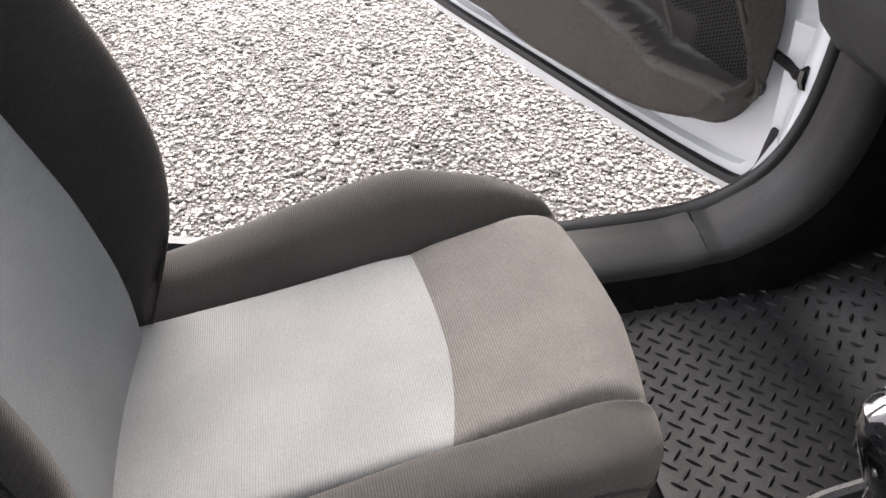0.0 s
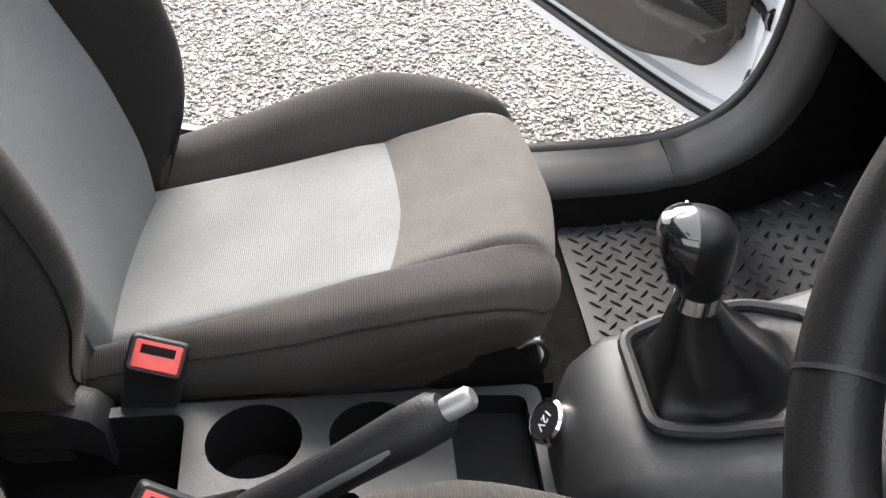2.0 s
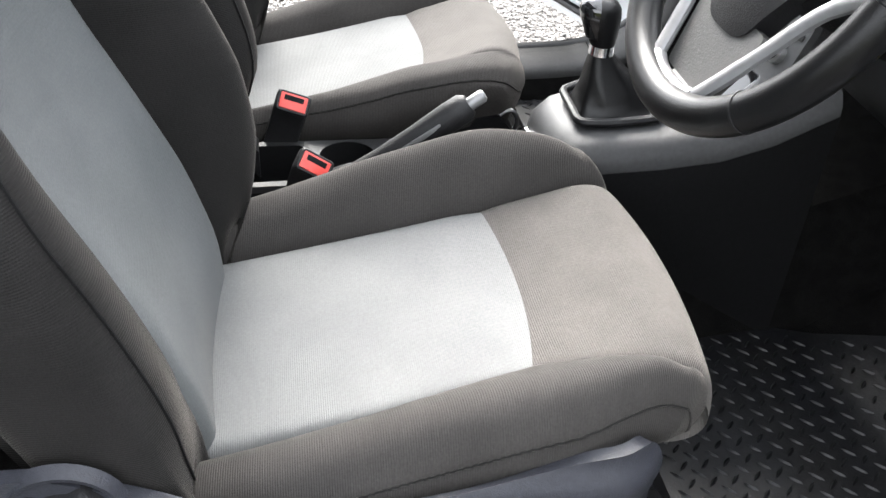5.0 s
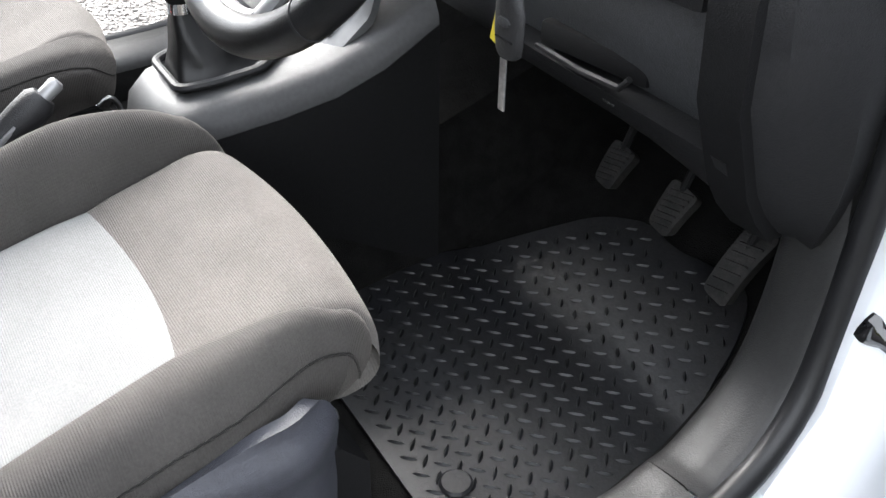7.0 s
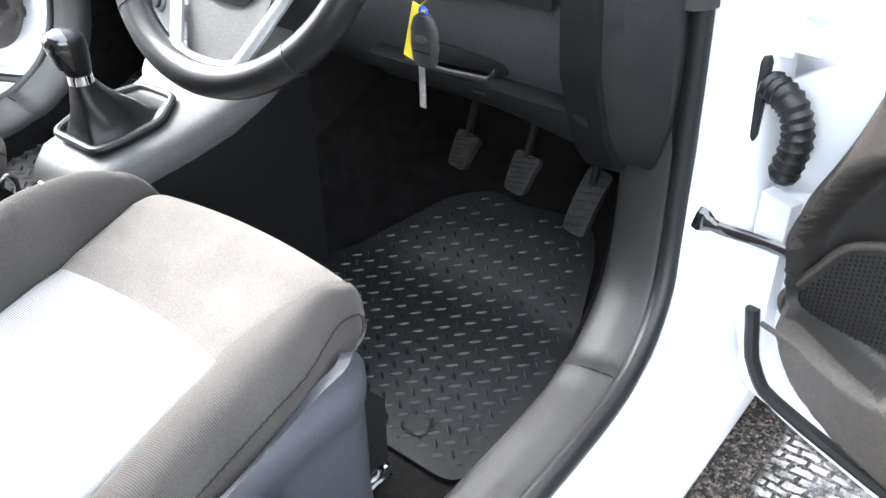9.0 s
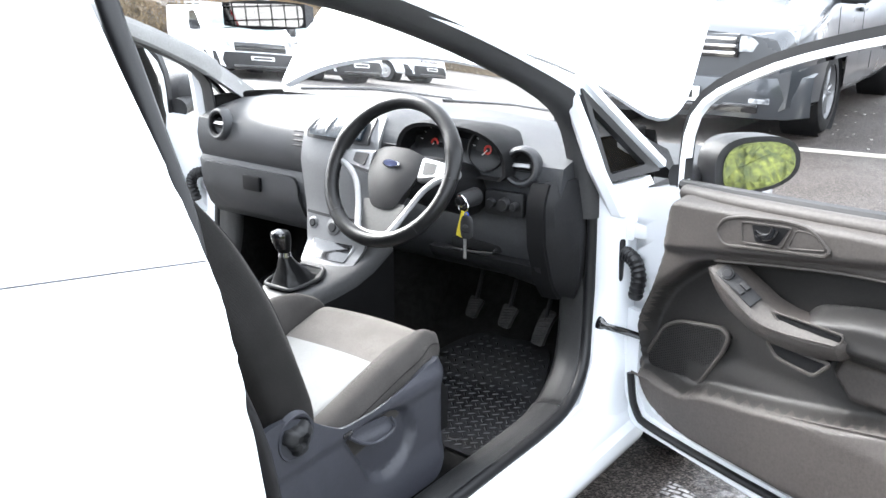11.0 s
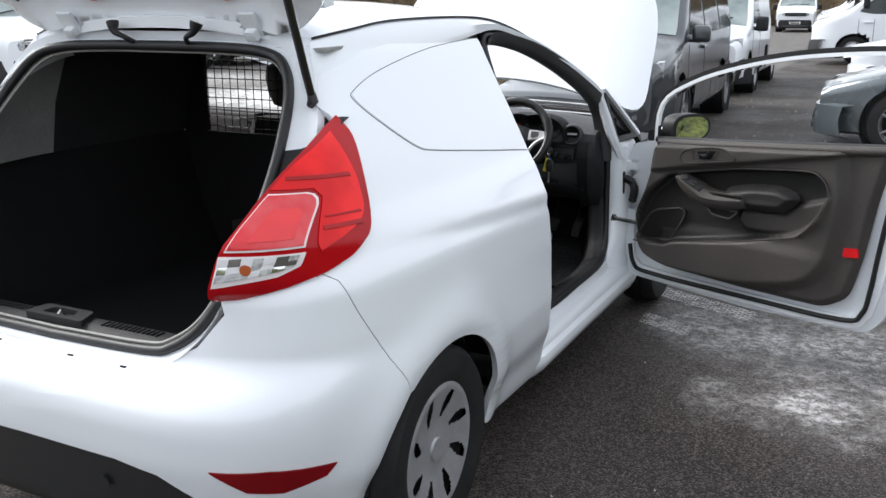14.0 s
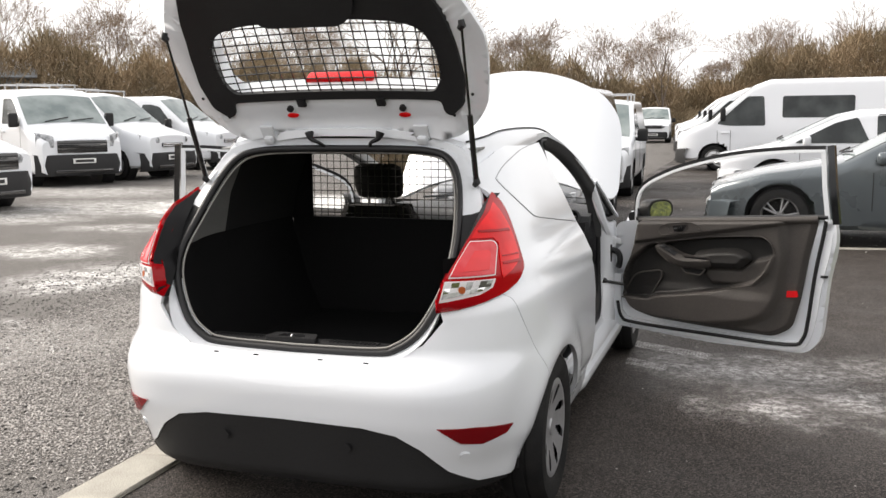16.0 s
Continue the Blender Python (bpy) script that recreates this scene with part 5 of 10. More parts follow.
            return [(p - 0.034 * f * max(0, (p - 0.15) / 0.1), c - 0.006 * f * max(0, (p - 0.19) / 0.06)) for p, c in ctrl]

        Y0, Z0 = NOSE
        roll_over = line[i_nose:]
        rows = [(y, z, 0.0) for y, z in line[: i_nose + 1]] + [(Y0, Z0, 90 * k / 9) for k in range(1, 10)]
        grid, seam = [], []
        for y, z, turn in rows:
            ctrl = section(y)
            if side > 0:
                ctrl = [(p + flare(y) * max(0.0, 1 - max(0.0, p - 0.15) / 0.07), c) for p, c in ctrl]
            cols = across(ctrl, 4)
            start = cols[0][0]
            r = []
            for k, (p, c) in enumerate(cols):
                slack = 0.0
                if worn and p > 0.2:
                    slack = 0.0016 * math.sin(95 * y + 260 * (p - c)) * ease((p - 0.2) / 0.03) * ease((1.42 - y) / 0.15) * ease((y - 1.12) / 0.06)
                tuck = (0.22 if narrow else 0.45) * max(0.0, -c - 0.02) * ease((y - 1.38) / 0.18)
                yy, zz, yb = y, z + c, y
                q = p
                if turn:
                    # the roll swings round the front corner and dies into the front panel
                    g = math.sin(radians(turn))
                    at = k / (len(cols) - 1) * (len(roll_over) - 1)
                    i = min(int(at), len(roll_over) - 2)
                    fy = roll_over[i][0] + (roll_over[i + 1][0] - roll_over[i][0]) * (at - i)
                    fz = roll_over[i][1] + (roll_over[i + 1][1] - roll_over[i][1]) * (at - i)
                    if narrow:
                        hang = max(0.0, k / (len(cols) - 1) - 0.55) / 0.45
                        fy, fz = fy + 0.012 * hang, fz - 0.065 * hang
                    fz -= 0.021 * max(0.0, 1 - k / 8) ** 2
                    q = start + (p - start) * max(0.0, math.cos(radians(turn))) ** 0.75
                    yb = y + g * (fy - y)
                    yy = yb + (0.002 if narrow else 0.004) * math.sin(2 * radians(turn)) * min(1.0, k / 12)
                    zz = (z + c) * (1 - g * g) + fz * g * g
                    tuck *= 1 - g
                point = (cx + side * (q + slack), yy - tuck + bow(yb, q) + back(yb, side * q), zz + roll * side * q - drop + slack)
                r.append(point)
            grid.append(r if side < 0 else r[::-1])
            last = r
            w = 20 if narrow else 25
            px, py, pz = r[w]
            seam.append((px + side * 0.0006, py, pz + 0.0004))
        hem = [(x - side * 0.016, y - 0.004, z - 0.003) for x, y, z in last]      # turned in behind the front panel
        grid.append(hem if side < 0 else hem[::-1])
        patch(bm, grid)
        part("seat_bolster", bm, SEAT_DARK, s)
        # stitched welt low on the flank
        bm = bmesh.new()
        tube(bm, seam[:-2], 0.0013, 5)
        part("welt", bm, BACK_SHADED, s)
    # cushion core below the cloth
    bm = bmesh.new()
    inner_half = 0.18 if slim else 0.24
    ring_loft(bm, [[(cx - 0.238, y, 0.38), (cx - 0.24, y, z), (cx + inner_half, y, z), (cx + inner_half - 0.002, y, 0.38)] for y, z in ((1.0, 0.41), (1.3, 0.455), (1.5, 0.50), (1.54, 0.50), (1.565, 0.47))])
    part("cushion_base", bm, DASH_DARK, s)
    # backrest: a hollowed insert between two full side rolls
    zs = [0.440 + 0.02 * i for i in range(31)] + [1.05]
    ahead = 0.0 if driver else 0.026
    plane = lambda z: lerp([(0.40, 1.158), (0.53, 1.148), (0.62, 1.122), (0.71, 1.083), (0.78, 1.050), (0.90, 1.002), (1.0, 0.962), (1.05, 0.935)], z) + ahead
    ROLLS = {(True, -1): [(0.44, 0.0), (0.49, 0.012), (0.52, 0.036), (0.56, 0.058), (0.62, 0.082), (0.70, 0.104), (0.78, 0.108), (0.90, 0.075), (1.0, 0.03), (1.05, 0.0)],
             (True, 1): [(0.44, -0.02), (0.50, -0.006), (0.54, 0.006), (0.60, 0.022), (0.67, 0.034), (0.75, 0.042), (0.85, 0.045), (0.95, 0.035), (1.05, 0.0)],
             (False, -1): [(0.44, 0.0), (0.49, 0.022), (0.53, 0.042), (0.57, 0.060), (0.63, 0.076), (0.70, 0.090), (0.78, 0.092), (0.90, 0.07), (1.0, 0.03), (1.05, 0.0)],
             (False, 1): [(0.44, -0.02), (0.50, -0.006), (0.545, 0.012), (0.60, 0.050), (0.66, 0.070), (0.73, 0.080), (0.80, 0.080), (0.90, 0.06), (1.0, 0.03), (1.05, 0.0)]}
    wid = lambda z: lerp([(0.44, -0.10), (0.47, -0.075), (0.51, -0.032), (0.55, -0.008), (0.6, 0.002), (0.8, 0.0), (0.92, -0.025), (1.0, -0.06), (1.05, -0.10)], z)
    bm = bmesh.new()
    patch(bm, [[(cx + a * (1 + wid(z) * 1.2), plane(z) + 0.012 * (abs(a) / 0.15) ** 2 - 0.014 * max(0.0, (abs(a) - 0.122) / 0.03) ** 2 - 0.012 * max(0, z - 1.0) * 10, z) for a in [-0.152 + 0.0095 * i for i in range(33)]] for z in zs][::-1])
    part("back_insert", bm, BACK_PALE_SHADED, s)
    for side in (1, -1):
        roll_of = ROLLS[(driver, side)]
        bm = bmesh.new()
        grid, seam_line = [], []
        for z in zs:
            f, w = lerp(roll_of, z), wid(z)
            ctrl = [(0.147, -0.008), (0.151, 0.004), (0.160, f * 0.42 + 0.002), (0.178, f * 0.84), (0.200 + w, f), (0.222 + w, f * 0.94), (0.242 + w, f * 0.66), (0.255 + w, f * 0.2), (0.257 + w, -0.03), (0.250 + w, -0.075), (0.21 + w, -0.105)]
            pts = across(ctrl, 4)
            r = [(cx + side * a, plane(z) + c, z) for a, c in pts]
            seam_line.append((cx + side * (pts[21][0] + 0.0004), plane(z) + pts[21][1] + 0.0006, z))
            grid.append(r if side > 0 else r[::-1])
        patch(bm, grid)
        b = part("back_bolster", bm, BACK_SHADED, s)
        bm = bmesh.new()
        tube(bm, seam_line[2:-3], 0.0014, 5)
        part("welt", bm, DASH_DARK, b)
    bm = bmesh.new()
    ring_loft(bm, [[(cx - w, plane(z) - 0.02, z), (cx - w, plane(z) - 0.09, z), (cx, plane(z) - 0.11, z), (cx + w, plane(z) - 0.09, z), (cx + w, plane(z) - 0.02, z)] for z, w in ((0.40, 0.20), (0.5, 0.225), (0.8, 0.235), (0.95, 0.19), (1.045, 0.13))])
    part("back_shell", bm, BACK_SHADED, s)
    bm = bmesh.new()
    rings = []
    for z, w, d in ((1.075, 0.09, 0.025), (1.085, 0.115, 0.04), (1.13, 0.128, 0.05), (1.19, 0.13, 0.05), (1.235, 0.12, 0.042), (1.25, 0.09, 0.02)):
        rings.append([(cx + w * math.copysign(abs(math.cos(a)) ** 0.5, math.cos(a)), 0.955 + ahead + d * math.copysign(abs(math.sin(a)) ** 0.7, math.sin(a)) - 0.2 * (z - 1.1), z) for a in [2 * math.pi * k / 24 for k in range(24)]])
    ring_loft(bm, rings)
    part("headrest", bm, BACK_SHADED, s)
    for dx in (-0.06, 0.06):
        bm = bmesh.new()
        tube(bm, [(cx + dx, 0.965 + ahead, 1.01), (cx + dx, 0.955 + ahead, 1.09)], 0.006, 8)
        part("headrest_post", bm, CHROME, s)
    # plastic flank, hollowed round the height lever on the door side
    HOLLOW = [(1.195, 0.512), (1.245, 0.527), (1.352, 0.526), (1.398, 0.50), (1.424, 0.445), (1.395, 0.395), (1.33, 0.372), (1.272, 0.392), (1.245, 0.44), (1.215, 0.485)]
    HOLLOW = [(p[0], p[1]) for p in round_loop([(a, b, 0) for a, b in HOLLOW], 0.02, 3)]
    for side in (1, -1):
        bm = bmesh.new()
        top = [(0.96, 0.60), (1.0, 0.622), (1.06, 0.622), (1.10, 0.604), (1.145, 0.570), (1.195, 0.541), (1.29, 0.541), (1.38, 0.551), (1.48, 0.566), (1.522, 0.569), (1.540, 0.548), (1.540, 0.50), (1.528, 0.42), (1.51, 0.34), (1.48, 0.305), (0.98, 0.30)]
        if not driver:
            top = [(0.96, 0.50), (1.05, 0.53), (1.12, 0.505), (1.17, 0.485), (1.24, 0.470), (1.35, 0.478), (1.45, 0.488), (1.50, 0.49), (1.522, 0.475), (1.525, 0.42), (1.50, 0.33), (1.46, 0.30), (0.98, 0.30)]
        if side != outer:
            top = [(1.0, 0.46), (1.24, 0.46), (1.45, 0.47), (1.51, 0.45), (1.51, 0.36), (1.46, 0.31), (1.0, 0.31)]
        loop = round_loop(top, 0.02, 4)
        def flank(u, v, side=side):
            b = 0.016 * max(0, 1 - ((v - 0.42) / 0.16) ** 2)
            if side == outer > 0:
                b = 0.014 + 0.006 * ease((v - 0.50) / 0.03) - 0.014 * ease((v - 0.535) / 0.03) * ease((u - 1.18) / 0.05)
                b -= 0.017 * ease((depth_in(HOLLOW, u, v) + 0.002) / 0.016)
                b += 0.010 * ease((0.40 - v) / 0.06) * ease((u - 1.2) / 0.1)
                b += 0.006 * ease((1.14 - u) / 0.05)
            return (cx + side * ((0.17 if slim and side > 0 else 0.25) + b - 0.03 * max(0, (u - 1.49) / 0.05) ** 2), u, v)
        fine = side == outer > 0
        sheet(bm, [dense([(p[0], p[1], 0) for p in loop], 0.02)], [1.0 + (0.012 if fine else 0.03) * i for i in range(45 if fine else 20)], [0.3 + (0.008 if fine else 0.012) * i for i in range(42 if fine else 29)], flank, 0.012)
        bmesh.ops.recalc_face_normals(bm, faces=bm.faces[:])
        part("side_cover", bm, VALANCE_SEAT if side == outer else BLACK_PLASTIC, s, "slate grey plastic side cover")
    rx = cx + outer * 0.272
    WY, WZ = 1.07, 0.583
    bm = bmesh.new()
    revolve(bm, [(0.0, 0.012 * outer), (0.010, 0.013 * outer), (0.014, 0.024 * outer), (0.024, 0.022 * outer), (0.031, 0.016 * outer), (0.033, 0.008 * outer), (0.033, -0.01 * outer)], (rx, WY, WZ), "X", 60)
    for v in bm.verts:
        a = math.atan2(v.co.z - WZ, v.co.y - WY)
        r = math.hypot(v.co.z - WZ, v.co.y - WY)
        if r > 0.012:
            k = 1 - 0.30 * ease(0.5 + 0.9 * math.cos(3 * a + 1.2))
            v.co.y, v.co.z = WY + (v.co.y - WY) * k, WZ + (v.co.z - WZ) * k
    part("recliner_wheel", bm, BLACK_PLASTIC, s, "black lobed recliner wheel")
    bm = bmesh.new()
    revolve(bm, [(0.0, 0.002 * outer), (0.036, 0.002 * outer), (0.038, 0.010 * outer), (0.042, 0.011 * outer), (0.046, 0.0)], (rx - outer * 0.004, WY, WZ), "X", 36)
    part("wheel_collar", bm, VALANCE_SEAT, s)
    if driver:
        bm = bmesh.new()
        paddle = round_loop([(1.208, 0.524), (1.24, 0.527), (1.317, 0.520), (1.326, 0.505), (1.318, 0.489), (1.276, 0.481), (1.245, 0.492)], 0.008, 3)
        sheet(bm, [dense([(p[0], p[1], 0) for p in paddle], 0.006)], [1.2 + 0.012 * i for i in range(12)], [0.478 + 0.006 * i for i in range(9)],
              lambda u, v: (rx + 0.004 + 0.10 * max(0.0, u - 1.23) - 0.010 * ease((v - 0.492) / 0.02), u, v), 0.006)
        bmesh.ops.recalc_face_normals(bm, faces=bm.faces[:])
        lever = part("height_lever", bm, VALANCE_SEAT, s, "grey paddle-shaped height lever")
        bm = bmesh.new()
        tube(bm, curve_pts([(rx + 0.002, 1.208, 0.520), (rx + 0.005, 1.24, 0.496), (rx + 0.010, 1.276, 0.484), (rx + 0.014, 1.314, 0.491), (rx + 0.014, 1.324, 0.506), (rx + 0.010, 1.316, 0.520)], 4), 0.0035, 8)
        part("lever_lip", bm, VALANCE_SEAT, lever)
        bm = bmesh.new()
        box(bm, (rx - 0.006, 1.207, 0.527), (0.012, 0.024, 0.010), 0.002)
        part("lever_slot", bm, GLOSS_BLACK, s)
    for side in (1, -1):
        xr = cx + side * 0.182
        bm = bmesh.new()
        box(bm, (xr, 1.30, 0.280), (0.040, 0.56, 0.034), 0.006)
        box(bm, (xr, 1.32, 0.302), (0.022, 0.55, 0.016), 0.004)
        runner = part("seat_runner", bm, GLOSS_BLACK, s, "gloss black seat rail")
        bm = bmesh.new()
        eye = [(xr + 0.021 * math.cos(a), 1.588 + 0.024 * math.sin(a), 0.298) for a in [math.pi * (-0.1 + 1.2 * k / 16) for k in range(17)]]
        tube(bm, [(xr + 0.021, 1.53, 0.298)] + eye + [(xr - 0.021, 1.53, 0.298)], 0.0045, 8)
        box(bm, (xr, 1.575, 0.288), (0.040, 0.07, 0.008), 0.003)
        part("rail_end", bm, GLOSS_BLACK, runner)
        bm = bmesh.new()
        revolve(bm, [(0.0, 0.009), (0.007, 0.009), (0.0085, 0.006), (0.009, 0.002), (0.0135, 0.001), (0.014, -0.002)], (xr, 1.588, 0.294), "Z", 6 * 3)
        part("runner_bolt", bm, STEEL, runner)
    bm = bmesh.new()
    zl = 0.0 if driver else 0.03
    tube(bm, curve_pts([(cx + 0.165, 1.50, 0.43 + zl), (cx + 0.17, 1.550, 0.475 + zl), (cx + 0.17, 1.568, 0.462 + zl), (cx + 0.165, 1.566, 0.438 + zl), (cx + 0.12, 1.574, 0.415 + zl), (cx - 0.10, 1.59, 0.385), (cx - 0.155, 1.582, 0.40), (cx - 0.17, 1.56, 0.425), (cx - 0.17, 1.5, 0.43)], 4), 0.0034, 8)
    part("slide_bar", bm, STEEL, s, "bare metal slide adjuster bar")
    bm = bmesh.new()
    box(bm, (cx - 0.02 * (outer < 0), 1.33, 0.283), (0.36 if not driver else 0.30, 0.54, 0.05), 0.01)
    part("seat_plinth", bm, CARPET, s)
    # hinge cover where the back meets the cushion on the tunnel side
    hx = cx - outer * 0.205
    bm = bmesh.new()
    ring_loft(bm, [[(hx - 0.016, y, z - 0.05), (hx - 0.018, y, z - 0.006), (hx - 0.008, y, z), (hx + 0.008, y, z), (hx + 0.018, y, z - 0.006), (hx + 0.016, y, z - 0.05)] for y, z in ((1.08, 0.520), (1.13, 0.518), (1.165, 0.512), (1.186, 0.502), (1.196, 0.488))])
    bmesh.ops.recalc_face_normals(bm, faces=bm.faces[:])
    part("hinge_cover", bm, BLACK_PLASTIC, s, "black plastic hinge cover")
    # buckle on the tunnel side: red end face with the tongue slot
    corner = Vector((0.052, 1.257, 0.549)) if driver else Vector((-0.086, 1.231, 0.560))
    u = (Vector((0.004, 0.034, -0.021)) if driver else Vector((0.002, 0.037, -0.013))).normalized()
    v = Vector((0.014, -0.004, -0.015))
    v = (v - u * v.dot(u)).normalized()
    n = u.cross(v).normalized()
    if n.z < 0:
        n = -n
    face = Matrix.Translation(corner + u * 0.019 + v * 0.011) @ Matrix((u, v, n)).transposed().to_4x4()
    bm = bmesh.new()
    end = [(p[0], p[1]) for p in round_loop([(-0.023, -0.015, 0), (0.023, -0.015, 0), (0.023, 0.015, 0), (-0.023, 0.015, 0)], 0.005, 3)]
    low = Vector((-0.012, -0.022, -0.078))
    mouth = [[face @ Vector((a * k, b * k, h)) for a, b in end] for k, h in ((0.90, 0.002), (1.0, -0.001), (1.0, -0.012))]
    ring_loft(bm, mouth + [[face @ Vector((a, b * 0.9, -0.012)) + low * t for a, b in end] for t in (0.5, 1.0)])
    bmesh.ops.recalc_face_normals(bm, faces=bm.faces[:])
    buckle = part("belt_buckle", bm, BLACK_PLASTIC, s, "black belt buckle with red button")
    bm = bmesh.new()
    box(bm, (0, 0.0, 0.001), (0.037, 0.022, 0.006), 0.002)
    part("release_button", move(bm, face), BUCKLE, buckle, "red release button")
    bm = bmesh.new()
    box(bm, (0, -0.0045, 0.0025), (0.027, 0.0075, 0.004), 0.001)
    part("buckle_slot", move(bm, face), DASH_DARK, buckle)
    bm = bmesh.new()
    foot = face @ Vector((0, 0, -0.012)) + low * 0.95
    tube(bm, [foot, foot + Vector((0, -0.03, -0.08))], 0.012, 8, flat=1.6)
    part("buckle_stalk", bm, BLACK_PLASTIC, buckle)
    return s


seat(0.328, "driver_seat", 1, "grey cloth driver seat with pale insert")
seat(-0.283, "passenger_seat", -1, "grey cloth passenger seat with pale insert")


# ---- centre console ----
def console_tray():
    bm = bmesh.new()
    circle = lambda x, y, r: [(x + r * math.cos(a), y + r * math.sin(a)) for a in [2 * math.pi * k / 24 for k in range(24)]]
    outer = round_loop([(-0.088, 1.09), (0.095, 1.09), (0.095, 1.555), (-0.084, 1.555)], 0.012, 3)
    cubby = round_loop([(-0.076, 1.10), (0.018, 1.10), (0.014, 1.262), (-0.076, 1.258)], 0.014, 3)
    pit = round_loop([(0.028, 1.10), (0.088, 1.10), (0.088, 1.262), (0.026, 1.262)], 0.010, 3)
    slot = round_loop([(0.016, 1.275), (0.082, 1.275), (0.082, 1.40), (0.016, 1.40)], 0.01, 3)
    shelf = round_loop([(-0.078, 1.475), (0.07, 1.475), (0.06, 1.54), (-0.072, 1.542)], 0.01, 3)
    sheet(bm, [outer, cubby, pit, circle(-0.042, 1.316, 0.039), circle(-0.040, 1.412, 0.036), slot, shelf], [], [], lambda u, v: (u, v, 0.482), 0.01)
    bmesh.ops.recalc_face_normals(bm, faces=bm.faces[:])
    part("console_tray", bm, CONSOLE_GREY, console)
    # wells of the grey tray, near black: their inner shade is in the colour
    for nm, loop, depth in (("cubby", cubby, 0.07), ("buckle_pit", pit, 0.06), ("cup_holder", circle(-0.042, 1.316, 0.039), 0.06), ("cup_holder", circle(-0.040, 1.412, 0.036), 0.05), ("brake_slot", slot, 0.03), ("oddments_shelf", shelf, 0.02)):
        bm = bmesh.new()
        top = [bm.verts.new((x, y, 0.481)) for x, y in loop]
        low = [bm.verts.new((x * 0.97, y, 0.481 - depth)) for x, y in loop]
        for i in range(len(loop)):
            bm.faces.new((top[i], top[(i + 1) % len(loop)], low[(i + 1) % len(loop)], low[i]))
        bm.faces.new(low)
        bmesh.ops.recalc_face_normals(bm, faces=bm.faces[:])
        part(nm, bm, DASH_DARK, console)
    # tray flanks likewise carry the shade beside the seats as dark colour
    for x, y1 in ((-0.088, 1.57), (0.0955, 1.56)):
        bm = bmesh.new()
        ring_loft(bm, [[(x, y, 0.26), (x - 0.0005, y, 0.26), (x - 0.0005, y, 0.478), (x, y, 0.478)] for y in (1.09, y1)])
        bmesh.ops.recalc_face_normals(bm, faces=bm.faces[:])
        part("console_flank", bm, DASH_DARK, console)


console = new("centre_console")
console.parent = car
console["label"] = "dark grey plastic console with cup holders"
console_tray()
CX = 0.02


def console_riser(dark):
    st = [(1.548, 0.045, 0.475), (1.556, 0.062, 0.52), (1.57, 0.078, 0.55), (1.595, 0.088, 0.566), (1.64, 0.094, 0.572), (1.70, 0.098, 0.577), (1.77, 0.106, 0.590), (1.83, 0.115, 0.615), (1.90, 0.125, 0.66)]
    bm = bmesh.new()
    rings = []
    for y, hw, z in st:
        if dark:
            rings.append([(CX - hw - 0.001, y, 0.26), (CX - hw - 0.001, y, z - 0.036), (CX + hw + 0.001, y, z - 0.036), (CX + hw + 0.001, y, 0.26)])
        else:
            rings.append([(CX - hw, y, z - 0.037), (CX - hw + 0.002, y, z - 0.024), (CX - hw + 0.010, y, z - 0.010), (CX - hw + 0.024, y, z - 0.001), (CX, y, z), (CX + hw - 0.024, y, z - 0.001), (CX + hw - 0.010, y, z - 0.010), (CX + hw - 0.002, y, z - 0.024), (CX + hw, y, z - 0.037)])
    ring_loft(bm, rings)
    bmesh.ops.recalc_face_normals(bm, faces=bm.faces[:])
    return bm


part("console_top", console_riser(False), CONSOLE_GREY, console)
# Riser sides below the lit top: shade put into a near-black colour.
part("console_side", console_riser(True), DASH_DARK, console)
GAITER = [(-0.036, 1.604, 0.577), (0.054, 1.603, 0.577), (0.064, 1.64, 0.58), (0.066, 1.70, 0.585), (0.036, 1.748, 0.592), (-0.034, 1.746, 0.592), (-0.056, 1.705, 0.586), (-0.05, 1.64, 0.58)]
bm = bmesh.new()
loopg = curve_pts([Vector(p) for p in round_loop(GAITER, 0.012, 3)], 1, True)
tube(bm, loopg + [loopg[0]], 0.0055, 8, caps=False)
part("gaiter_frame", bm, BLACK_PLASTIC, console)
NECK, KNOB = Vector((0.010, 1.634, 0.655)), Vector((0.006, 1.624, 0.722))


def gaiter():
    bm = bmesh.new()
    k = len(loopg)
    rings = []
    for s in range(9):
        t = s / 8
        ring = []
        for i, p in enumerate(loopg):
            a = math.atan2(p.y - NECK.y - 0.03, p.x - NECK.x)
            q = NECK + Vector((0.014 * math.cos(a), 0.014 * math.sin(a), 0))
            w = t ** 0.72
            fold = 0.0022 * math.sin(5 * a + 6 * t) * math.sin(math.pi * t)
            low = p + Vector((0, 0, -0.012 * math.sin(math.pi * min(1, t * 2.4)) * (t < 0.42)))
            v = low.lerp(q, w)
            v.z = low.z + (q.z - low.z) * t ** 1.5
            ring.append(v + Vector((math.cos(a), math.sin(a), 0)) * fold)
        rings.append(ring)
    ring_loft(bm, rings, True, False)
    bmesh.ops.recalc_face_normals(bm, faces=bm.faces[:])
    return bm


gear = new("gear_lever")
gear.parent = car
part("gaiter", gaiter(), LEATHER, gear, "black leather gaiter")
bm = bmesh.new()
tube(bm, [NECK + Vector((0, 0, -0.004)), NECK + Vector((0, 0, 0.008))], [0.0165, 0.0155], 20)
part("collar", bm, CHROME, gear)
bm = bmesh.new()
rings = []
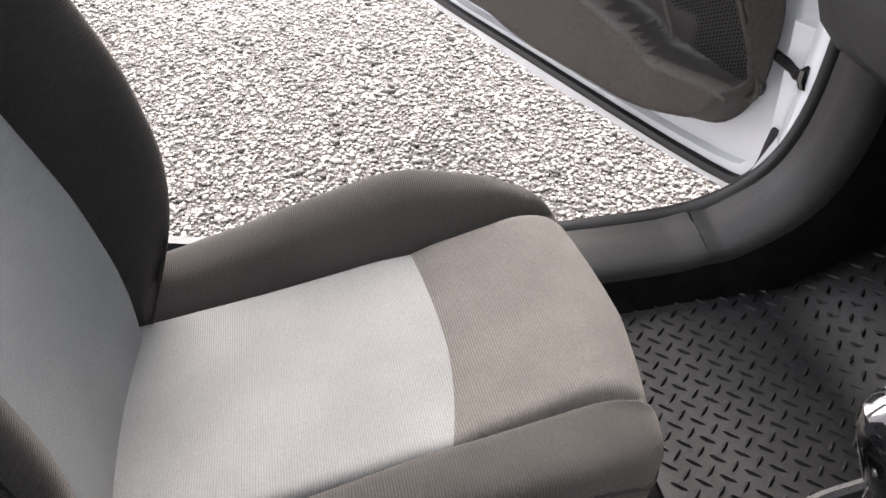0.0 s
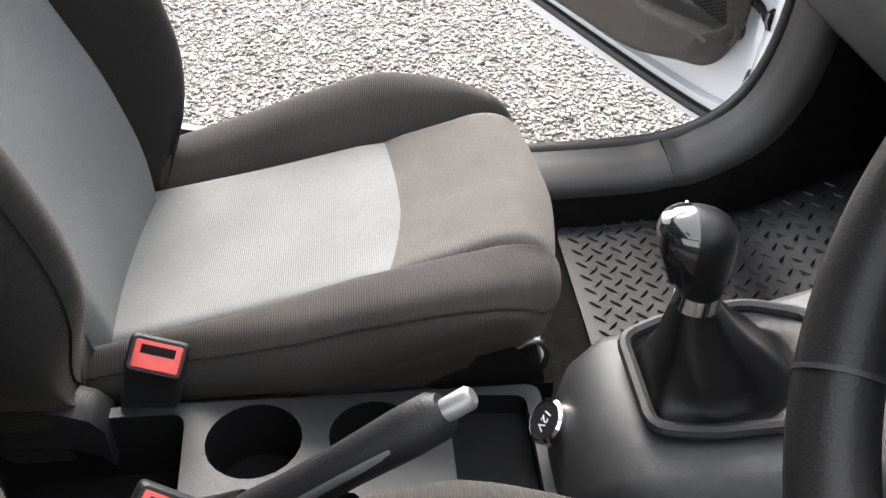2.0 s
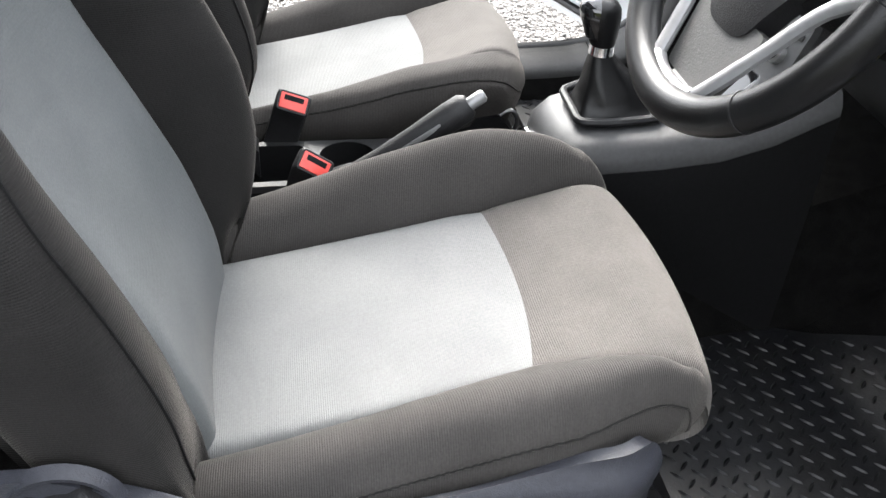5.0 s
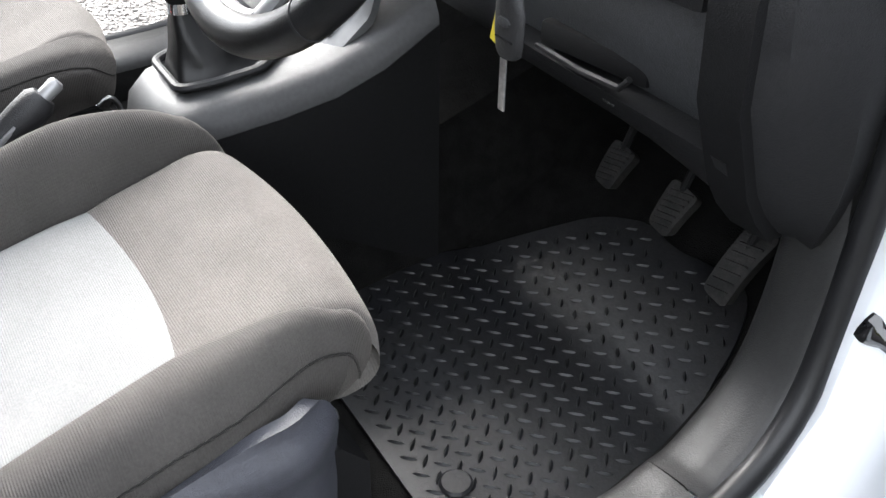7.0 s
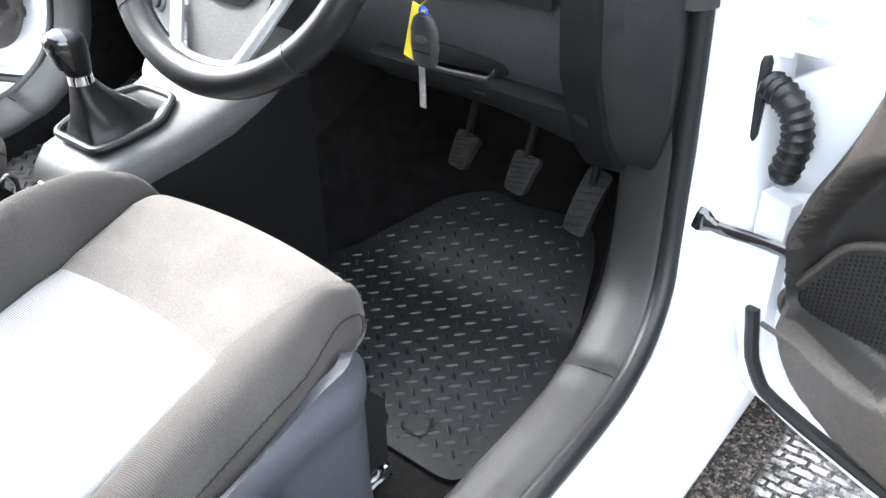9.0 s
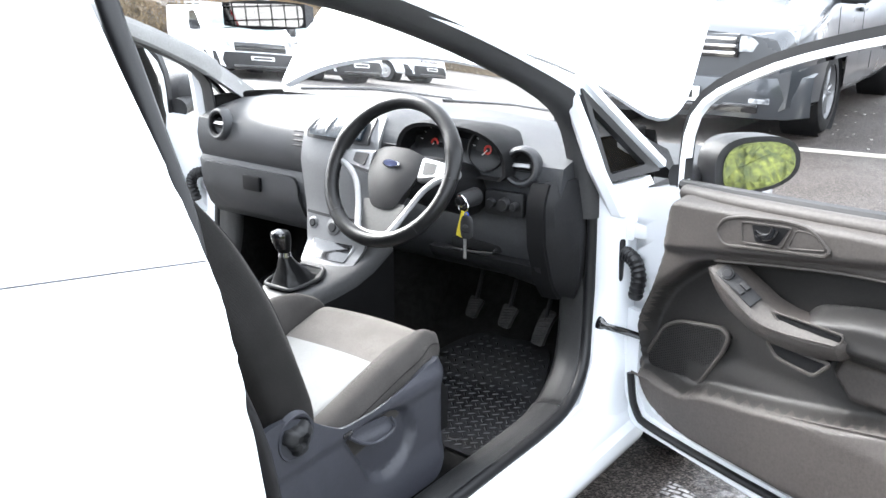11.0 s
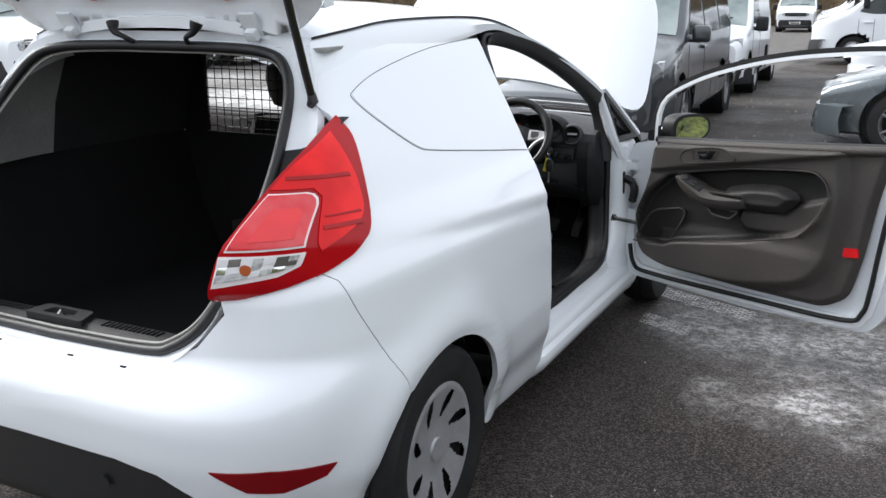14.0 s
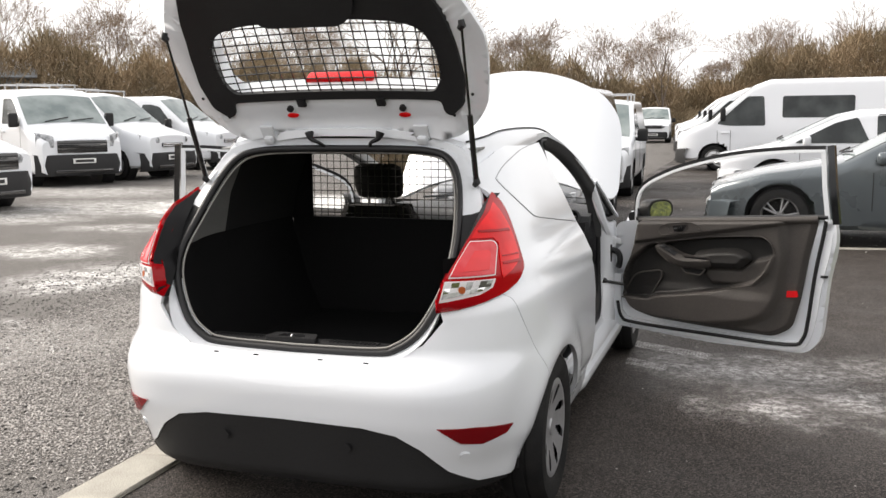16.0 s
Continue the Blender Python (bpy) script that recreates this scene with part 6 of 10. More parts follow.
for t, r, e in ((0.0, 0.0155, 1.0), (0.12, 0.0178, 1.0), (0.35, 0.0205, 1.05), (0.6, 0.0228, 1.1), (0.8, 0.0230, 1.12), (0.91, 0.0200, 1.1), (0.98, 0.0130, 1.0), (1.01, 0.006, 1.0), (1.02, 0.001, 1.0)):
    c = (NECK + Vector((0, 0, 0.008))).lerp(KNOB, t)
    rings.append([c + Vector((r * math.cos(a), r * e * math.sin(a), 0)) for a in [2 * math.pi * k / 24 for k in range(24)]])
ring_loft(bm, rings)
part("knob", bm, LEATHER, gear, "black leather gear knob")
bm = bmesh.new()
rings = []
for t, r in ((0.18, 0.0194), (0.35, 0.0213), (0.6, 0.0236), (0.8, 0.0239), (0.91, 0.0209), (0.98, 0.0140), (1.015, 0.0065), (1.03, 0.001)):
    c = (NECK + Vector((0, 0, 0.008))).lerp(KNOB, t)
    rings.append([c + Vector((r * math.cos(a), r * 1.12 * math.sin(a), 0.0005)) for a in [radians(185 + 165 * k / 14 - 25 * (1 - t)) for k in range(15)]])
ring_loft(bm, rings, False, False)
bmesh.ops.recalc_face_normals(bm, faces=bm.faces[:])
part("knob_cap", bm, GLOSS_BLACK, gear, "gloss black knob cap")
bm = bmesh.new()
tube(bm, [r[0] for r in rings[:5]], 0.0012, 6)
part("knob_trim", bm, CHROME, gear)


# handbrake
brake = new("handbrake")
brake.parent = car
B0, B1 = Vector((0.05, 1.315, 0.50)), Vector((0.052, 1.462, 0.607))
ax = (B1 - B0).normalized()
bm = bmesh.new()
tube(bm, [B0 + ax * d for d in (-0.05, -0.02, 0.0, 0.05, 0.10, 0.15, 0.172, 0.18)], [0.022, 0.021, 0.018, 0.0155, 0.0155, 0.017, 0.0165, 0.012], 14, flat=1.15)
part("grip", bm, BLACK_PLASTIC, brake)
bm = bmesh.new()
for sx in (-1, 1):
    box(bm, B0 + ax * 0.085 + Vector((sx * 0.0135, 0, 0.006)), (0.005, 0.10, 0.007), 0.002, ax.to_track_quat("Y", "Z").to_matrix().to_4x4())
part("grip_inlay", bm, SILVER, brake, "satin silver grip inlay")
bm = bmesh.new()
tube(bm, [B0 + ax * 0.178, B0 + ax * 0.199, B0 + ax * 0.202], [0.0085, 0.0085, 0.006], 14)
part("release_button", bm, SILVER, brake)
bm = bmesh.new()
tube(bm, [B0 + Vector((0, -0.05, -0.045)), B0 + Vector((0, -0.03, -0.015)), B0 + ax * 0.01], [0.034, 0.03, 0.021], 14, flat=1.0)
part("boot", bm, LEATHER, brake)

# 12 volt socket
PLUG, PLUG_N = Vector((-0.012, 1.548, 0.515)), Vector((0.1, -0.75, 0.55)).normalized()
pm = Matrix.Translation(PLUG) @ PLUG_N.to_track_quat("Z", "Y").to_matrix().to_4x4()
bm = bmesh.new()
revolve(bm, [(0.0, 0.004), (0.0145, 0.004), (0.0155, 0.0025)], (0, 0, 0), "Z", 28)
part("power_socket", move(bm, pm), BLACK_PLASTIC, console, "black 12 volt socket cap")
bm = bmesh.new()
revolve(bm, [(0.0155, 0.002), (0.0165, 0.005), (0.0185, 0.003), (0.019, -0.004)], (0, 0, 0), "Z", 28)
part("socket_ring", move(bm, pm), CHROME, console)


def lettering(name, body, size, m, mat, parent):
    """Raised writing, turned into a mesh."""
    cu = bpy.data.curves.new(name, "FONT")
    cu.body, cu.size, cu.align_x, cu.align_y, cu.extrude = body, size, "CENTER", "CENTER", 0.0004
    tmp = bpy.data.objects.new(name, cu)
    me = bpy.data.meshes.new_from_object(tmp)
    bpy.data.objects.remove(tmp)
    me.transform(m)
    me.materials.clear()
    me.materials.append(mat)
    ob = new(name, me)
    ob.parent = parent
    return ob


PALE_PRINT = material("pale_print", (0.75, 0.75, 0.75), 0.6, fine=0.0)
lettering("socket_print", "12V", 0.011, pm @ Matrix.Translation((0, 0, 0.0046)) @ Matrix.Rotation(radians(-70), 4, "Z"), PALE_PRINT, console)


# ---- dashboard ----
board = new("dashboard")
board.parent = car
board["label"] = "charcoal grey moulded dashboard with round vents"


def dash_ring(x):
    """Profile of the dash at that distance across the car."""
    e = abs(x) / 0.62
    hump = math.exp(-((x - 0.36) / 0.15) ** 4)            # instrument hood
    mid = math.exp(-((x + 0.01) / 0.15) ** 6)              # centre stack
    back = 0.05 * e ** 3
    top = 0.955 - 0.02 * e ** 2
    pts = [(2.30, 0.80), (2.31, 0.955 - 0.03 * e ** 2), (2.24 - 0.05 * e ** 2, 0.972 - 0.03 * e ** 2), (2.10, top + 0.01 + 0.012 * hump + 0.015 * mid), (1.99 + back * 0.6, top - 0.002 + 0.012 * hump + 0.03 * mid),
           (1.93 + back * 0.4 - 0.03 * mid, top - 0.02 + 0.004 * hump + 0.02 * mid), (1.905 + back * 0.3 - 0.03 * mid, 0.905), (1.895 + back * 0.3 - 0.02 * mid, 0.86), (1.90 + back * 0.3, 0.81),
           (1.915 + back * 0.2, 0.79), (1.905 + back * 0.2, 0.775), (1.91 + back * 0.2, 0.70), (1.945, 0.635), (1.975, 0.60), (2.05, 0.585), (2.16, 0.62)]
    return [(x, y, z) for y, z in pts]


def dash():
    bm = bmesh.new()
    xs = [-0.635 + 1.27 * i / 44 for i in range(45)]
    ring_loft(bm, [dash_ring(x) for x in xs])
    bmesh.ops.recalc_face_normals(bm, faces=bm.faces[:])
    return bm


part("dash_moulding", dash(), DASH, board)


def round_vent(c, n):
    m = Matrix.Translation(c) @ Vector(n).normalized().to_track_quat("Z", "Y").to_matrix().to_4x4()
    bm = bmesh.new()
    revolve(bm, [(0.030, -0.02), (0.031, 0.010), (0.036, 0.014), (0.041, 0.010), (0.043, -0.02)], (0, 0, 0), "Z", 32)
    revolve(bm, [(0.0, -0.012), (0.03, -0.012)], (0, 0, 0), "Z", 32)
    for k in (-0.01, 0.01):
        box(bm, (0, k, -0.002), (0.054, 0.0025, 0.014), 0.001)
    box(bm, (0, -0.002, 0.003), (0.050, 0.010, 0.004), 0.001, Matrix.Rotation(radians(20), 4, 'X'))
    part("vent_ring", move(bm, m), DASH_DARK, board)
    bm = bmesh.new()
    box(bm, (0, 0.004, 0.005), (0.046, 0.012, 0.003), 0.001, Matrix.Rotation(radians(-35), 4, "X"))
    part("vent_fin", move(bm, m), SILVER, board)
    bm = bmesh.new()
    revolve(bm, [(0.036, 0.0145), (0.0405, 0.016), (0.045, 0.013), (0.049, 0.004), (0.050, -0.012)], (0, 0, 0), "Z", 32)
    part("vent_bezel", move(bm, m), DASH, board)


round_vent((0.531, 1.908, 0.900), (0.12, -1, 0.15))
round_vent((-0.523, 1.908, 0.895), (-0.12, -1, 0.15))

# instrument hood and two dials
bm = bmesh.new()
rings = []
for y, g in ((1.84, 1.0), (1.87, 1.02), (1.93, 1.0), (2.02, 0.85)):
    ring = []
    for k in range(21):
        a = math.pi * k / 20
        x = 0.345 + 0.165 * g * math.cos(a)
        two = 0.018 * abs(math.cos(a)) ** 0.6
        ring.append((x, y + 0.03 * abs(math.cos(a)) ** 2, 0.868 + (0.105 + two) * g * math.sin(a) ** 0.75 + 0.012))
    ring += [(0.345 - 0.15 * g, y + 0.03, 0.866), (0.345 + 0.15 * g, y + 0.03, 0.866)]
    rings.append(ring)
inner = [[(0.345 + (x - 0.345) * 0.93, y + 0.004, 0.88 + (z - 0.88) * 0.92) for x, y, z in rings[0]]]
back = [[(0.345 + (x - 0.345) * 0.85, 1.95, 0.88 + (z - 0.88) * 0.85) for x, y, z in rings[0]]]
ring_loft(bm, rings[::-1] + inner + back, True, True)
bmesh.ops.recalc_face_normals(bm, faces=bm.faces[:])
part("instrument_hood", bm, DASH_DARK, board)
DIAL = material("dial_face", (0.012, 0.012, 0.013), 0.3, fine=0.0)
RED_GLOW = material("red_dial_print", (0.6, 0.04, 0.03), 0.4, fine=0.0)
for dx in (0.265, 0.425):
    m = Matrix.Translation((dx, 1.925, 0.925)) @ Matrix.Rotation(radians(75), 4, "X")
    bm = bmesh.new()
    revolve(bm, [(0.0, 0.0), (0.048, 0.0), (0.05, 0.012), (0.054, 0.012), (0.055, -0.004)], (0, 0, 0), "Z", 32)
    part("dial", move(bm, m), DIAL, board)
    for k in range(10):
        a = radians(225 - 27 * k)
        bm = bmesh.new()
        box(bm, (0.042 * math.cos(a), 0.042 * math.sin(a), 0.002), (0.007, 0.002, 0.001), 0, Matrix.Rotation(a, 4, "Z"))
        part("dial_mark", move(bm, m), PALE_PRINT, board)
    bm = bmesh.new()
    revolve(bm, [(0.006, 0.002), (0.011, 0.003), (0.012, 0.002)], (0, 0, 0), "Z", 24)
    part("dial_centre", move(bm, m), RED_GLOW, board)
    bm = bmesh.new()
    box(bm, (-0.012, -0.014, 0.004), (0.036, 0.003, 0.001), 0.0005, Matrix.Rotation(radians(48), 4, "Z"))
    part("needle", move(bm, m), PALE_PRINT, board)

# centre stack: pale fascia, display, radio keys, heater knobs, cubby
STACK = material("pale_grey_fascia", (0.13, 0.132, 0.135), 0.42, metal=0.3, second=(0.115, 0.117, 0.12), fine=0.03)
def stack_at(u, v):
    """Across and down the fascia, from the display to the gear lever."""
    y, z = lin([(0, 1.965), (0.1, 1.885), (0.3, 1.868), (0.55, 1.862), (0.8, 1.838), (1.0, 1.79)], v), lin([(0, 0.975), (0.1, 0.925), (0.3, 0.85), (0.55, 0.72), (0.8, 0.625), (1.0, 0.578)], v)
    half = lin([(0, 0.10), (0.1, 0.13), (0.3, 0.135), (0.55, 0.115), (0.8, 0.098), (1.0, 0.085)], v)
    return (-0.008 + 0.012 * v + half * u, y - 0.012 * (1 - u * u), z)


def fascia(v0, v1, inset, name, mat, r=0.06, lift=0.0):
    bm = bmesh.new()
    a = 1 - inset
    loop = round_loop([(-a, v0), (a, v0), (a, v1), (-a, v1)], r, 4)
    sheet(bm, [dense([(p[0], p[1], 0) for p in loop], 0.08)[::-1]], [i / 5 - 1 for i in range(11)], [i / 16 for i in range(17)], lambda u, v: tuple(Vector(stack_at(u, v)) + Vector((0, -lift, lift * 0.5))), 0.012)
    bmesh.ops.recalc_face_normals(bm, faces=bm.faces[:])
    return part(name, bm, mat, board)


fascia(0.02, 1.0, 0.0, "stack_fascia", STACK)
fascia(0.03, 0.16, 0.18, "display_hood", BLACK_PLASTIC, 0.05, 0.008)
fascia(0.05, 0.14, 0.32, "display", material("dark_display", (0.008, 0.012, 0.016), 0.12, fine=0.0), 0.03, 0.016)
fascia(0.58, 0.60, 0.05, "fascia_groove", BLACK_PLASTIC, 0.01, 0.002)
fascia(0.76, 0.93, 0.30, "cubby", GLOSS_BLACK, 0.05, 0.003)
bm = bmesh.new()
lc = [stack_at(u, v) for u, v in ((-0.72, 0.75), (0.72, 0.75), (0.68, 0.95), (-0.68, 0.95))]
lc = curve_pts(round_loop([Vector(p) - Vector((0, 0.006, -0.003)) for p in lc], 0.02, 4), 1, True)
tube(bm, lc + [lc[0]], 0.004, 8, caps=False)
part("cubby_frame", bm, SILVER, board)


def knob(u, v, r, mat, deep=0.018, name="knob"):
    p, q = Vector(stack_at(u, v)), Vector(stack_at(u, v + 0.02))
    up = (p - q).normalized()
    n = Vector((1, 0, 0)).cross(up).normalized()
    if n.y > 0:
        n = -n
    m = Matrix.Translation(p) @ n.to_track_quat("Z", "X").to_matrix().to_4x4()
    bm = bmesh.new()
    revolve(bm, [(0.0, deep), (r * 0.7, deep), (r * 0.85, deep * 0.9), (r * 0.9, deep * 0.3), (r, deep * 0.2), (r * 1.05, -0.002)], (0, 0, 0), "Z", 24)
    return part(name, move(bm, m), mat, board)


knob(0.0, 0.66, 0.026, STACK)
knob(0.0, 0.66, 0.016, BLACK_PLASTIC, 0.022)
for u in (-0.72, 0.72):
    knob(u, 0.66, 0.019, SILVER)
    knob(u, 0.66, 0.013, BLACK_PLASTIC, 0.022)
knob(0.0, 0.36, 0.024, BLACK_PLASTIC, 0.012)
for u in (-0.75, -0.5, 0.5, 0.75):
    for v in (0.27, 0.34, 0.41, 0.48):
        p = Vector(stack_at(u, v))
        bm = bmesh.new()
        box(bm, p + Vector((0, -0.003, 0)), (0.022, 0.008, 0.012), 0.002)
        part("radio_key", bm, SILVER if abs(u) > 0.6 else DASH_DARK, board)
for u in (-0.5, 0.0, 0.5):
    p = Vector(stack_at(u, 0.72))
    bm = bmesh.new()
    box(bm, p + Vector((0, -0.003, 0)), (0.03, 0.008, 0.008), 0.002)
    part("switch", bm, BLACK_PLASTIC, board)
# slatted vents either side of the display
for sx in (-1, 1):
    bm = bmesh.new()
    for k in range(4):
        p = Vector(stack_at(sx * 1.05, 0.13 + 0.035 * k))
        box(bm, p + Vector((sx * 0.02, 0.004, 0)), (0.05, 0.014, 0.004), 0.001)
    part("slat_vent", bm, BLACK_PLASTIC, board)

# glovebox lid with recessed pull
bm = bmesh.new()
loop = round_loop([(-0.615, 0.775), (-0.205, 0.775), (-0.195, 0.64), (-0.25, 0.625), (-0.57, 0.625)], 0.03, 4)
sheet(bm, [dense([(p[0], p[1], 0) for p in loop], 0.04)], [-0.6 + 0.06 * i for i in range(8)], [0.62 + 0.03 * i for i in range(6)], lambda u, v: (u, lin([(0.60, 1.965), (0.635, 1.935), (0.70, 1.900), (0.79, 1.895)], v) + 0.01 * (abs(u) / 0.62) ** 3, v), 0.012)
bmesh.ops.recalc_face_normals(bm, faces=bm.faces[:])
part("glovebox_lid", bm, DASH, board)
bm = bmesh.new()
box(bm, (-0.385, 1.895, 0.735), (0.07, 0.012, 0.045), 0.008)
part("glovebox_pull", bm, DASH_DARK, board)

# driver's lower panel with the storage slot, light switch pad and dash end panel
bm = bmesh.new()
box(bm, (0.40, 1.925, 0.685), (0.14, 0.03, 0.026), 0.006, Matrix.Rotation(radians(8), 4, "Z"))
part("storage_slot", bm, DASH_DARK, board)
bm = bmesh.new()
tube(bm, [(0.325, 1.905, 0.666), (0.40, 1.900, 0.669), (0.46, 1.897, 0.676), (0.472, 1.897, 0.690)], 0.0035, 6)
part("slot_lip", bm, DASH_LOW, board)
bm = bmesh.new()
rings = []
for x in [0.265 + 0.03 * i for i in range(12)]:
    drop = 0.02 * max(0.0, (x - 0.45) / 0.15)
    rings.append([(x, 1.898, 0.664), (x, 1.903, 0.652), (x, 1.918, 0.632), (x, 1.940, 0.617 - drop), (x, 1.955, 0.613 - drop), (x, 1.97, 0.62), (x, 1.97, 0.668)])
ring_loft(bm, rings)
bmesh.ops.recalc_face_normals(bm, faces=bm.faces[:])
part("knee_panel", bm, DASH_LOW, board, "dark knee panel below the storage slot")
bm = bmesh.new()
for k in range(3):
    box(bm, (0.437 + 0.006 * k, 1.902, 0.6525), (0.004, 0.001, 0.0018), 0.0)
part("panel_mark", bm, SILL_PLASTIC, board)
bm = bmesh.new()
box(bm, (0.497, 1.893, 0.81), (0.105, 0.02, 0.062), 0.012, Matrix.Rotation(radians(4), 4, "Z"))
part("light_switch_pad", bm, BLACK_PLASTIC, board)
for dx, r in ((-0.03, 0.012), (0.005, 0.017), (0.035, 0.010)):
    bm = bmesh.new()
    revolve(bm, [(0.0, -0.016), (r * 0.8, -0.016), (r, -0.010), (r, 0.01)], (0.497 + dx, 1.884, 0.81), "Y", 20)
    part("light_switch", bm, BLACK_PLASTIC, board)
bm = bmesh.new()
rings = []
for t in [i / 10 for i in range(11)]:
    z = 0.575 + 0.30 * t
    y0 = lin([(0, 1.965), (0.15, 1.925), (0.5, 1.885), (0.85, 1.875), (1, 1.90)], t)
    y1 = lin([(0, 1.99), (0.2, 2.02), (1, 2.035)], t)
    b = 0.022 * math.sin(math.pi * min(1, max(0, t)) ** 0.8)
    rings.append([(0.60, y0, z), (0.625 + b * 0.5, y0 + 0.015, z), (0.645 + b, (y0 + y1) / 2, z), (0.645 + b * 0.5, y1, z), (0.60, y1, z)])
ring_loft(bm, rings)
part("dash_end_panel", bm, DASH_LOW, board)
bm = bmesh.new()
rings = []
for t in [i / 10 for i in range(11)]:
    z = 0.57 + 0.30 * t
    y0 = lin([(0, 1.958), (0.15, 1.918), (0.5, 1.878), (0.85, 1.868), (1, 1.893)], t)
    rings.append([(0.57, y0 - 0.002, z), (0.613, y0 + 0.002, z), (0.613, y0 + 0.02, z), (0.57, y0 + 0.02, z)])
ring_loft(bm, rings)
part("dash_end_lip", bm, DASH_DARK, board)

# steering column, stalks, ignition
bm = bmesh.new()
tube(bm, [(0.372, 1.66, 0.905), (0.372, 1.76, 0.87), (0.372, 1.92, 0.82)], [0.045, 0.058, 0.065], 18)
part("column_shroud", bm, DASH_DARK, board)
for sx in (-1, 1):
    bm = bmesh.new()
    tube(bm, [(0.372 + sx * 0.04, 1.70, 0.905), (0.372 + sx * 0.09, 1.685, 0.915), (0.372 + sx * 0.128, 1.68, 0.918), (0.372 + sx * 0.14, 1.68, 0.918)], [0.008, 0.008, 0.012, 0.009], 10)
    part("stalk", bm, BLACK_PLASTIC if sx < 0 else SILVER, board)
IGN = Vector((0.45, 1.785, 0.832))
bm = bmesh.new()
revolve(bm, [(0.0, -0.012), (0.010, -0.012), (0.012, -0.010), (0.018, -0.010), (0.020, -0.004), (0.022, 0.05)], IGN, "Y", 24)
part("ignition_barrel", bm, BLACK_PLASTIC, board)
bm = bmesh.new()
revolve(bm, [(0.011, -0.013), (0.0145, -0.0135), (0.016, -0.009)], IGN, "Y", 24)
part("ignition_ring", bm, CHROME, board)

WHEEL_C, WHEEL_TILT = Vector((0.349, 1.644, 0.915)), 28.2
PAD_GREY = material("grey_spoke_infill", (0.06, 0.059, 0.057), 0.5, fine=0.06, bump=0.2, bump_scale=500)


def steering():
    w = new("steering_wheel")
    w.parent = car
    w["label"] = "black leather steering wheel with silver spokes"
    m = Matrix.Translation(WHEEL_C) @ Matrix.Rotation(radians(-WHEEL_TILT), 4, "X")
    R = 0.165
    on_rim = lambda a, r=R: Vector((r * math.cos(radians(a)), 0, r * 0.985 * math.sin(radians(a))))
    bm = bmesh.new()
    ring, rad = [], []
    for k in range(97):
        a = 360 * k / 96
        ring.append(on_rim(a))
        thumb = sum(math.exp(-(((a - c + 180) % 360 - 180) / 12) ** 2) for c in (24, 156))
        rad.append(0.0168 + 0.003 * thumb)
    tube(bm, ring, rad, 18, caps=False, up=(0, 1, 0))
    part("rim", move(bm, m), LEATHER, w)
    for a in (38, 142, 226, 314):
        p, q = on_rim(a - 0.4), on_rim(a + 0.4)
        bm = bmesh.new()
        tube(bm, [p, q], 0.0176, 20, up=(0, 1, 0))
        part("rim_seam", move(bm, m), RUBBER, w)
    # a line of stitches on the inner side of the rim, upper half
    for k in range(44):
        a = 44 + 92 * k / 43
        bm = bmesh.new()
        p = on_rim(a, R - 0.0162)
        tube(bm, [p + Vector((0, -0.003, 0)), p + Vector((0.0006, -0.0055, 0.0006))], 0.0009, 4)
        part("stitch", move(bm, m), DASH, w)
    # hub pad: shield with a soft belly
    bm = bmesh.new()
    pad = round_loop([(-0.078, 0.044), (-0.03, 0.056), (0.03, 0.056), (0.078, 0.044), (0.066, -0.02), (0.032, -0.088), (-0.032, -0.088), (-0.066, -0.02)], 0.018, 5)
    sheet(bm, [dense([(p[0], p[1], 0) for p in pad], 0.008)], [-0.072 + 0.009 * i for i in range(17)], [-0.084 + 0.009 * i for i in range(16)], lambda u, v: (u, -0.004 + 3.0 * u * u + 2.2 * (v + 0.012) ** 2, v), 0.03)
    bmesh.ops.recalc_face_normals(bm, faces=bm.faces[:])
    pad_ob = part("airbag_pad", move(bm, m), DASH_LOW, w, "charcoal shield-shaped airbag pad")
    bm = bmesh.new()
    ring_loft(bm, [[Vector((r * math.cos(a), y, 0.014 + r * 0.42 * math.sin(a))) for a in [2 * math.pi * k / 28 for k in range(28)]] for r, y in ((0.023, 0.004), (0.023, -0.005), (0.021, -0.007))])
    part("emblem", move(bm, m), CHROME, pad_ob, "chrome oval emblem")
    bm = bmesh.new()
    ring_loft(bm, [[Vector((0.0195 * math.cos(a), y, 0.014 + 0.0075 * math.sin(a))) for a in [2 * math.pi * k / 28 for k in range(28)]] for y in (-0.004, -0.0078)])
    part("emblem_field", move(bm, m), material("dark_blue_enamel", (0.015, 0.022, 0.06), 0.25, fine=0.0), pad_ob)
    bm = bmesh.new()
    lp = [Vector((p[0], 0.0025, p[1])) for p in round_loop([(-0.017, -0.044, 0), (0.017, -0.044, 0), (0.017, -0.058, 0), (-0.017, -0.058, 0)], 0.003, 3)]
    tube(bm, lp + [lp[0]], 0.0008, 5, caps=False)
    part("pad_tag", move(bm, m), DASH_DARK, pad_ob)
    for sx in (-1, 1):
        # side spoke: silver bezel round a dark button pad
        bm = bmesh.new()
        rings = []
        for t in [i / 8 for i in range(9)]:
            x = sx * (0.070 + 0.084 * t)
            hi, lo = 0.044 - 0.010 * t, -0.012 + 0.012 * t
            y = 0.014 - 0.010 * t
            rings.append([(x, y + 0.004, hi), (x, y - 0.003, hi - 0.006), (x, y - 0.004, (hi + lo) / 2), (x, y - 0.003, lo + 0.006), (x, y + 0.004, lo), (x, y + 0.018, lo), (x, y + 0.018, hi)])
        ring_loft(bm, rings)
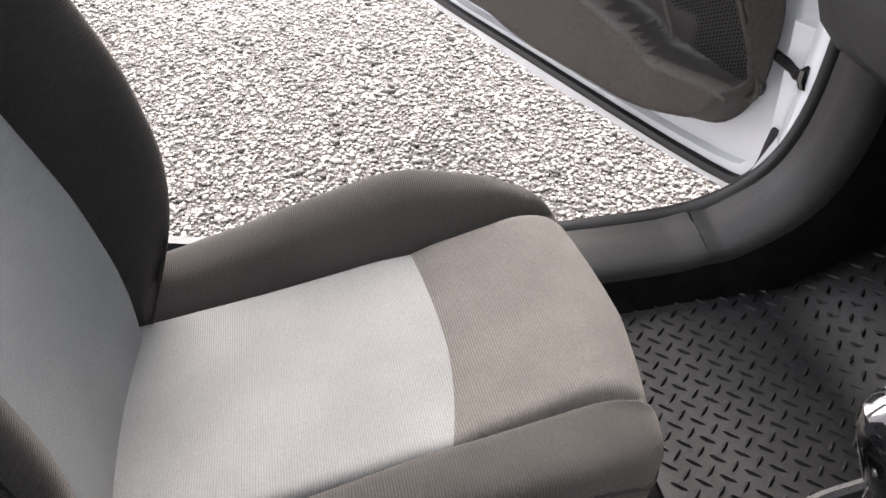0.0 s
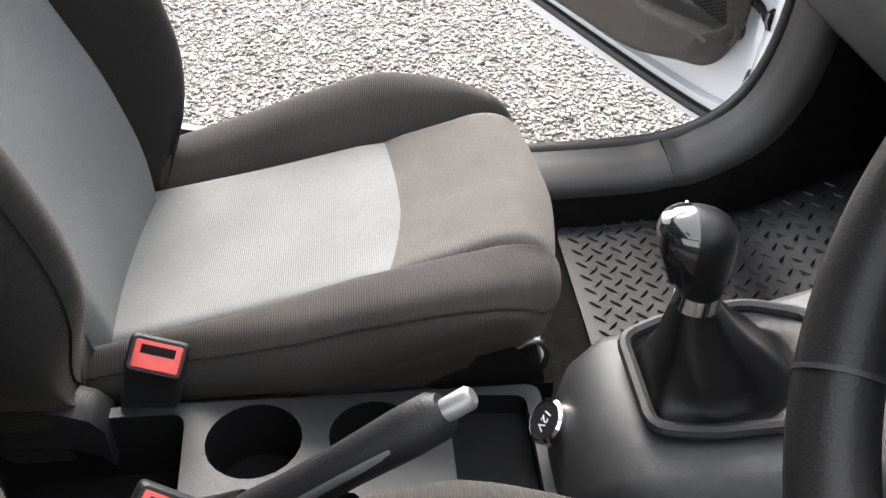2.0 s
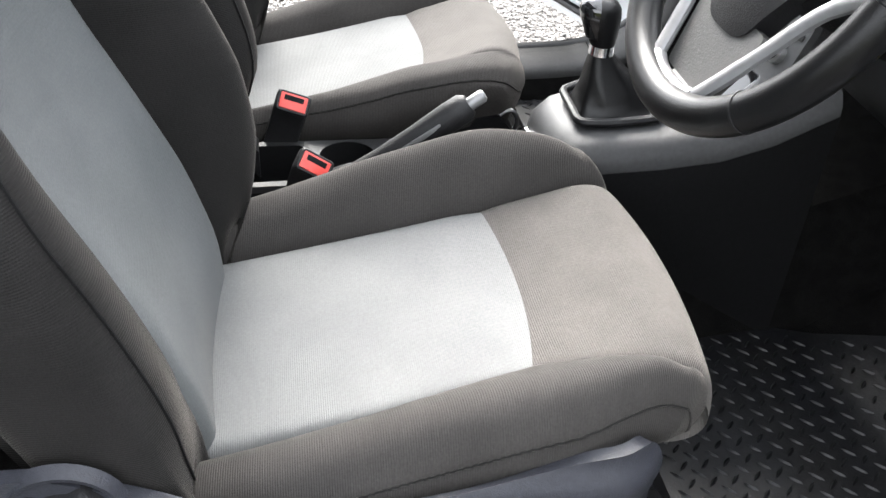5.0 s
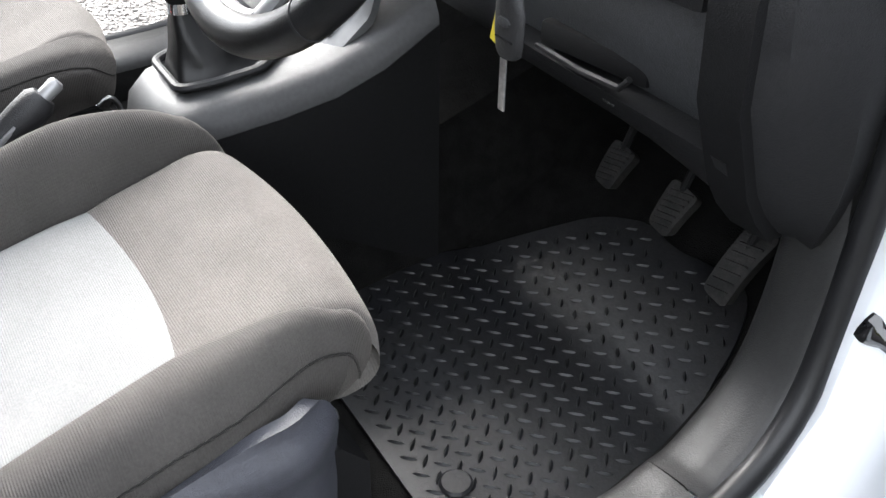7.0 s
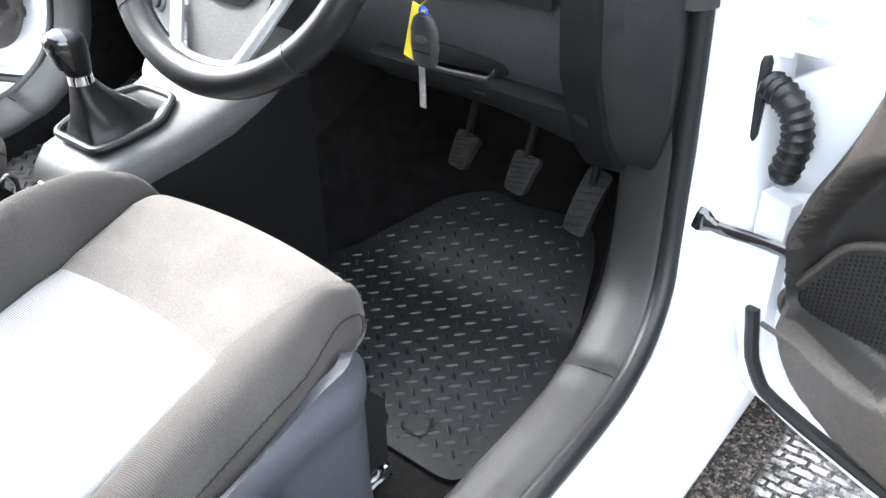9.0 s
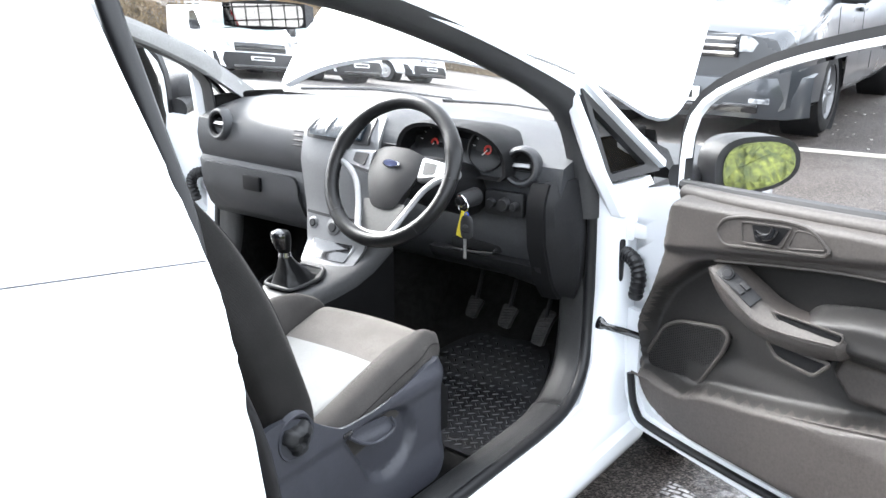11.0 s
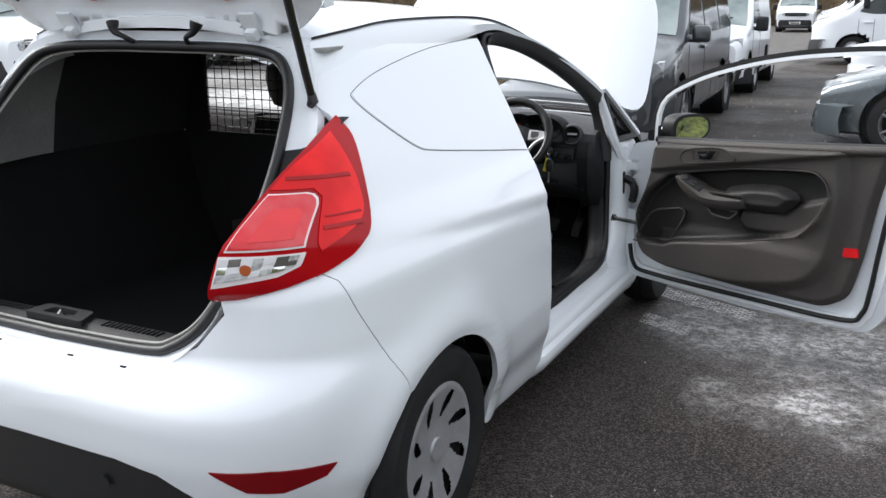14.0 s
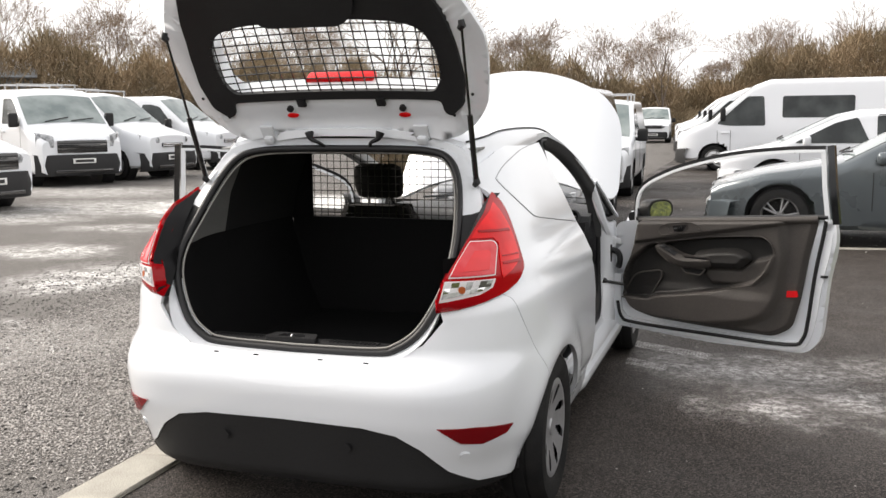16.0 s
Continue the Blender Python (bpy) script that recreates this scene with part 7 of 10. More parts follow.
        bmesh.ops.recalc_face_normals(bm, faces=bm.faces[:])
        spoke = part("spoke", move(bm, m), SILVER, w, "satin silver side spoke with buttons")
        bm = bmesh.new()
        lp = round_loop([(sx * 0.080, 0.032), (sx * 0.118, 0.030), (sx * 0.118, 0.008), (sx * 0.084, 0.002)], 0.005, 3)
        sheet(bm, [lp], [], [], lambda u, v: (u, 0.0065 - 0.06 * (abs(u) - 0.08), v), 0.004)
        bmesh.ops.recalc_face_normals(bm, faces=bm.faces[:])
        part("spoke_button", move(bm, m), BLACK_PLASTIC, spoke)
        # lower spoke: silver rail that sweeps from the side spoke down to the rim
        bm = bmesh.new()
        rail = curve_pts([(sx * 0.150, 0.004, 0.004), (sx * 0.122, 0.007, -0.010), (sx * 0.096, 0.010, -0.034), (sx * 0.074, 0.010, -0.075), (sx * 0.056, 0.006, -0.116), (sx * 0.042, 0.002, -0.146)], 5)
        tube(bm, rail, [0.0085] * 8 + [0.0078] * 10 + [0.0085] * (len(rail) - 18), 10, flat=0.7, up=(0, 1, 0))
        part("lower_spoke", move(bm, m), SILVER, w, "satin silver lower spoke")
    bm = bmesh.new()
    tube(bm, curve_pts([(-0.043, 0.003, -0.143), (-0.02, 0.002, -0.149), (0.02, 0.002, -0.149), (0.043, 0.003, -0.143)], 4), 0.008, 10)
    part("lower_spoke", move(bm, m), SILVER, w, "satin silver lower spoke")
    bm = bmesh.new()
    web = round_loop([(-0.060, -0.070), (0.060, -0.070), (0.040, -0.142), (-0.040, -0.142)], 0.008, 3)
    sheet(bm, [web], [], [], lambda u, v: (u, 0.012, v), 0.012)
    bmesh.ops.recalc_face_normals(bm, faces=bm.faces[:])
    part("spoke_web", move(bm, m), PAD_GREY, w, "grey infill between the lower spokes")


steering()

# ---- pedals ----
WORN_RUBBER = material("worn_pedal_rubber", (0.020, 0.019, 0.018), 0.7, second=(0.008, 0.008, 0.008), scale=45, fine=0.3, fine_scale=300, bump=0.3, bump_scale=300, spec=0.3)
for name, c, wide, narrow, tall, tilt in (("clutch_pedal", (0.281, 2.084, 0.439), 0.044, 0.032, 0.060, -28), ("brake_pedal", (0.397, 2.074, 0.441), 0.046, 0.034, 0.064, -28), ("accelerator_pedal", (0.520, 2.056, 0.445), 0.040, 0.036, 0.100, -30)):
    ped = new(name)
    ped.parent = car
    m = Matrix.Translation(c) @ Matrix.Rotation(radians(tilt), 4, "X") @ Matrix.Rotation(radians(8), 4, "Y")
    bm = bmesh.new()
    outline = round_loop([(-wide / 2, tall / 2), (wide / 2, tall / 2), (narrow / 2, -tall / 2), (-narrow / 2, -tall / 2)], 0.009, 4)
    sheet(bm, [dense([(p[0], p[1], 0) for p in outline], 0.01)], [-0.016, 0.0, 0.016], [-0.03, -0.015, 0.0, 0.015, 0.03], lambda u, v: (u, 3.0 * v * v - 0.004, v), 0.014)
    bmesh.ops.recalc_face_normals(bm, faces=bm.faces[:])
    pad = part("pedal_pad", move(bm, m), WORN_RUBBER, ped, "worn black rubber pedal pad")
    for k in range(-3, 4):
        v = k * tall / 8
        half = (narrow + (wide - narrow) * (v / tall + 0.5)) * 0.36
        bm = bmesh.new()
        tube(bm, [(-half, 3.0 * v * v - 0.0045, v - half * 0.35), (0, 3.0 * v * v - 0.005, v), (half, 3.0 * v * v - 0.0045, v + half * 0.35)], 0.0016, 5)
        part("pad_rib", move(bm, m), WORN_RUBBER, pad)
    bm = bmesh.new()
    tube(bm, [Vector(c) + Vector((0, 0.012, 0.015)), Vector(c) + Vector((0.004, 0.05, 0.12)), Vector(c) + Vector((0.006, 0.10, 0.24))], 0.006, 8)
    part("pedal_arm", bm, DASH_DARK, ped)


# ---- rubber tread mats (loose in the footwells) ----
def floor_mat(outline, side, label):
    t = thing("floor_mat", label, "floor mat", "floor mats")
    def rise(y):
        return lin([(1.0, 0.2555), (1.75, 0.2635), (1.95, 0.281), (2.12, 0.366), (2.2, 0.48)], y)
    bm = bmesh.new()
    loop = round_loop(outline, 0.035, 5)
    sheet(bm, [dense([(p[0], p[1], 0) for p in loop], 0.04)], [], [1.6 + 0.03 * i for i in range(20)], lambda x, y: (x, y, rise(y) + 0.004), 0.006)
    part("mat_sheet", bm, MAT_RUBBER, t)
    xs, ys = [p[0] for p in outline], [p[1] for p in outline]
    def inside(x, y):
        c = False
        for i in range(len(outline)):
            (x0, y0), (x1, y1) = outline[i - 1], outline[i]
            if (y0 > y) != (y1 > y) and x < (x1 - x0) * (y - y0) / (y1 - y0) + x0:
                c = not c
        return c
    bm = bmesh.new()
    step = 0.0195
    half = math.sqrt(0.5)
    cx0, cy0 = (min(xs) + max(xs)) / 2, (min(ys) + max(ys)) / 2
    for i in range(-26, 27):
        for j in range(-26, 27):
            x, y = cx0 + (i - j) * step * half, cy0 + (i + j) * step * half
            if not all(inside(x + a, y + b) for a, b in ((0.015, 0), (-0.015, 0), (0, 0.015), (0, -0.015))):
                continue
            ang = radians(45 if (i + j) % 2 else -45)
            ca, sa = math.cos(ang), math.sin(ang)
            z = rise(y) + 0.0045
            ring = []
            for a, b in ((0.0105, 0), (0.004, 0.0024), (-0.004, 0.0024), (-0.0105, 0), (-0.004, -0.0024), (0.004, -0.0024)):
                ring.append(bm.verts.new((x + a * ca - b * sa, y + a * sa + b * ca, z)))
            ridge = [bm.verts.new((x + a * ca, y + a * sa, z + 0.0022)) for a in (0.006, -0.006)]
            bm.faces.new((ring[0], ring[1], ridge[0]))
            bm.faces.new((ring[1], ring[2], ridge[1], ridge[0]))
            bm.faces.new((ring[2], ring[3], ridge[1]))
            bm.faces.new((ring[3], ring[4], ridge[1]))
            bm.faces.new((ring[4], ring[5], ridge[0], ridge[1]))
            bm.faces.new((ring[5], ring[0], ridge[0]))
    ob = part("tread_pattern", bm, MAT_RUBBER, t, "raised lozenge tread", 20)
    ob["kind"] = "stuff"
    if side > 0:
        bm = bmesh.new()
        revolve(bm, [(0.0, 0.005), (0.016, 0.005), (0.019, 0.002)], (0.489, 1.706, rise(1.706) + 0.004), "Z", 20)
        part("mat_clip", bm, MAT_RUBBER, t, "round mat clip")
    return t


floor_mat([(0.132, 1.665), (0.132, 1.86), (0.15, 1.93), (0.20, 2.0), (0.265, 2.085), (0.33, 2.115), (0.385, 2.105), (0.44, 2.115), (0.50, 2.12), (0.537, 2.07), (0.578, 1.95), (0.592, 1.85), (0.592, 1.655)], 1, "black rubber tread mat, dusty, in driver footwell")
floor_mat([(-0.155, 1.685), (-0.17, 2.0), (-0.25, 2.14), (-0.55, 2.14), (-0.60, 2.0), (-0.60, 1.685)], -1, "black rubber tread mat in passenger footwell")


# ---- keys hanging in the ignition ----
keys = thing("key_bunch", "car key with yellow tag hanging in the ignition", "keys")
bm = bmesh.new()
ringk = [Vector((0.462, 1.768, 0.822)) + Vector((0.013 * math.cos(a), 0.004 * math.sin(a), 0.013 * math.sin(a))) for a in [2 * math.pi * k / 20 for k in range(21)]]
tube(bm, ringk, 0.0012, 6, caps=False)
part("split_ring", bm, CHROME, keys)
bm = bmesh.new()
tube(bm, [IGN + Vector((0, -0.012, 0)), IGN + Vector((0, -0.022, 0))], [0.009, 0.008], 14)
part("ignition_key_bow", bm, DASH_DARK, keys)
bm = bmesh.new()
rings = []
for z, w in ((0.756, 0.010), (0.760, 0.0155), (0.775, 0.018), (0.795, 0.0175), (0.806, 0.013), (0.81, 0.007)):
    rings.append([(0.488 + w * math.cos(a), 1.745 + 0.006 * math.sin(a), z) for a in [2 * math.pi * k / 16 for k in range(16)]])
ring_loft(bm, rings)
fob = part("key_fob", bm, BLACK_PLASTIC, keys, "dark plastic key fob")
bm = bmesh.new()
ring_loft(bm, [[(0.488 + r * math.cos(a), y, 0.786 + 0.5 * r * math.sin(a)) for a in [2 * math.pi * k / 16 for k in range(16)]] for r, y in ((0.008, 1.7405), (0.008, 1.7385), (0.007, 1.738))])
part("fob_emblem", bm, DASH, fob)
bm = bmesh.new()
tube(bm, [(0.478, 1.739, 0.772), (0.499, 1.739, 0.772)], 0.0009, 5)
part("fob_groove", bm, DASH_DARK, fob)
bm = bmesh.new()
revolve(bm, [(0.004, -0.002), (0.0065, 0.0), (0.004, 0.002)], (0.486, 1.746, 0.812), "Y", 16)
part("blue_ring", bm, material("blue_plastic", (0.02, 0.06, 0.45), 0.4, fine=0.0), keys, "small blue plastic ring")
bm = bmesh.new()
box(bm, (0.485, 1.743, 0.733), (0.008, 0.002, 0.05), 0.001)
part("key_blade", bm, STEEL, keys, "worn steel key blade")
bm = bmesh.new()
box(bm, (0.470, 1.752, 0.785), (0.019, 0.0016, 0.062), 0.0006, Matrix.Rotation(radians(14), 4, "Y"))
part("key_tag", bm, material("yellow_card", (0.75, 0.62, 0.04), 0.5, fine=0.05), keys, "yellow plastic key tag")


# ---- ground ----
def ground_material(name, dark, mid, pale, cell, spots, cover, relief, wet, prints=(), packed=False):
    """Stone chips bound or loose, with pale dried-out stains of their own shapes; strong spots paint in glare."""
    m = bpy.data.materials.new(name)
    m.use_nodes = True
    n, l = m.node_tree.nodes, m.node_tree.links
    b = n["Principled BSDF"]
    geo = n.new("ShaderNodeNewGeometry")

    def noise(scale, detail=4, rough=0.6):
        q = n.new("ShaderNodeTexNoise")
        q.inputs["Scale"].default_value, q.inputs["Detail"].default_value, q.inputs["Roughness"].default_value = scale, detail, rough
        l.new(geo.outputs["Position"], q.inputs["Vector"])
        return q

    def mapped(src, a, z, lo=0.0, hi=1.0):
        q = n.new("ShaderNodeMapRange")
        for k, v in enumerate((a, z, lo, hi)):
            q.inputs[k + 1].default_value = v
        l.new(src, q.inputs[0])
        return q.outputs[0]

    def calc(op, a, c):
        q = n.new("ShaderNodeMath")
        q.operation = op
        for k, v in enumerate((a, c)):
            if isinstance(v, float):
                q.inputs[k].default_value = v
            else:
                l.new(v, q.inputs[k])
        return q.outputs[0]

    def mixed(fac, a, c):
        q = n.new("ShaderNodeMix")
        q.data_type = "RGBA"
        l.new(fac, q.inputs[0])
        for k, v in ((6, a), (7, c)):
            if isinstance(v, tuple):
                q.inputs[k].default_value = (*v, 1)
            else:
                l.new(v, q.inputs[k])
        return q.outputs[2]

    chips = n.new("ShaderNodeTexVoronoi")
    chips.inputs["Scale"].default_value = cell
    l.new(geo.outputs["Position"], chips.inputs["Vector"])
    grey = n.new("ShaderNodeSeparateColor")
    l.new(chips.outputs["Color"], grey.inputs[0])
    tone = calc("POWER", grey.outputs[0], 2.8)
    if packed:
        # stones lie side by side with dark gaps between
        gap = n.new("ShaderNodeTexVoronoi")
        gap.feature = "DISTANCE_TO_EDGE"
        gap.inputs["Scale"].default_value = cell
        l.new(geo.outputs["Position"], gap.inputs["Vector"])
        body = mapped(gap.outputs["Distance"], 0.02, 0.16)
        tone = calc("MULTIPLY", body, mapped(grey.outputs[0], 0.0, 1.0, 0.45, 1.0))
    stone = mixed(tone, dark, mid)
    # stains, and painted glare where a spot is very strong
    warp = n.new("ShaderNodeVectorMath")
    warp.operation = "MULTIPLY_ADD"
    wob = noise(1.1, 6, 0.7)
    l.new(wob.outputs["Color"], warp.inputs[0])
    warp.inputs[1].default_value = (1.6, 1.6, 0)
    l.new(geo.outputs["Position"], warp.inputs[2])
    total = mapped(noise(0.55, 8, 0.72).outputs[0], cover, cover + 0.14)
    for cx, cy, rx, ry, strength in spots:
        d = n.new("ShaderNodeVectorMath")
        d.operation = "SUBTRACT"
        l.new(warp.outputs[0], d.inputs[0])
        d.inputs[1].default_value = (cx + 0.8, cy + 0.8, 0)
        k = n.new("ShaderNodeVectorMath")
        k.operation = "MULTIPLY"
        l.new(d.outputs[0], k.inputs[0])
        k.inputs[1].default_value = (1 / rx, 1 / ry, 0)
        e = n.new("ShaderNodeVectorMath")
        e.operation = "LENGTH"
        l.new(k.outputs[0], e.inputs[0])
        total = calc("MAXIMUM", total, mapped(e.outputs["Value"], 1.1, 0.4, 0.0, strength))
    grain = mapped(noise(22.0, 9, 0.85).outputs[0], 0.45, 0.56)
    broad = mapped(noise(4.5, 6, 0.75).outputs[0], 0.42, 0.60)
    stain_glare = calc("MULTIPLY", total, calc("MULTIPLY", calc("ADD", calc("MULTIPLY", grain, 0.85), 0.15), calc("ADD", calc("MULTIPLY", broad, 0.75), 0.25)))
    slip = n.new("ShaderNodeVectorMath")            # prints smear a little
    slip.operation = "MULTIPLY_ADD"
    l.new(noise(20.0, 3).outputs["Color"], slip.inputs[0])
    slip.inputs[1].default_value = (0.022, 0.022, 0)
    l.new(geo.outputs["Position"], slip.inputs[2])
    for px, py, w, h in prints:
        sx = n.new("ShaderNodeSeparateXYZ")
        l.new(geo.outputs["Position"], sx.inputs[0])
        ins = calc("MULTIPLY", mapped(calc("ABSOLUTE", calc("SUBTRACT", sx.outputs[0], px), 0.0), w, w * 0.92),
                   mapped(calc("ABSOLUTE", calc("SUBTRACT", calc("ADD", sx.outputs[1], calc("MULTIPLY", sx.outputs[0], 0.45)), py + 0.45 * px), 0.0), h, h * 0.9))
        bars = n.new("ShaderNodeTexBrick")
        bars.inputs["Scale"].default_value = 13.0
        bars.inputs["Mortar Size"].default_value = 0.05
        for k, v in (("Color1", 1.0), ("Color2", 0.7), ("Mortar", 0.0)):
            bars.inputs[k].default_value = (v, v, v, 1)
        l.new(slip.outputs[0], bars.inputs["Vector"])
        tread = calc("MULTIPLY", calc("MULTIPLY", ins, bars.outputs["Color"]), mapped(noise(14.0, 6, 0.7).outputs[0], 0.36, 0.56, 0.05, 0.72))
        stain_glare = calc("MAXIMUM", stain_glare, tread)
    l.new(mixed(stain_glare, stone, pale), b.inputs["Base Color"])
    damp = mapped(noise(0.8, 3).outputs[0], 0.35, 0.65, wet, wet + 0.25)
    l.new(calc("ADD", damp, calc("MULTIPLY", stain_glare, 0.3)), b.inputs["Roughness"])
    hgt = calc("ADD", calc("MULTIPLY", chips.outputs["Distance"], -1.0), calc("MULTIPLY", grey.outputs[1], 0.5))
    b.inputs["Specular IOR Level"].default_value = 0.22
    bp = n.new("ShaderNodeBump")
    bp.inputs["Strength"].default_value, bp.inputs["Distance"].default_value = relief, 0.6 / cell
    l.new(hgt, bp.inputs["Height"])
    l.new(bp.outputs[0], b.inputs["Normal"])
    return m


ASPHALT = ground_material("dark_worn_asphalt", (0.012, 0.0096, 0.0085), (0.150, 0.128, 0.114), (0.72, 0.70, 0.69), 190,
                          [(1.6, 2.2, 0.65, 0.45, 0.65), (1.25, 2.3, 0.40, 0.35, 0.5), (1.95, 1.6, 0.60, 0.40, 0.8), (1.4, 1.4, 0.40, 0.30, 0.45), (2.3, 2.3, 0.6, 0.4, 0.5), (2.7, 1.3, 0.5, 0.35, 0.5)],
                          0.68, 0.8, 0.50, ((1.05, 2.53, 0.27, 0.085), (0.95, 2.13, 0.13, 0.08)))
# The two spots of strength 5 paint sky glare onto the ground beyond the windscreen.
GRAVEL = ground_material("loose_stone_chippings", (0.022, 0.020, 0.0185), (0.29, 0.271, 0.253), (0.80, 0.79, 0.77), 105,
                         [(-9.3, 7.9, 1.6, 0.9, 1.0), (-8.8, 9.8, 2.3, 1.7, 1.0), (-2.95, 1.55, 0.85, 0.75, 1.25), (-4.4, 3.8, 0.8, 1.0, 1.25), (-6.1, 5.1, 0.9, 0.7, 1.25), (-11.5, 12.6, 2.6, 1.6, 0.9), (-5.4, 10.6, 3.4, 2.2, 5.0), (-3.4, 9.0, 2.0, 1.5, 5.0), (-6.8, 7.2, 0.9, 0.6, 0.8)],
                         0.645, 1.0, 0.62, packed=True)
CONCRETE = material("pale_concrete", (0.42, 0.40, 0.35), 0.85, second=(0.33, 0.31, 0.27), scale=5, fine=0.3, fine_scale=200, bump=0.5, bump_scale=200)


def sheet_of(name, x0, x1, y0, y1, z, mat):
    bm = bmesh.new()
    for v in ((x0, y0), (x1, y0), (x1, y1), (x0, y1)):
        bm.verts.new((*v, z))
    bm.faces.new(bm.verts[:])
    return finish(name, bm, mat, smooth=0)


tagged(sheet_of("ground", -400, 400, -400, 400, 0.0, ASPHALT), "dark worn asphalt with dry chalky patches and tyre prints", "ground", kind="structure")
tagged(sheet_of("gravel_yard", -60, -1.03, -40, 60, 0.005, GRAVEL), "wet grey stone chippings with pale dried puddles and painted glare", "gravel", kind="structure")

edging = tagged(sheet_of("kerb_edging", -1.03, -0.80, -12, 7.0, 0.004, CONCRETE), "flush pale concrete edging kerb between asphalt and chippings", "kerb", kind="structure")
bm = bmesh.new()
box(bm, (0, 0, 0), (0.222, 0.905, 0.03), 0.008, seg=1)
kerb_me = finish("kerb_stone", bm, CONCRETE, edging)
kerb_me.location = (-0.915, -11.5, 0.0)
kd = kerb_me.data
for k in range(1, 20):
    ob = new("kerb_stone", kd)
    ob.parent = edging
    ob.location = (-0.915 + random.Random(k).uniform(-0.003, 0.003), -11.5 + 0.914 * k, random.Random(k + 50).uniform(-0.002, 0.002))
bm = bmesh.new()
box(bm, (0, 0, 0.0), (9.0, 0.11, 0.024), 0.006, seg=1)
ob = tagged(finish("bay_edging", bm, CONCRETE), "thin pale concrete edging strip set in asphalt", "kerb", kind="structure")
ob.matrix_world = pose(3.5, 7.78, 0.0, 0, 0, 8.5)


def stones(name, label, x0, x1, y0, y1, count, size, mat, seed, z=0.006):
    """Loose angular chips lying on the ground, far too many to count."""
    rng = np.random.default_rng(seed)
    cube = np.array([(x, y, q) for x in (-1, 1) for y in (-1, 1) for q in (-1, 1)], float)
    quads = np.array([(0, 1, 3, 2), (4, 6, 7, 5), (0, 4, 5, 1), (2, 3, 7, 6), (0, 2, 6, 4), (1, 5, 7, 3)])
    v = cube[None] * (1 + rng.uniform(-0.45, 0.3, (count, 8, 3)))
    v *= (size * rng.uniform(0.5, 1.25, (count, 1)) * np.array([1.0, 1.0, 1.0]))[:, None, :] * rng.uniform(0.6, 1.2, (count, 1, 3)) * np.array([1, 1, 0.42])
    a = rng.uniform(0, 6.28, count)
    tilt = rng.uniform(-0.5, 0.5, count)
    ca, sa = np.cos(a)[:, None], np.sin(a)[:, None]
    ct, st = np.cos(tilt)[:, None], np.sin(tilt)[:, None]
    y1_, z1_ = v[..., 1] * ct - v[..., 2] * st, v[..., 1] * st + v[..., 2] * ct
    x2, y2 = v[..., 0] * ca - y1_ * sa, v[..., 0] * sa + y1_ * ca
    pos = np.stack([rng.uniform(x0, x1, count), rng.uniform(y0, y1, count)], 1)
    rim = np.minimum(np.minimum(pos[:, 0] - x0, pos[:, 1] - y0), y1 - pos[:, 1])
    reach = 0.45 + 0.3 * np.sin(3.1 * pos[:, 0] + 1.7 * pos[:, 1]) * np.cos(2.3 * pos[:, 1] - 1.1 * pos[:, 0]) + rng.uniform(-0.4, 0.4, count)
    keep = rim > reach if count > 5000 else rim > 0
    pos, count = pos[keep], int(keep.sum())
    x2, y2, z1_ = x2[keep], y2[keep], z1_[keep]
    out = np.stack([x2 + pos[:, :1], y2 + pos[:, 1:], z1_ + z + size * 0.25], -1).reshape(-1, 3)
    fs = (quads[None] + 8 * np.arange(count)[:, None, None]).reshape(-1, 4)
    me = bpy.data.meshes.new(name)
    me.from_pydata(out.tolist(), [], fs.tolist())
    me.polygons.foreach_set("use_smooth", [True] * len(me.polygons))
    me.materials.append(mat)
    return tagged(new(name, me), label, "stones", kind="stuff")


def chip_material(name, tone):
    m = bpy.data.materials.new(name)
    m.use_nodes = True
    n, l = m.node_tree.nodes, m.node_tree.links
    b = n["Principled BSDF"]
    geo = n.new("ShaderNodeNewGeometry")
    ramp = n.new("ShaderNodeValToRGB")
    ramp.color_ramp.elements[0].color = (0.20 * tone, 0.186 * tone, 0.174 * tone, 1)
    ramp.color_ramp.elements[1].color = (0.38 * tone, 0.36 * tone, 0.34 * tone, 1)
    mid = ramp.color_ramp.elements.new(0.55)
    mid.color = (0.28 * tone, 0.263 * tone, 0.248 * tone, 1)
    l.new(geo.outputs["Random Per Island"], ramp.inputs[0])
    tex = n.new("ShaderNodeTexNoise")
    tex.inputs["Scale"].default_value, tex.inputs["Detail"].default_value = 120, 4
    l.new(geo.outputs["Position"], tex.inputs["Vector"])
    mix = n.new("ShaderNodeMix")
    mix.data_type, mix.blend_type = "RGBA", "OVERLAY"
    mix.inputs[0].default_value = 0.6
    l.new(ramp.outputs[0], mix.inputs[6])
    l.new(tex.outputs[0], mix.inputs[7])
    l.new(mix.outputs[2], b.inputs["Base Color"])
    b.inputs["Roughness"].default_value = 0.65
    b.inputs["Specular IOR Level"].default_value = 0.5
    return m


CHIP = chip_material("damp_stone_chip", 1.3)
CHIP_WET = chip_material("wet_stone_chip", 0.35)
stones("loose_stones", "loose wet grey stone chippings", -3.9, -1.04, -0.9, 3.4, 90000, 0.0048, CHIP, 3)
stones("loose_stones", "loose wet grey stone chippings", -5.2, -1.04, -2.6, 6.0, 9000, 0.0075, CHIP_WET, 4)
stones("loose_stones", "scattered pale stone chips on dark asphalt", -1.0, 4.5, 7.2, 16.0, 420, 0.009, CHIP, 5, 0.0)
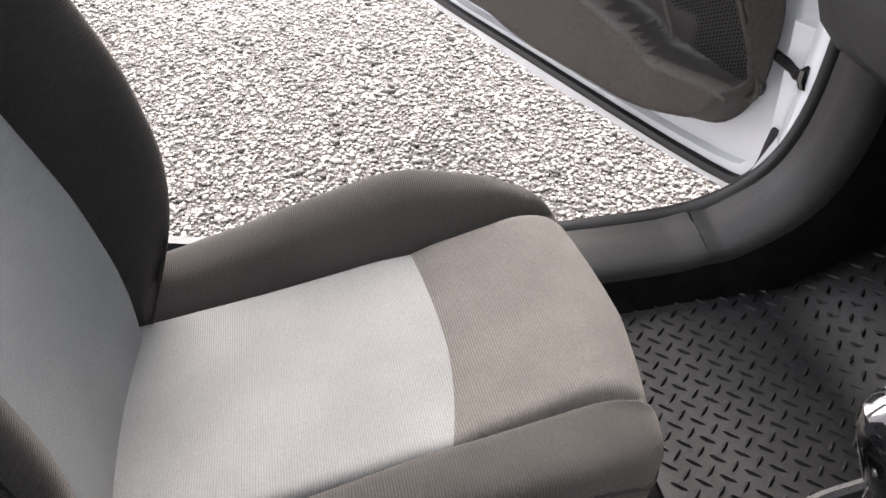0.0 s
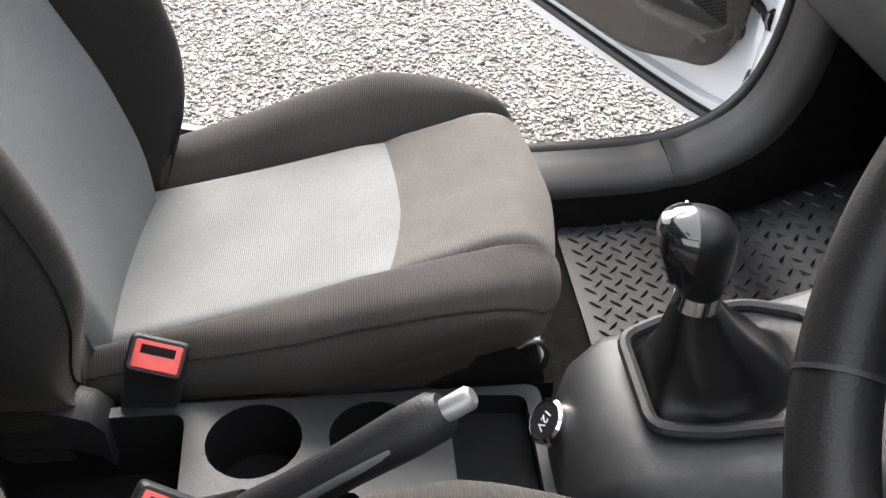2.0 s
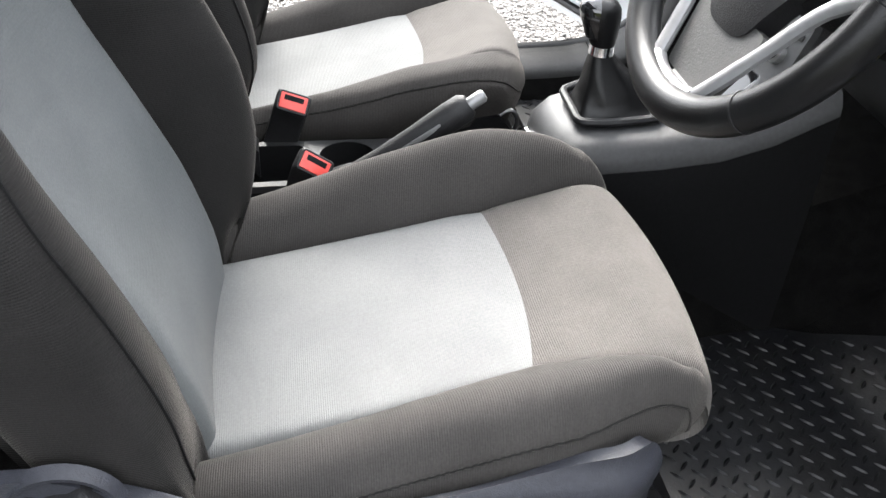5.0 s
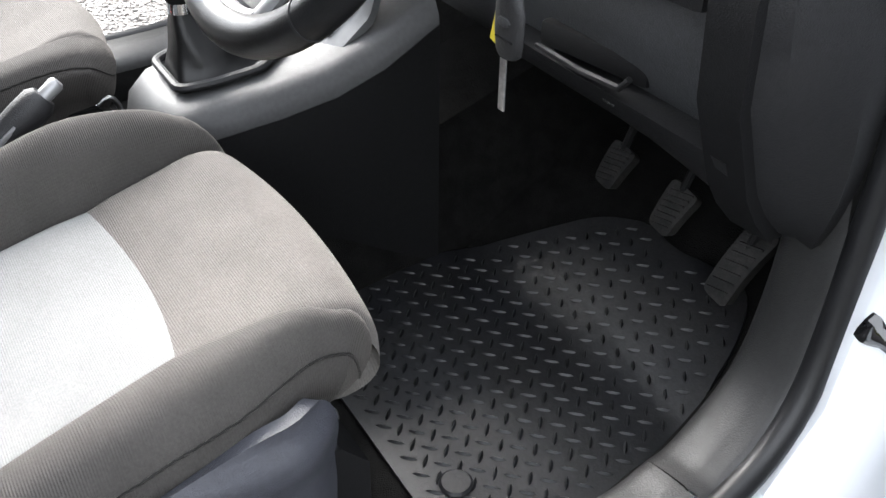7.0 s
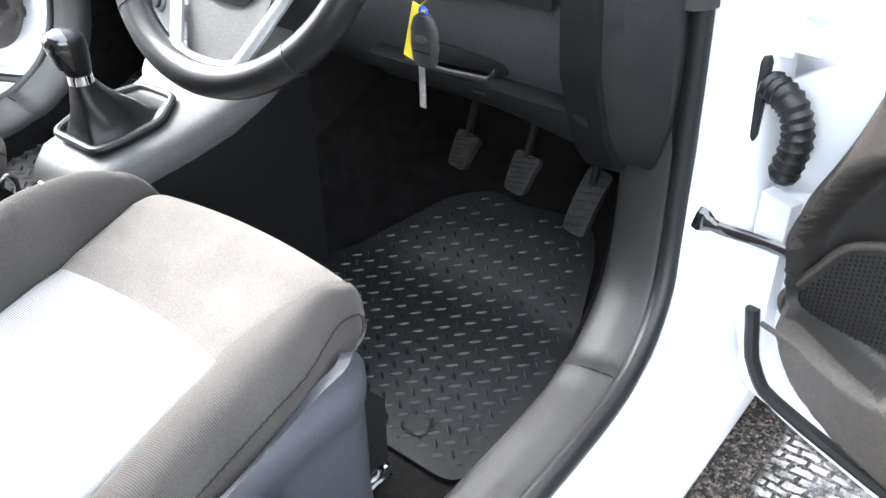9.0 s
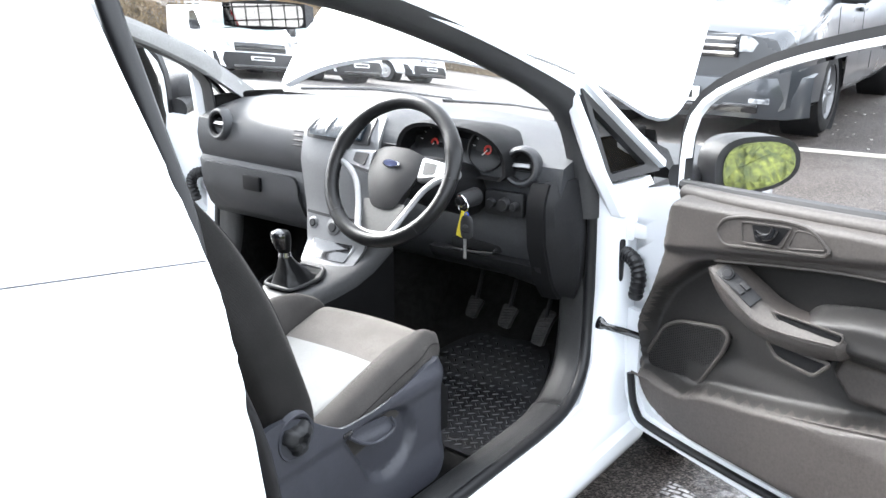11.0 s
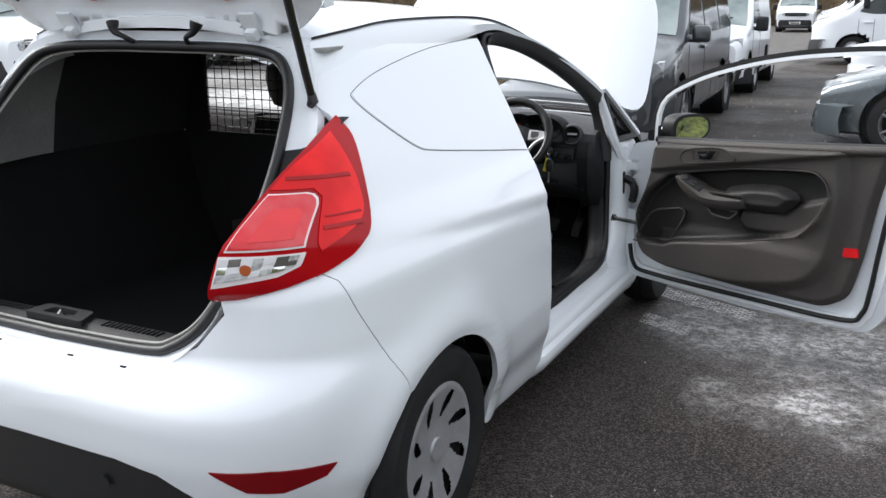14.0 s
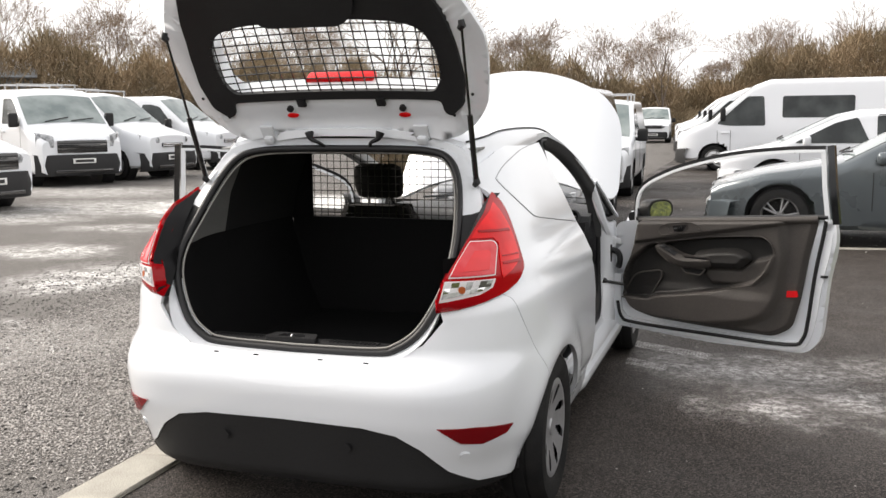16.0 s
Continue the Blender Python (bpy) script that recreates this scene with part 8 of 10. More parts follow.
stones("loose_stones", "few small stone chips on asphalt", 0.9, 4.2, -2.5, 5.0, 150, 0.0042, CHIP, 6, 0.0)

# ---- parked vehicles ----
GREY_PAINT = material("grey_metallic_paint", (0.045, 0.050, 0.057), 0.3, metal=0.35, coat=1.0, fine=0.0, scale=2)
SLATE_PAINT = material("slate_metallic_paint", (0.11, 0.13, 0.142), 0.28, metal=0.45, coat=1.0, fine=0.0, scale=2)
DARK_GLASS = material("tinted_window_glass", (0.016, 0.02, 0.021), 0.06, second=(0.05, 0.058, 0.058), scale=1.6, fine=0.0, spec=0.4, rough_var=0.03)
# Pale teal base colour carries the sky's reflection in the windscreens.
SCREEN_SKY_GLASS = material("windscreen_with_sky_reflection", (0.13, 0.165, 0.165), 0.08, second=(0.26, 0.30, 0.295), scale=1.6, fine=0.0, spec=0.6, rough_var=0.03)
LAMP_GLASS = material("headlight_glass", (0.46, 0.48, 0.50), 0.15, second=(0.10, 0.105, 0.115), scale=11, fine=0.0, coat=1.0)
PLATE = material("white_plate", (0.8, 0.8, 0.78), 0.4, fine=0.02)
BAR_INK = material("black_bar_ink", (0.02, 0.02, 0.02), 0.5, fine=0.02)


class Shell:
    """The painted body of a parked vehicle: nose at y 0, tail at +y."""

    def __init__(self, length, width, top, belt, tumble, floor=0.28, nose=0.12, crown=0.05, corner=0.13, noseround=0.6):
        self.length, self.half, self.top, self.belt, self.tumble, self.floor = length, width / 2, top, belt, tumble, floor
        self.crown, self.corner, self.nose, self.noseround = crown, corner, nose, noseround

    def w(self, s):
        a = min(1.0, max(0.0, s / self.noseround))
        b = min(1.0, max(0.0, (self.length - s) / 0.35))
        return self.half - self.nose * (1 - a) ** 2 - 0.06 * (1 - b) ** 2

    def top_z(self, s):
        return lin(self.top, s)

    def side_x(self, s, z):
        up = max(0.0, z - self.belt)
        low = max(0.0, 0.62 - z)
        return self.w(s) - self.tumble * up - 0.12 * low * low - 0.02 * abs(z - 0.75)

    def roof_point(self, u, s):
        z = self.top_z(s)
        wr = self.side_x(s, z - self.corner) - self.corner * 0.6
        return Vector((u * wr, s, z - self.crown * u * u))

    def ring(self, s):
        z = self.top_z(s)
        zr = z - self.corner - self.crown
        half = [(0, self.floor)]
        for k in range(15):
            zz = self.floor + 0.0 + (zr - self.floor) * k / 14
            half.append((self.side_x(s, zz) - (0.05 if k == 0 else 0), zz))
        x0 = self.side_x(s, zr)
        for a in (30, 60):
            q = radians(a)
            half.append((x0 - self.corner * 0.6 * (1 - math.cos(q)), zr + self.corner * math.sin(q)))
        wr = x0 - self.corner * 0.6
        for u in (1.0, 0.7, 0.35):
            half.append((u * wr, z - self.crown * u * u))
        pts = [Vector((x, s, q)) for x, q in half] + [Vector((0, s, z))]
        return pts + [Vector((-p.x, p.y, p.z)) for p in pts[1:-1][::-1]]


def vehicle(name, label, category, shell, at, paint, wheels, wheel_r, rim, side_windows, screen, lamps, grille, lower, mirror_at, plate_z, group="", extras=None):
    root = thing(name, label, category, group, at=at)
    stations = sorted({0.0, 0.02, 0.05, 0.1, 0.16} | {round(0.16 + 0.07 * k, 3) for k in range(int((shell.length - 0.2) / 0.07))} | {shell.length - 0.03, shell.length})
    bm = bmesh.new()
    ring_loft(bm, [shell.ring(s) for s in stations])
    arch = wheel_r + 0.055
    drop = []
    for v in bm.verts:
        if abs(v.co.x) < shell.half * 0.8 or v.co.z > wheel_r + arch:
            continue
        for s in wheels:
            d = Vector((v.co.y - s, v.co.z - wheel_r))
            if d.length < arch * 0.86:
                drop.append(v)
            elif d.length < arch:
                d = d.normalized() * arch
                v.co.y, v.co.z = s + d.x, wheel_r + d.y
    bmesh.ops.delete(bm, geom=drop, context="VERTS")
    part("body", bm, paint, root)
    for s in wheels:
        for side in (-1, 1):
            bm = bmesh.new()
            xo = side * (shell.half - 0.03)
            revolve(bm, [(arch + 0.01, 0.0), (arch + 0.005, -side * 0.3), (0.02, -side * 0.3)], (xo, s, wheel_r), "X", 20)
            part("arch_liner", bm, BLACK_PLASTIC, root, smooth=30)
            wheel = part("wheel", tyre_mesh(wheel_r, side), TYRE, root)
            wheel.location = (side * (shell.half - 0.13), s, wheel_r)
            rim_part = part("rim", rim_mesh(wheel_r * 0.68, side, rim), SILVER if rim != "steel" else STEEL, wheel, "silver alloy rim" if rim != "steel" else "silver steel rim")
            rim_part.location = (0, 0, 0)
    for k, poly in enumerate(side_windows):
        for side in (-1, 1):
            bm = bmesh.new()
            outer = [Vector(p) for p in round_loop([(s, z, 0) for s, z in poly], 0.06, 4)]
            lo = [bm.verts.new((side * (shell.side_x(p.x, p.y) + 0.006), p.x, p.y)) for p in outer]
            li = [bm.verts.new((side * (shell.side_x(p.x, p.y) - 0.02), p.x, p.y)) for p in outer]
            bm.faces.new(lo if side > 0 else lo[::-1])
            for i in range(len(lo)):
                j = (i + 1) % len(lo)
                bm.faces.new((lo[i], li[i], li[j], lo[j]))
            part("side_window", bm, DARK_GLASS, root, "dark side window")
    s0, s1, wid = screen
    bm = bmesh.new()
    rows = []
    for i in range(9):
        s = s0 + (s1 - s0) * i / 8
        rows.append([shell.roof_point(wid * (1 - 0.06 * (1 - i / 8) * 0) * u, s) + Vector((0, -0.006, 0.006)) for u in (-1, -0.75, -0.5, -0.25, 0, 0.25, 0.5, 0.75, 1)])
    ring_loft(bm, rows, closed=False, caps=False)
    part("windscreen", bm, SCREEN_SKY_GLASS, root)
    bm = bmesh.new()
    for a in (-0.55, 0.1):
        p, q = shell.roof_point(a, s0 + 0.02), shell.roof_point(a + 0.6, s0 + 0.1)
        tube(bm, [p + Vector((0, -0.02, 0.02)), q + Vector((0, -0.02, 0.03))], 0.012, 6)
    part("wiper", bm, BLACK_PLASTIC, root)
    for side in (-1, 1):
        (xa, za), (xb, zb), back = lamps
        bm = bmesh.new()
        rings = []
        for i in range(6):
            f = i / 5
            x = side * (xa + (xb - xa) * f)
            y = -0.012 + back * f ** 2.2
            hz = (zb - za) / 2 * (0.75 + 0.25 * f)
            zc = (za + zb) / 2 + 0.03 * f
            rings.append([Vector((x, y + 0.05, zc - hz)), Vector((x, y, zc - hz * 0.8)), Vector((x, y - 0.01, zc)), Vector((x, y + 0.01, zc + hz * 0.8)), Vector((x, y + 0.07, zc + hz))])
        ring_loft(bm, rings, closed=False, caps=False)
        part("headlight", bm, LAMP_GLASS, root, "clear headlight lens")
    gw, g0, g1, slats, gmat = grille
    bm = bmesh.new()
    box(bm, (0, -0.005, (g0 + g1) / 2), (gw * 2, 0.05, g1 - g0), 0.03)
    frame_part = part("grille", bm, GLOSS_BLACK, root, "black slatted grille")
    for k in range(slats):
        z = g0 + (g1 - g0) * (k + 0.7) / (slats + 0.4)
        bm = bmesh.new()
        box(bm, (0, -0.034, z), (gw * 1.92, 0.02, 0.022), 0.006)
        part("slat", bm, gmat, frame_part)
    z0, z1, lmat, depth = lower
    bm = bmesh.new()
    rings = []
    for i in range(15):
        u = -1 + i / 7
        x = u * (shell.half - 0.01)
        y = -depth + 0.5 * max(0, abs(u) - 0.72) ** 2 / 0.0784 * 0.55
        rings.append([Vector((x, y + 0.12, z0)), Vector((x, y + 0.02, z0 + 0.02)), Vector((x, y - 0.01, (z0 + z1) / 2)), Vector((x, y + 0.02, z1 - 0.02)), Vector((x, y + 0.14, z1))])
    ring_loft(bm, rings, closed=False, caps=False)
    bump = part("bumper", bm, lmat, root, "moulded front bumper")
    bm = bmesh.new()
    box(bm, (0, -depth - 0.012, z0 + 0.1), (shell.half * 1.3, 0.02, 0.07), 0.01)
    part("air_intake", bm, GLOSS_BLACK, bump)
    bm = bmesh.new()
    box(bm, (0, 0, 0), (0.52, 0.014, 0.112), 0.004)
    plate = part("front_plate", bm, PLATE, root, "white plate with a dark bar")
    plate.location = (0, -depth - 0.022, plate_z)
    bm = bmesh.new()
    box(bm, (0, -0.009, 0), (0.42, 0.004, 0.06), 0.001)
    part("plate_bar", bm, BAR_INK, plate)
    ms, mz, msize, mmat = mirror_at
    for side in (-1, 1):
        bm = bmesh.new()
        x = side * (shell.side_x(ms, mz) + 0.13)
        box(bm, (x, ms, mz), (0.2, 0.13, msize), 0.05, seg=3)
        tube(bm, [(side * (shell.side_x(ms, mz) - 0.02), ms - 0.02, mz - msize * 0.3), (x, ms, mz - msize * 0.35)], 0.035, 8)
        part("mirror", bm, mmat, root)
    for side in (-1, 1):
        for s in [q[0] for q in side_windows[:1]][:1]:
            for seam in (side_windows[0][0][0] + 0.02, side_windows[0][-1][0] + 0.05):
                bm = bmesh.new()
                zz = [0.42 + 0.06 * i for i in range(int((shell.belt - 0.42) / 0.06))]
                tube(bm, [(side * (shell.side_x(seam, z) - 0.002), seam, z) for z in zz], 0.006, 6)
                part("door_gap", bm, BLACK_PLASTIC, root)
            bm = bmesh.new()
            hs = side_windows[0][-1][0] - 0.08
            box(bm, (side * (shell.side_x(hs, shell.belt - 0.13) + 0.02), hs, shell.belt - 0.13), (0.04, 0.2, 0.045), 0.015)
            part("door_handle", bm, paint, root)
    if extras:
        extras(root, shell)
    return root


def tyre_mesh(r, side):
    bm = bmesh.new()
    h = side * 0.1
    revolve(bm, [(r * 0.66, h), (r * 0.8, h * 1.05), (r * 0.95, h * 0.9), (r, h * 0.6), (r, -h * 0.6), (r * 0.95, -h * 0.9), (r * 0.66, -h)], (0, 0, 0), "X", 28)
    return bm


def rim_mesh(r, side, kind):
    bm = bmesh.new()
    h = side * 0.09
    revolve(bm, [(r, h), (r * 0.94, h), (r * 0.9, h * 0.35), (r * 0.86, -h * 0.2)], (0, 0, 0), "X", 28)
    revolve(bm, [(0.0, h * 0.8), (r * 0.2, h * 0.8), (r * 0.26, h * 0.3)], (0, 0, 0), "X", 16)
    if kind == "steel":
        revolve(bm, [(r * 0.25, h * 0.35), (r * 0.5, h * 0.6), (r * 0.75, h * 0.3), (r * 0.9, h * 0.35)], (0, 0, 0), "X", 24)
        return bm
    for k in range(5):
        for off in (-0.17, 0.17):
            a = k * 2 * math.pi / 5 + off
            b = k * 2 * math.pi / 5 + off * 0.6
            p = Vector((h * 0.7, r * 0.2 * math.cos(b), r * 0.2 * math.sin(b)))
            q = Vector((h * 0.6, r * 0.93 * math.cos(a), r * 0.93 * math.sin(a)))
            tube(bm, [p, q], r * 0.06, 6, up=(1, 0, 0))
    return bm


def place(x, y, turn):
    return pose(x, y, 0, 0, 0, turn)


def roof_bars(root, shell):
    for s in (1.9, 2.7, 3.5):
        bm = bmesh.new()
        z = shell.top_z(s) + 0.09
        tube(bm, [(-0.7, s, z), (0.7, s, z)], 0.018, 8)
        for x in (-0.68, 0.68):
            tube(bm, [(x, s, z), (x, s, z - 0.16)], 0.018, 8)
        part("roof_bar", bm, STEEL, root)


def upper_lamp_strip(root, shell):
    for side in (-1, 1):
        bm = bmesh.new()
        box(bm, (side * 0.62, -0.045, 0.36), (0.16, 0.03, 0.05), 0.012)
        part("fog_lamp", bm, LAMP_GLASS, root)


VAN_TOP = [(0, 0.98), (0.1, 1.04), (0.75, 1.2), (0.95, 1.27), (1.75, 1.86), (2.1, 1.95), (4.6, 1.96), (4.85, 1.9), (4.9, 1.8)]
mid_van = Shell(4.9, 1.9, VAN_TOP, 1.18, 0.17)
VAN_WINDOWS = [[(1.28, 1.2), (1.72, 1.66), (1.98, 1.72), (2.28, 1.72), (2.3, 1.2)], [(2.42, 1.2), (2.42, 1.74), (3.45, 1.74), (3.45, 1.2)], [(3.6, 1.2), (3.6, 1.74), (4.6, 1.72), (4.7, 1.22)]]
low_van = Shell(4.9, 1.9, [(0, 0.88), (0.1, 0.94), (0.75, 1.09), (0.95, 1.15), (1.75, 1.80), (2.1, 1.91), (4.6, 1.93), (4.85, 1.88), (4.9, 1.8)], 1.10, 0.17)
LOW_WINDOWS = [[(a, c - 0.07) for a, c in q] for q in VAN_WINDOWS]
vehicle("panel_van", "dark grey metallic van with tinted windows parked nose-on", "van", low_van, place(-1.26, 7.10, 2.5), GREY_PAINT, (0.93, 3.93), 0.345, "alloy",
        LOW_WINDOWS, (0.98, 1.78, 0.98), ((0.52, 0.69), (0.9, 0.88), 0.2), (0.52, 0.68, 0.86, 3, CHROME), (0.2, 0.55, GREY_PAINT, 0.05), (1.33, 1.14, 0.18, GREY_PAINT), 0.40, extras=upper_lamp_strip)
SMALL_TOP = [(0, 0.86), (0.1, 0.93), (0.7, 1.06), (0.9, 1.12), (1.65, 1.72), (1.95, 1.82), (4.2, 1.83), (4.38, 1.78), (4.42, 1.6)]
small_van = Shell(4.42, 1.82, SMALL_TOP, 1.1, 0.16)
SMALL_WINDOWS = [[(1.15, 1.12), (1.6, 1.55), (1.85, 1.62), (2.2, 1.62), (2.22, 1.12)]]
vehicle("panel_van", "white compact panel van with roof bars and black bumper", "van", small_van, place(-1.48, 13.3, 2.5), WHITE, (0.9, 3.55), 0.32, "steel",
        SMALL_WINDOWS, (0.92, 1.68, 0.98), ((0.5, 0.72), (0.86, 0.9), 0.22), (0.45, 0.68, 0.84, 3, BLACK_PLASTIC), (0.18, 0.6, BLACK_PLASTIC, 0.05), (1.25, 1.12, 0.24, BLACK_PLASTIC), 0.42, extras=roof_bars)
vehicle("panel_van", "white van with black bumper parked far down the yard", "van", mid_van, place(-3.75, 48, 4), WHITE, (0.93, 3.93), 0.34, "steel",
        VAN_WINDOWS[:1], (0.98, 1.78, 0.98), ((0.5, 0.78), (0.9, 0.98), 0.2), (0.5, 0.78, 0.96, 3, BLACK_PLASTIC), (0.2, 0.62, BLACK_PLASTIC, 0.05), (1.33, 1.22, 0.24, BLACK_PLASTIC), 0.46)
vehicle("panel_van", "dark grey van parked at the end of the yard", "van", mid_van, place(-1.4, 60, -60), GREY_PAINT, (0.93, 3.93), 0.34, "steel",
        VAN_WINDOWS[:1], (0.98, 1.78, 0.98), ((0.5, 0.78), (0.9, 0.98), 0.2), (0.5, 0.78, 0.96, 3, BLACK_PLASTIC), (0.2, 0.62, BLACK_PLASTIC, 0.05), (1.33, 1.22, 0.24, BLACK_PLASTIC), 0.46)

saloon = Shell(4.6, 1.81, [(0, 0.66), (0.1, 0.72), (0.6, 0.86), (1.2, 0.95), (1.45, 0.99), (2.15, 1.36), (2.5, 1.43), (3.0, 1.43), (3.75, 1.2), (4.1, 1.08), (4.45, 1.05), (4.6, 0.95)], 0.95, 0.3, floor=0.2, nose=0.2, noseround=0.8, corner=0.09)
vehicle("saloon_car", "slate grey saloon car with double-spoke alloy wheels", "car", saloon, place(1.02, 8.62, -92), SLATE_PAINT, (0.78, 3.58), 0.325, "alloy",
        [[(1.75, 0.96), (2.25, 1.28), (2.62, 1.34), (2.68, 0.96)], [(2.76, 0.96), (2.74, 1.34), (3.2, 1.3), (3.65, 1.12), (3.55, 0.97)]],
        (1.48, 2.2, 0.98), ((0.36, 0.58), (0.8, 0.71), 0.42), (0.3, 0.5, 0.64, 1, CHROME), (0.17, 0.5, SLATE_PAINT, 0.06), (1.85, 1.0, 0.14, SLATE_PAINT), 0.4, group="cars in the bay row")
mpv = Shell(4.75, 1.88, [(0, 0.74), (0.1, 0.80), (0.7, 0.93), (1.0, 1.0), (2.0, 1.47), (2.4, 1.56), (3.6, 1.58), (4.4, 1.48), (4.7, 1.15), (4.75, 1.0)], 0.98, 0.24, nose=0.18)
vehicle("people_carrier", "white people carrier with dark side windows", "car", mpv, place(0.85, 14.6, -90), WHITE, (0.9, 3.75), 0.33, "alloy",
        [[(1.3, 0.99), (1.95, 1.33), (2.3, 1.43), (2.5, 0.99)], [(2.6, 0.99), (2.6, 1.47), (3.5, 1.47), (3.55, 0.99)], [(3.65, 1.0), (3.62, 1.45), (4.2, 1.38), (4.4, 1.04)]],
        (1.05, 2.05, 0.98), ((0.45, 0.64), (0.84, 0.78), 0.4), (0.4, 0.56, 0.72, 2, CHROME), (0.2, 0.52, WHITE, 0.05), (1.5, 1.03, 0.18, WHITE), 0.42, group="cars in the bay row")
BIG_TOP = [(0, 0.98), (0.1, 1.08), (0.6, 1.25), (0.8, 1.33), (1.55, 1.98), (1.9, 2.25), (2.3, 2.4), (5.8, 2.42), (5.95, 2.38), (6.0, 2.2)]
big_van = Shell(6.0, 2.05, BIG_TOP, 1.15, 0.08, floor=0.32, nose=0.2)
BIG_CAB = [(1.0, 1.25), (1.45, 1.68), (1.75, 1.95), (2.15, 1.95), (2.2, 1.2), (1.3, 1.2)]
BIG_ROW = [(-0.45, 23.0, True), (-1.1, 30.5, False), (-1.6, 37.0, False), (-2.2, 44.0, False)]
for bx, by, glazed in BIG_ROW:
    vehicle("high_roof_van", "white high-roofed van with glazed load side" if glazed else "white high-roofed panel van with dark cab window", "van", big_van, place(bx, by, -90), WHITE, (0.95, 4.6), 0.35, "steel",
            [BIG_CAB] + ([[(2.6, 1.4), (2.6, 1.95), (4.3, 1.95), (4.3, 1.4)]] if glazed else []), (0.85, 1.9, 0.98), ((0.55, 0.85), (0.95, 1.1), 0.35), (0.5, 0.75, 0.95, 2, BLACK_PLASTIC),
            (0.22, 0.62, VALANCE, 0.06), (1.15, 1.5, 0.34, BLACK_PLASTIC), 0.46, group="high-roofed vans in the bay row")

# the row on the chippings
vehicle("panel_van", "white panel van with black grille and black bumper", "van", mid_van, place(-10.3, 8.6, 82), WHITE, (0.93, 3.93), 0.34, "steel",
        VAN_WINDOWS[:1], (0.98, 1.78, 0.98), ((0.56, 0.74), (0.92, 0.98), 0.25), (0.56, 0.68, 0.96, 3, BLACK_PLASTIC), (0.2, 0.66, VALANCE, 0.06), (1.33, 1.22, 0.26, BLACK_PLASTIC), 0.5, group="vans on the chippings", extras=roof_bars)
tall_van = Shell(5.1, 2.03, [(0, 1.06), (0.1, 1.16), (0.55, 1.33), (0.72, 1.41), (1.45, 2.05), (1.8, 2.24), (4.8, 2.30), (5.0, 2.22), (5.1, 2.0)], 1.38, 0.1, floor=0.3)
vehicle("panel_van", "white panel van with large grey bumper and roof bars", "van", tall_van, place(-12.9, 14.0, 62), WHITE, (0.95, 3.85), 0.34, "steel",
        [[(0.95, 1.42), (1.35, 1.82), (1.6, 2.0), (2.1, 2.0), (2.12, 1.42)]], (0.76, 1.5, 0.98), ((0.64, 0.82), (0.96, 1.2), 0.22), (0.57, 0.76, 1.04, 3, VALANCE), (0.25, 0.74, VALANCE, 0.06), (1.05, 1.5, 0.32, BLACK_PLASTIC), 0.58, group="vans on the chippings", extras=roof_bars)
vehicle("panel_van", "white panel van with black lower bumper and steel wheels", "van", mid_van, place(-12.4, 16.7, 88) @ Matrix.Diagonal((1.04, 1.04, 1.12, 1)), WHITE, (0.93, 3.93), 0.34, "steel",
        VAN_WINDOWS[:1], (0.98, 1.78, 0.98), ((0.5, 0.78), (0.9, 0.98), 0.25), (0.4, 0.72, 0.82, 2, CHROME), (0.2, 0.62, BLACK_PLASTIC, 0.06), (1.33, 1.22, 0.26, BLACK_PLASTIC), 0.5, group="vans on the chippings", extras=roof_bars)
vehicle("panel_van", "white panel van at the end of the row", "van", mid_van, place(-13.2, 20.8, 92) @ Matrix.Diagonal((1.04, 1.04, 1.12, 1)), WHITE, (0.93, 3.93), 0.34, "steel",
        VAN_WINDOWS[:1], (0.98, 1.78, 0.98), ((0.5, 0.78), (0.9, 0.98), 0.25), (0.4, 0.72, 0.82, 2, CHROME), (0.2, 0.62, BLACK_PLASTIC, 0.06), (1.33, 1.22, 0.26, BLACK_PLASTIC), 0.5, group="vans on the chippings")

# ---- winter hedge, trees and shed along the boundary ----
BARK = material("grey_brown_bark", (0.22, 0.18, 0.15), 0.9, second=(0.15, 0.12, 0.10), scale=2, fine=0.3, fine_scale=40)
TWIG = material("brown_winter_twigs", (0.30, 0.235, 0.185), 0.9, second=(0.22, 0.165, 0.125), scale=0.3, fine=0.2, fine_scale=20)
BRUSH = material("tan_dead_growth", (0.30, 0.22, 0.135), 0.95, second=(0.18, 0.14, 0.085), scale=0.35, fine=0.3, fine_scale=9)
GRASS = material("rough_grass", (0.072, 0.082, 0.015), 0.95, second=(0.016, 0.024, 0.005), scale=16, fine=0.4, fine_scale=45)


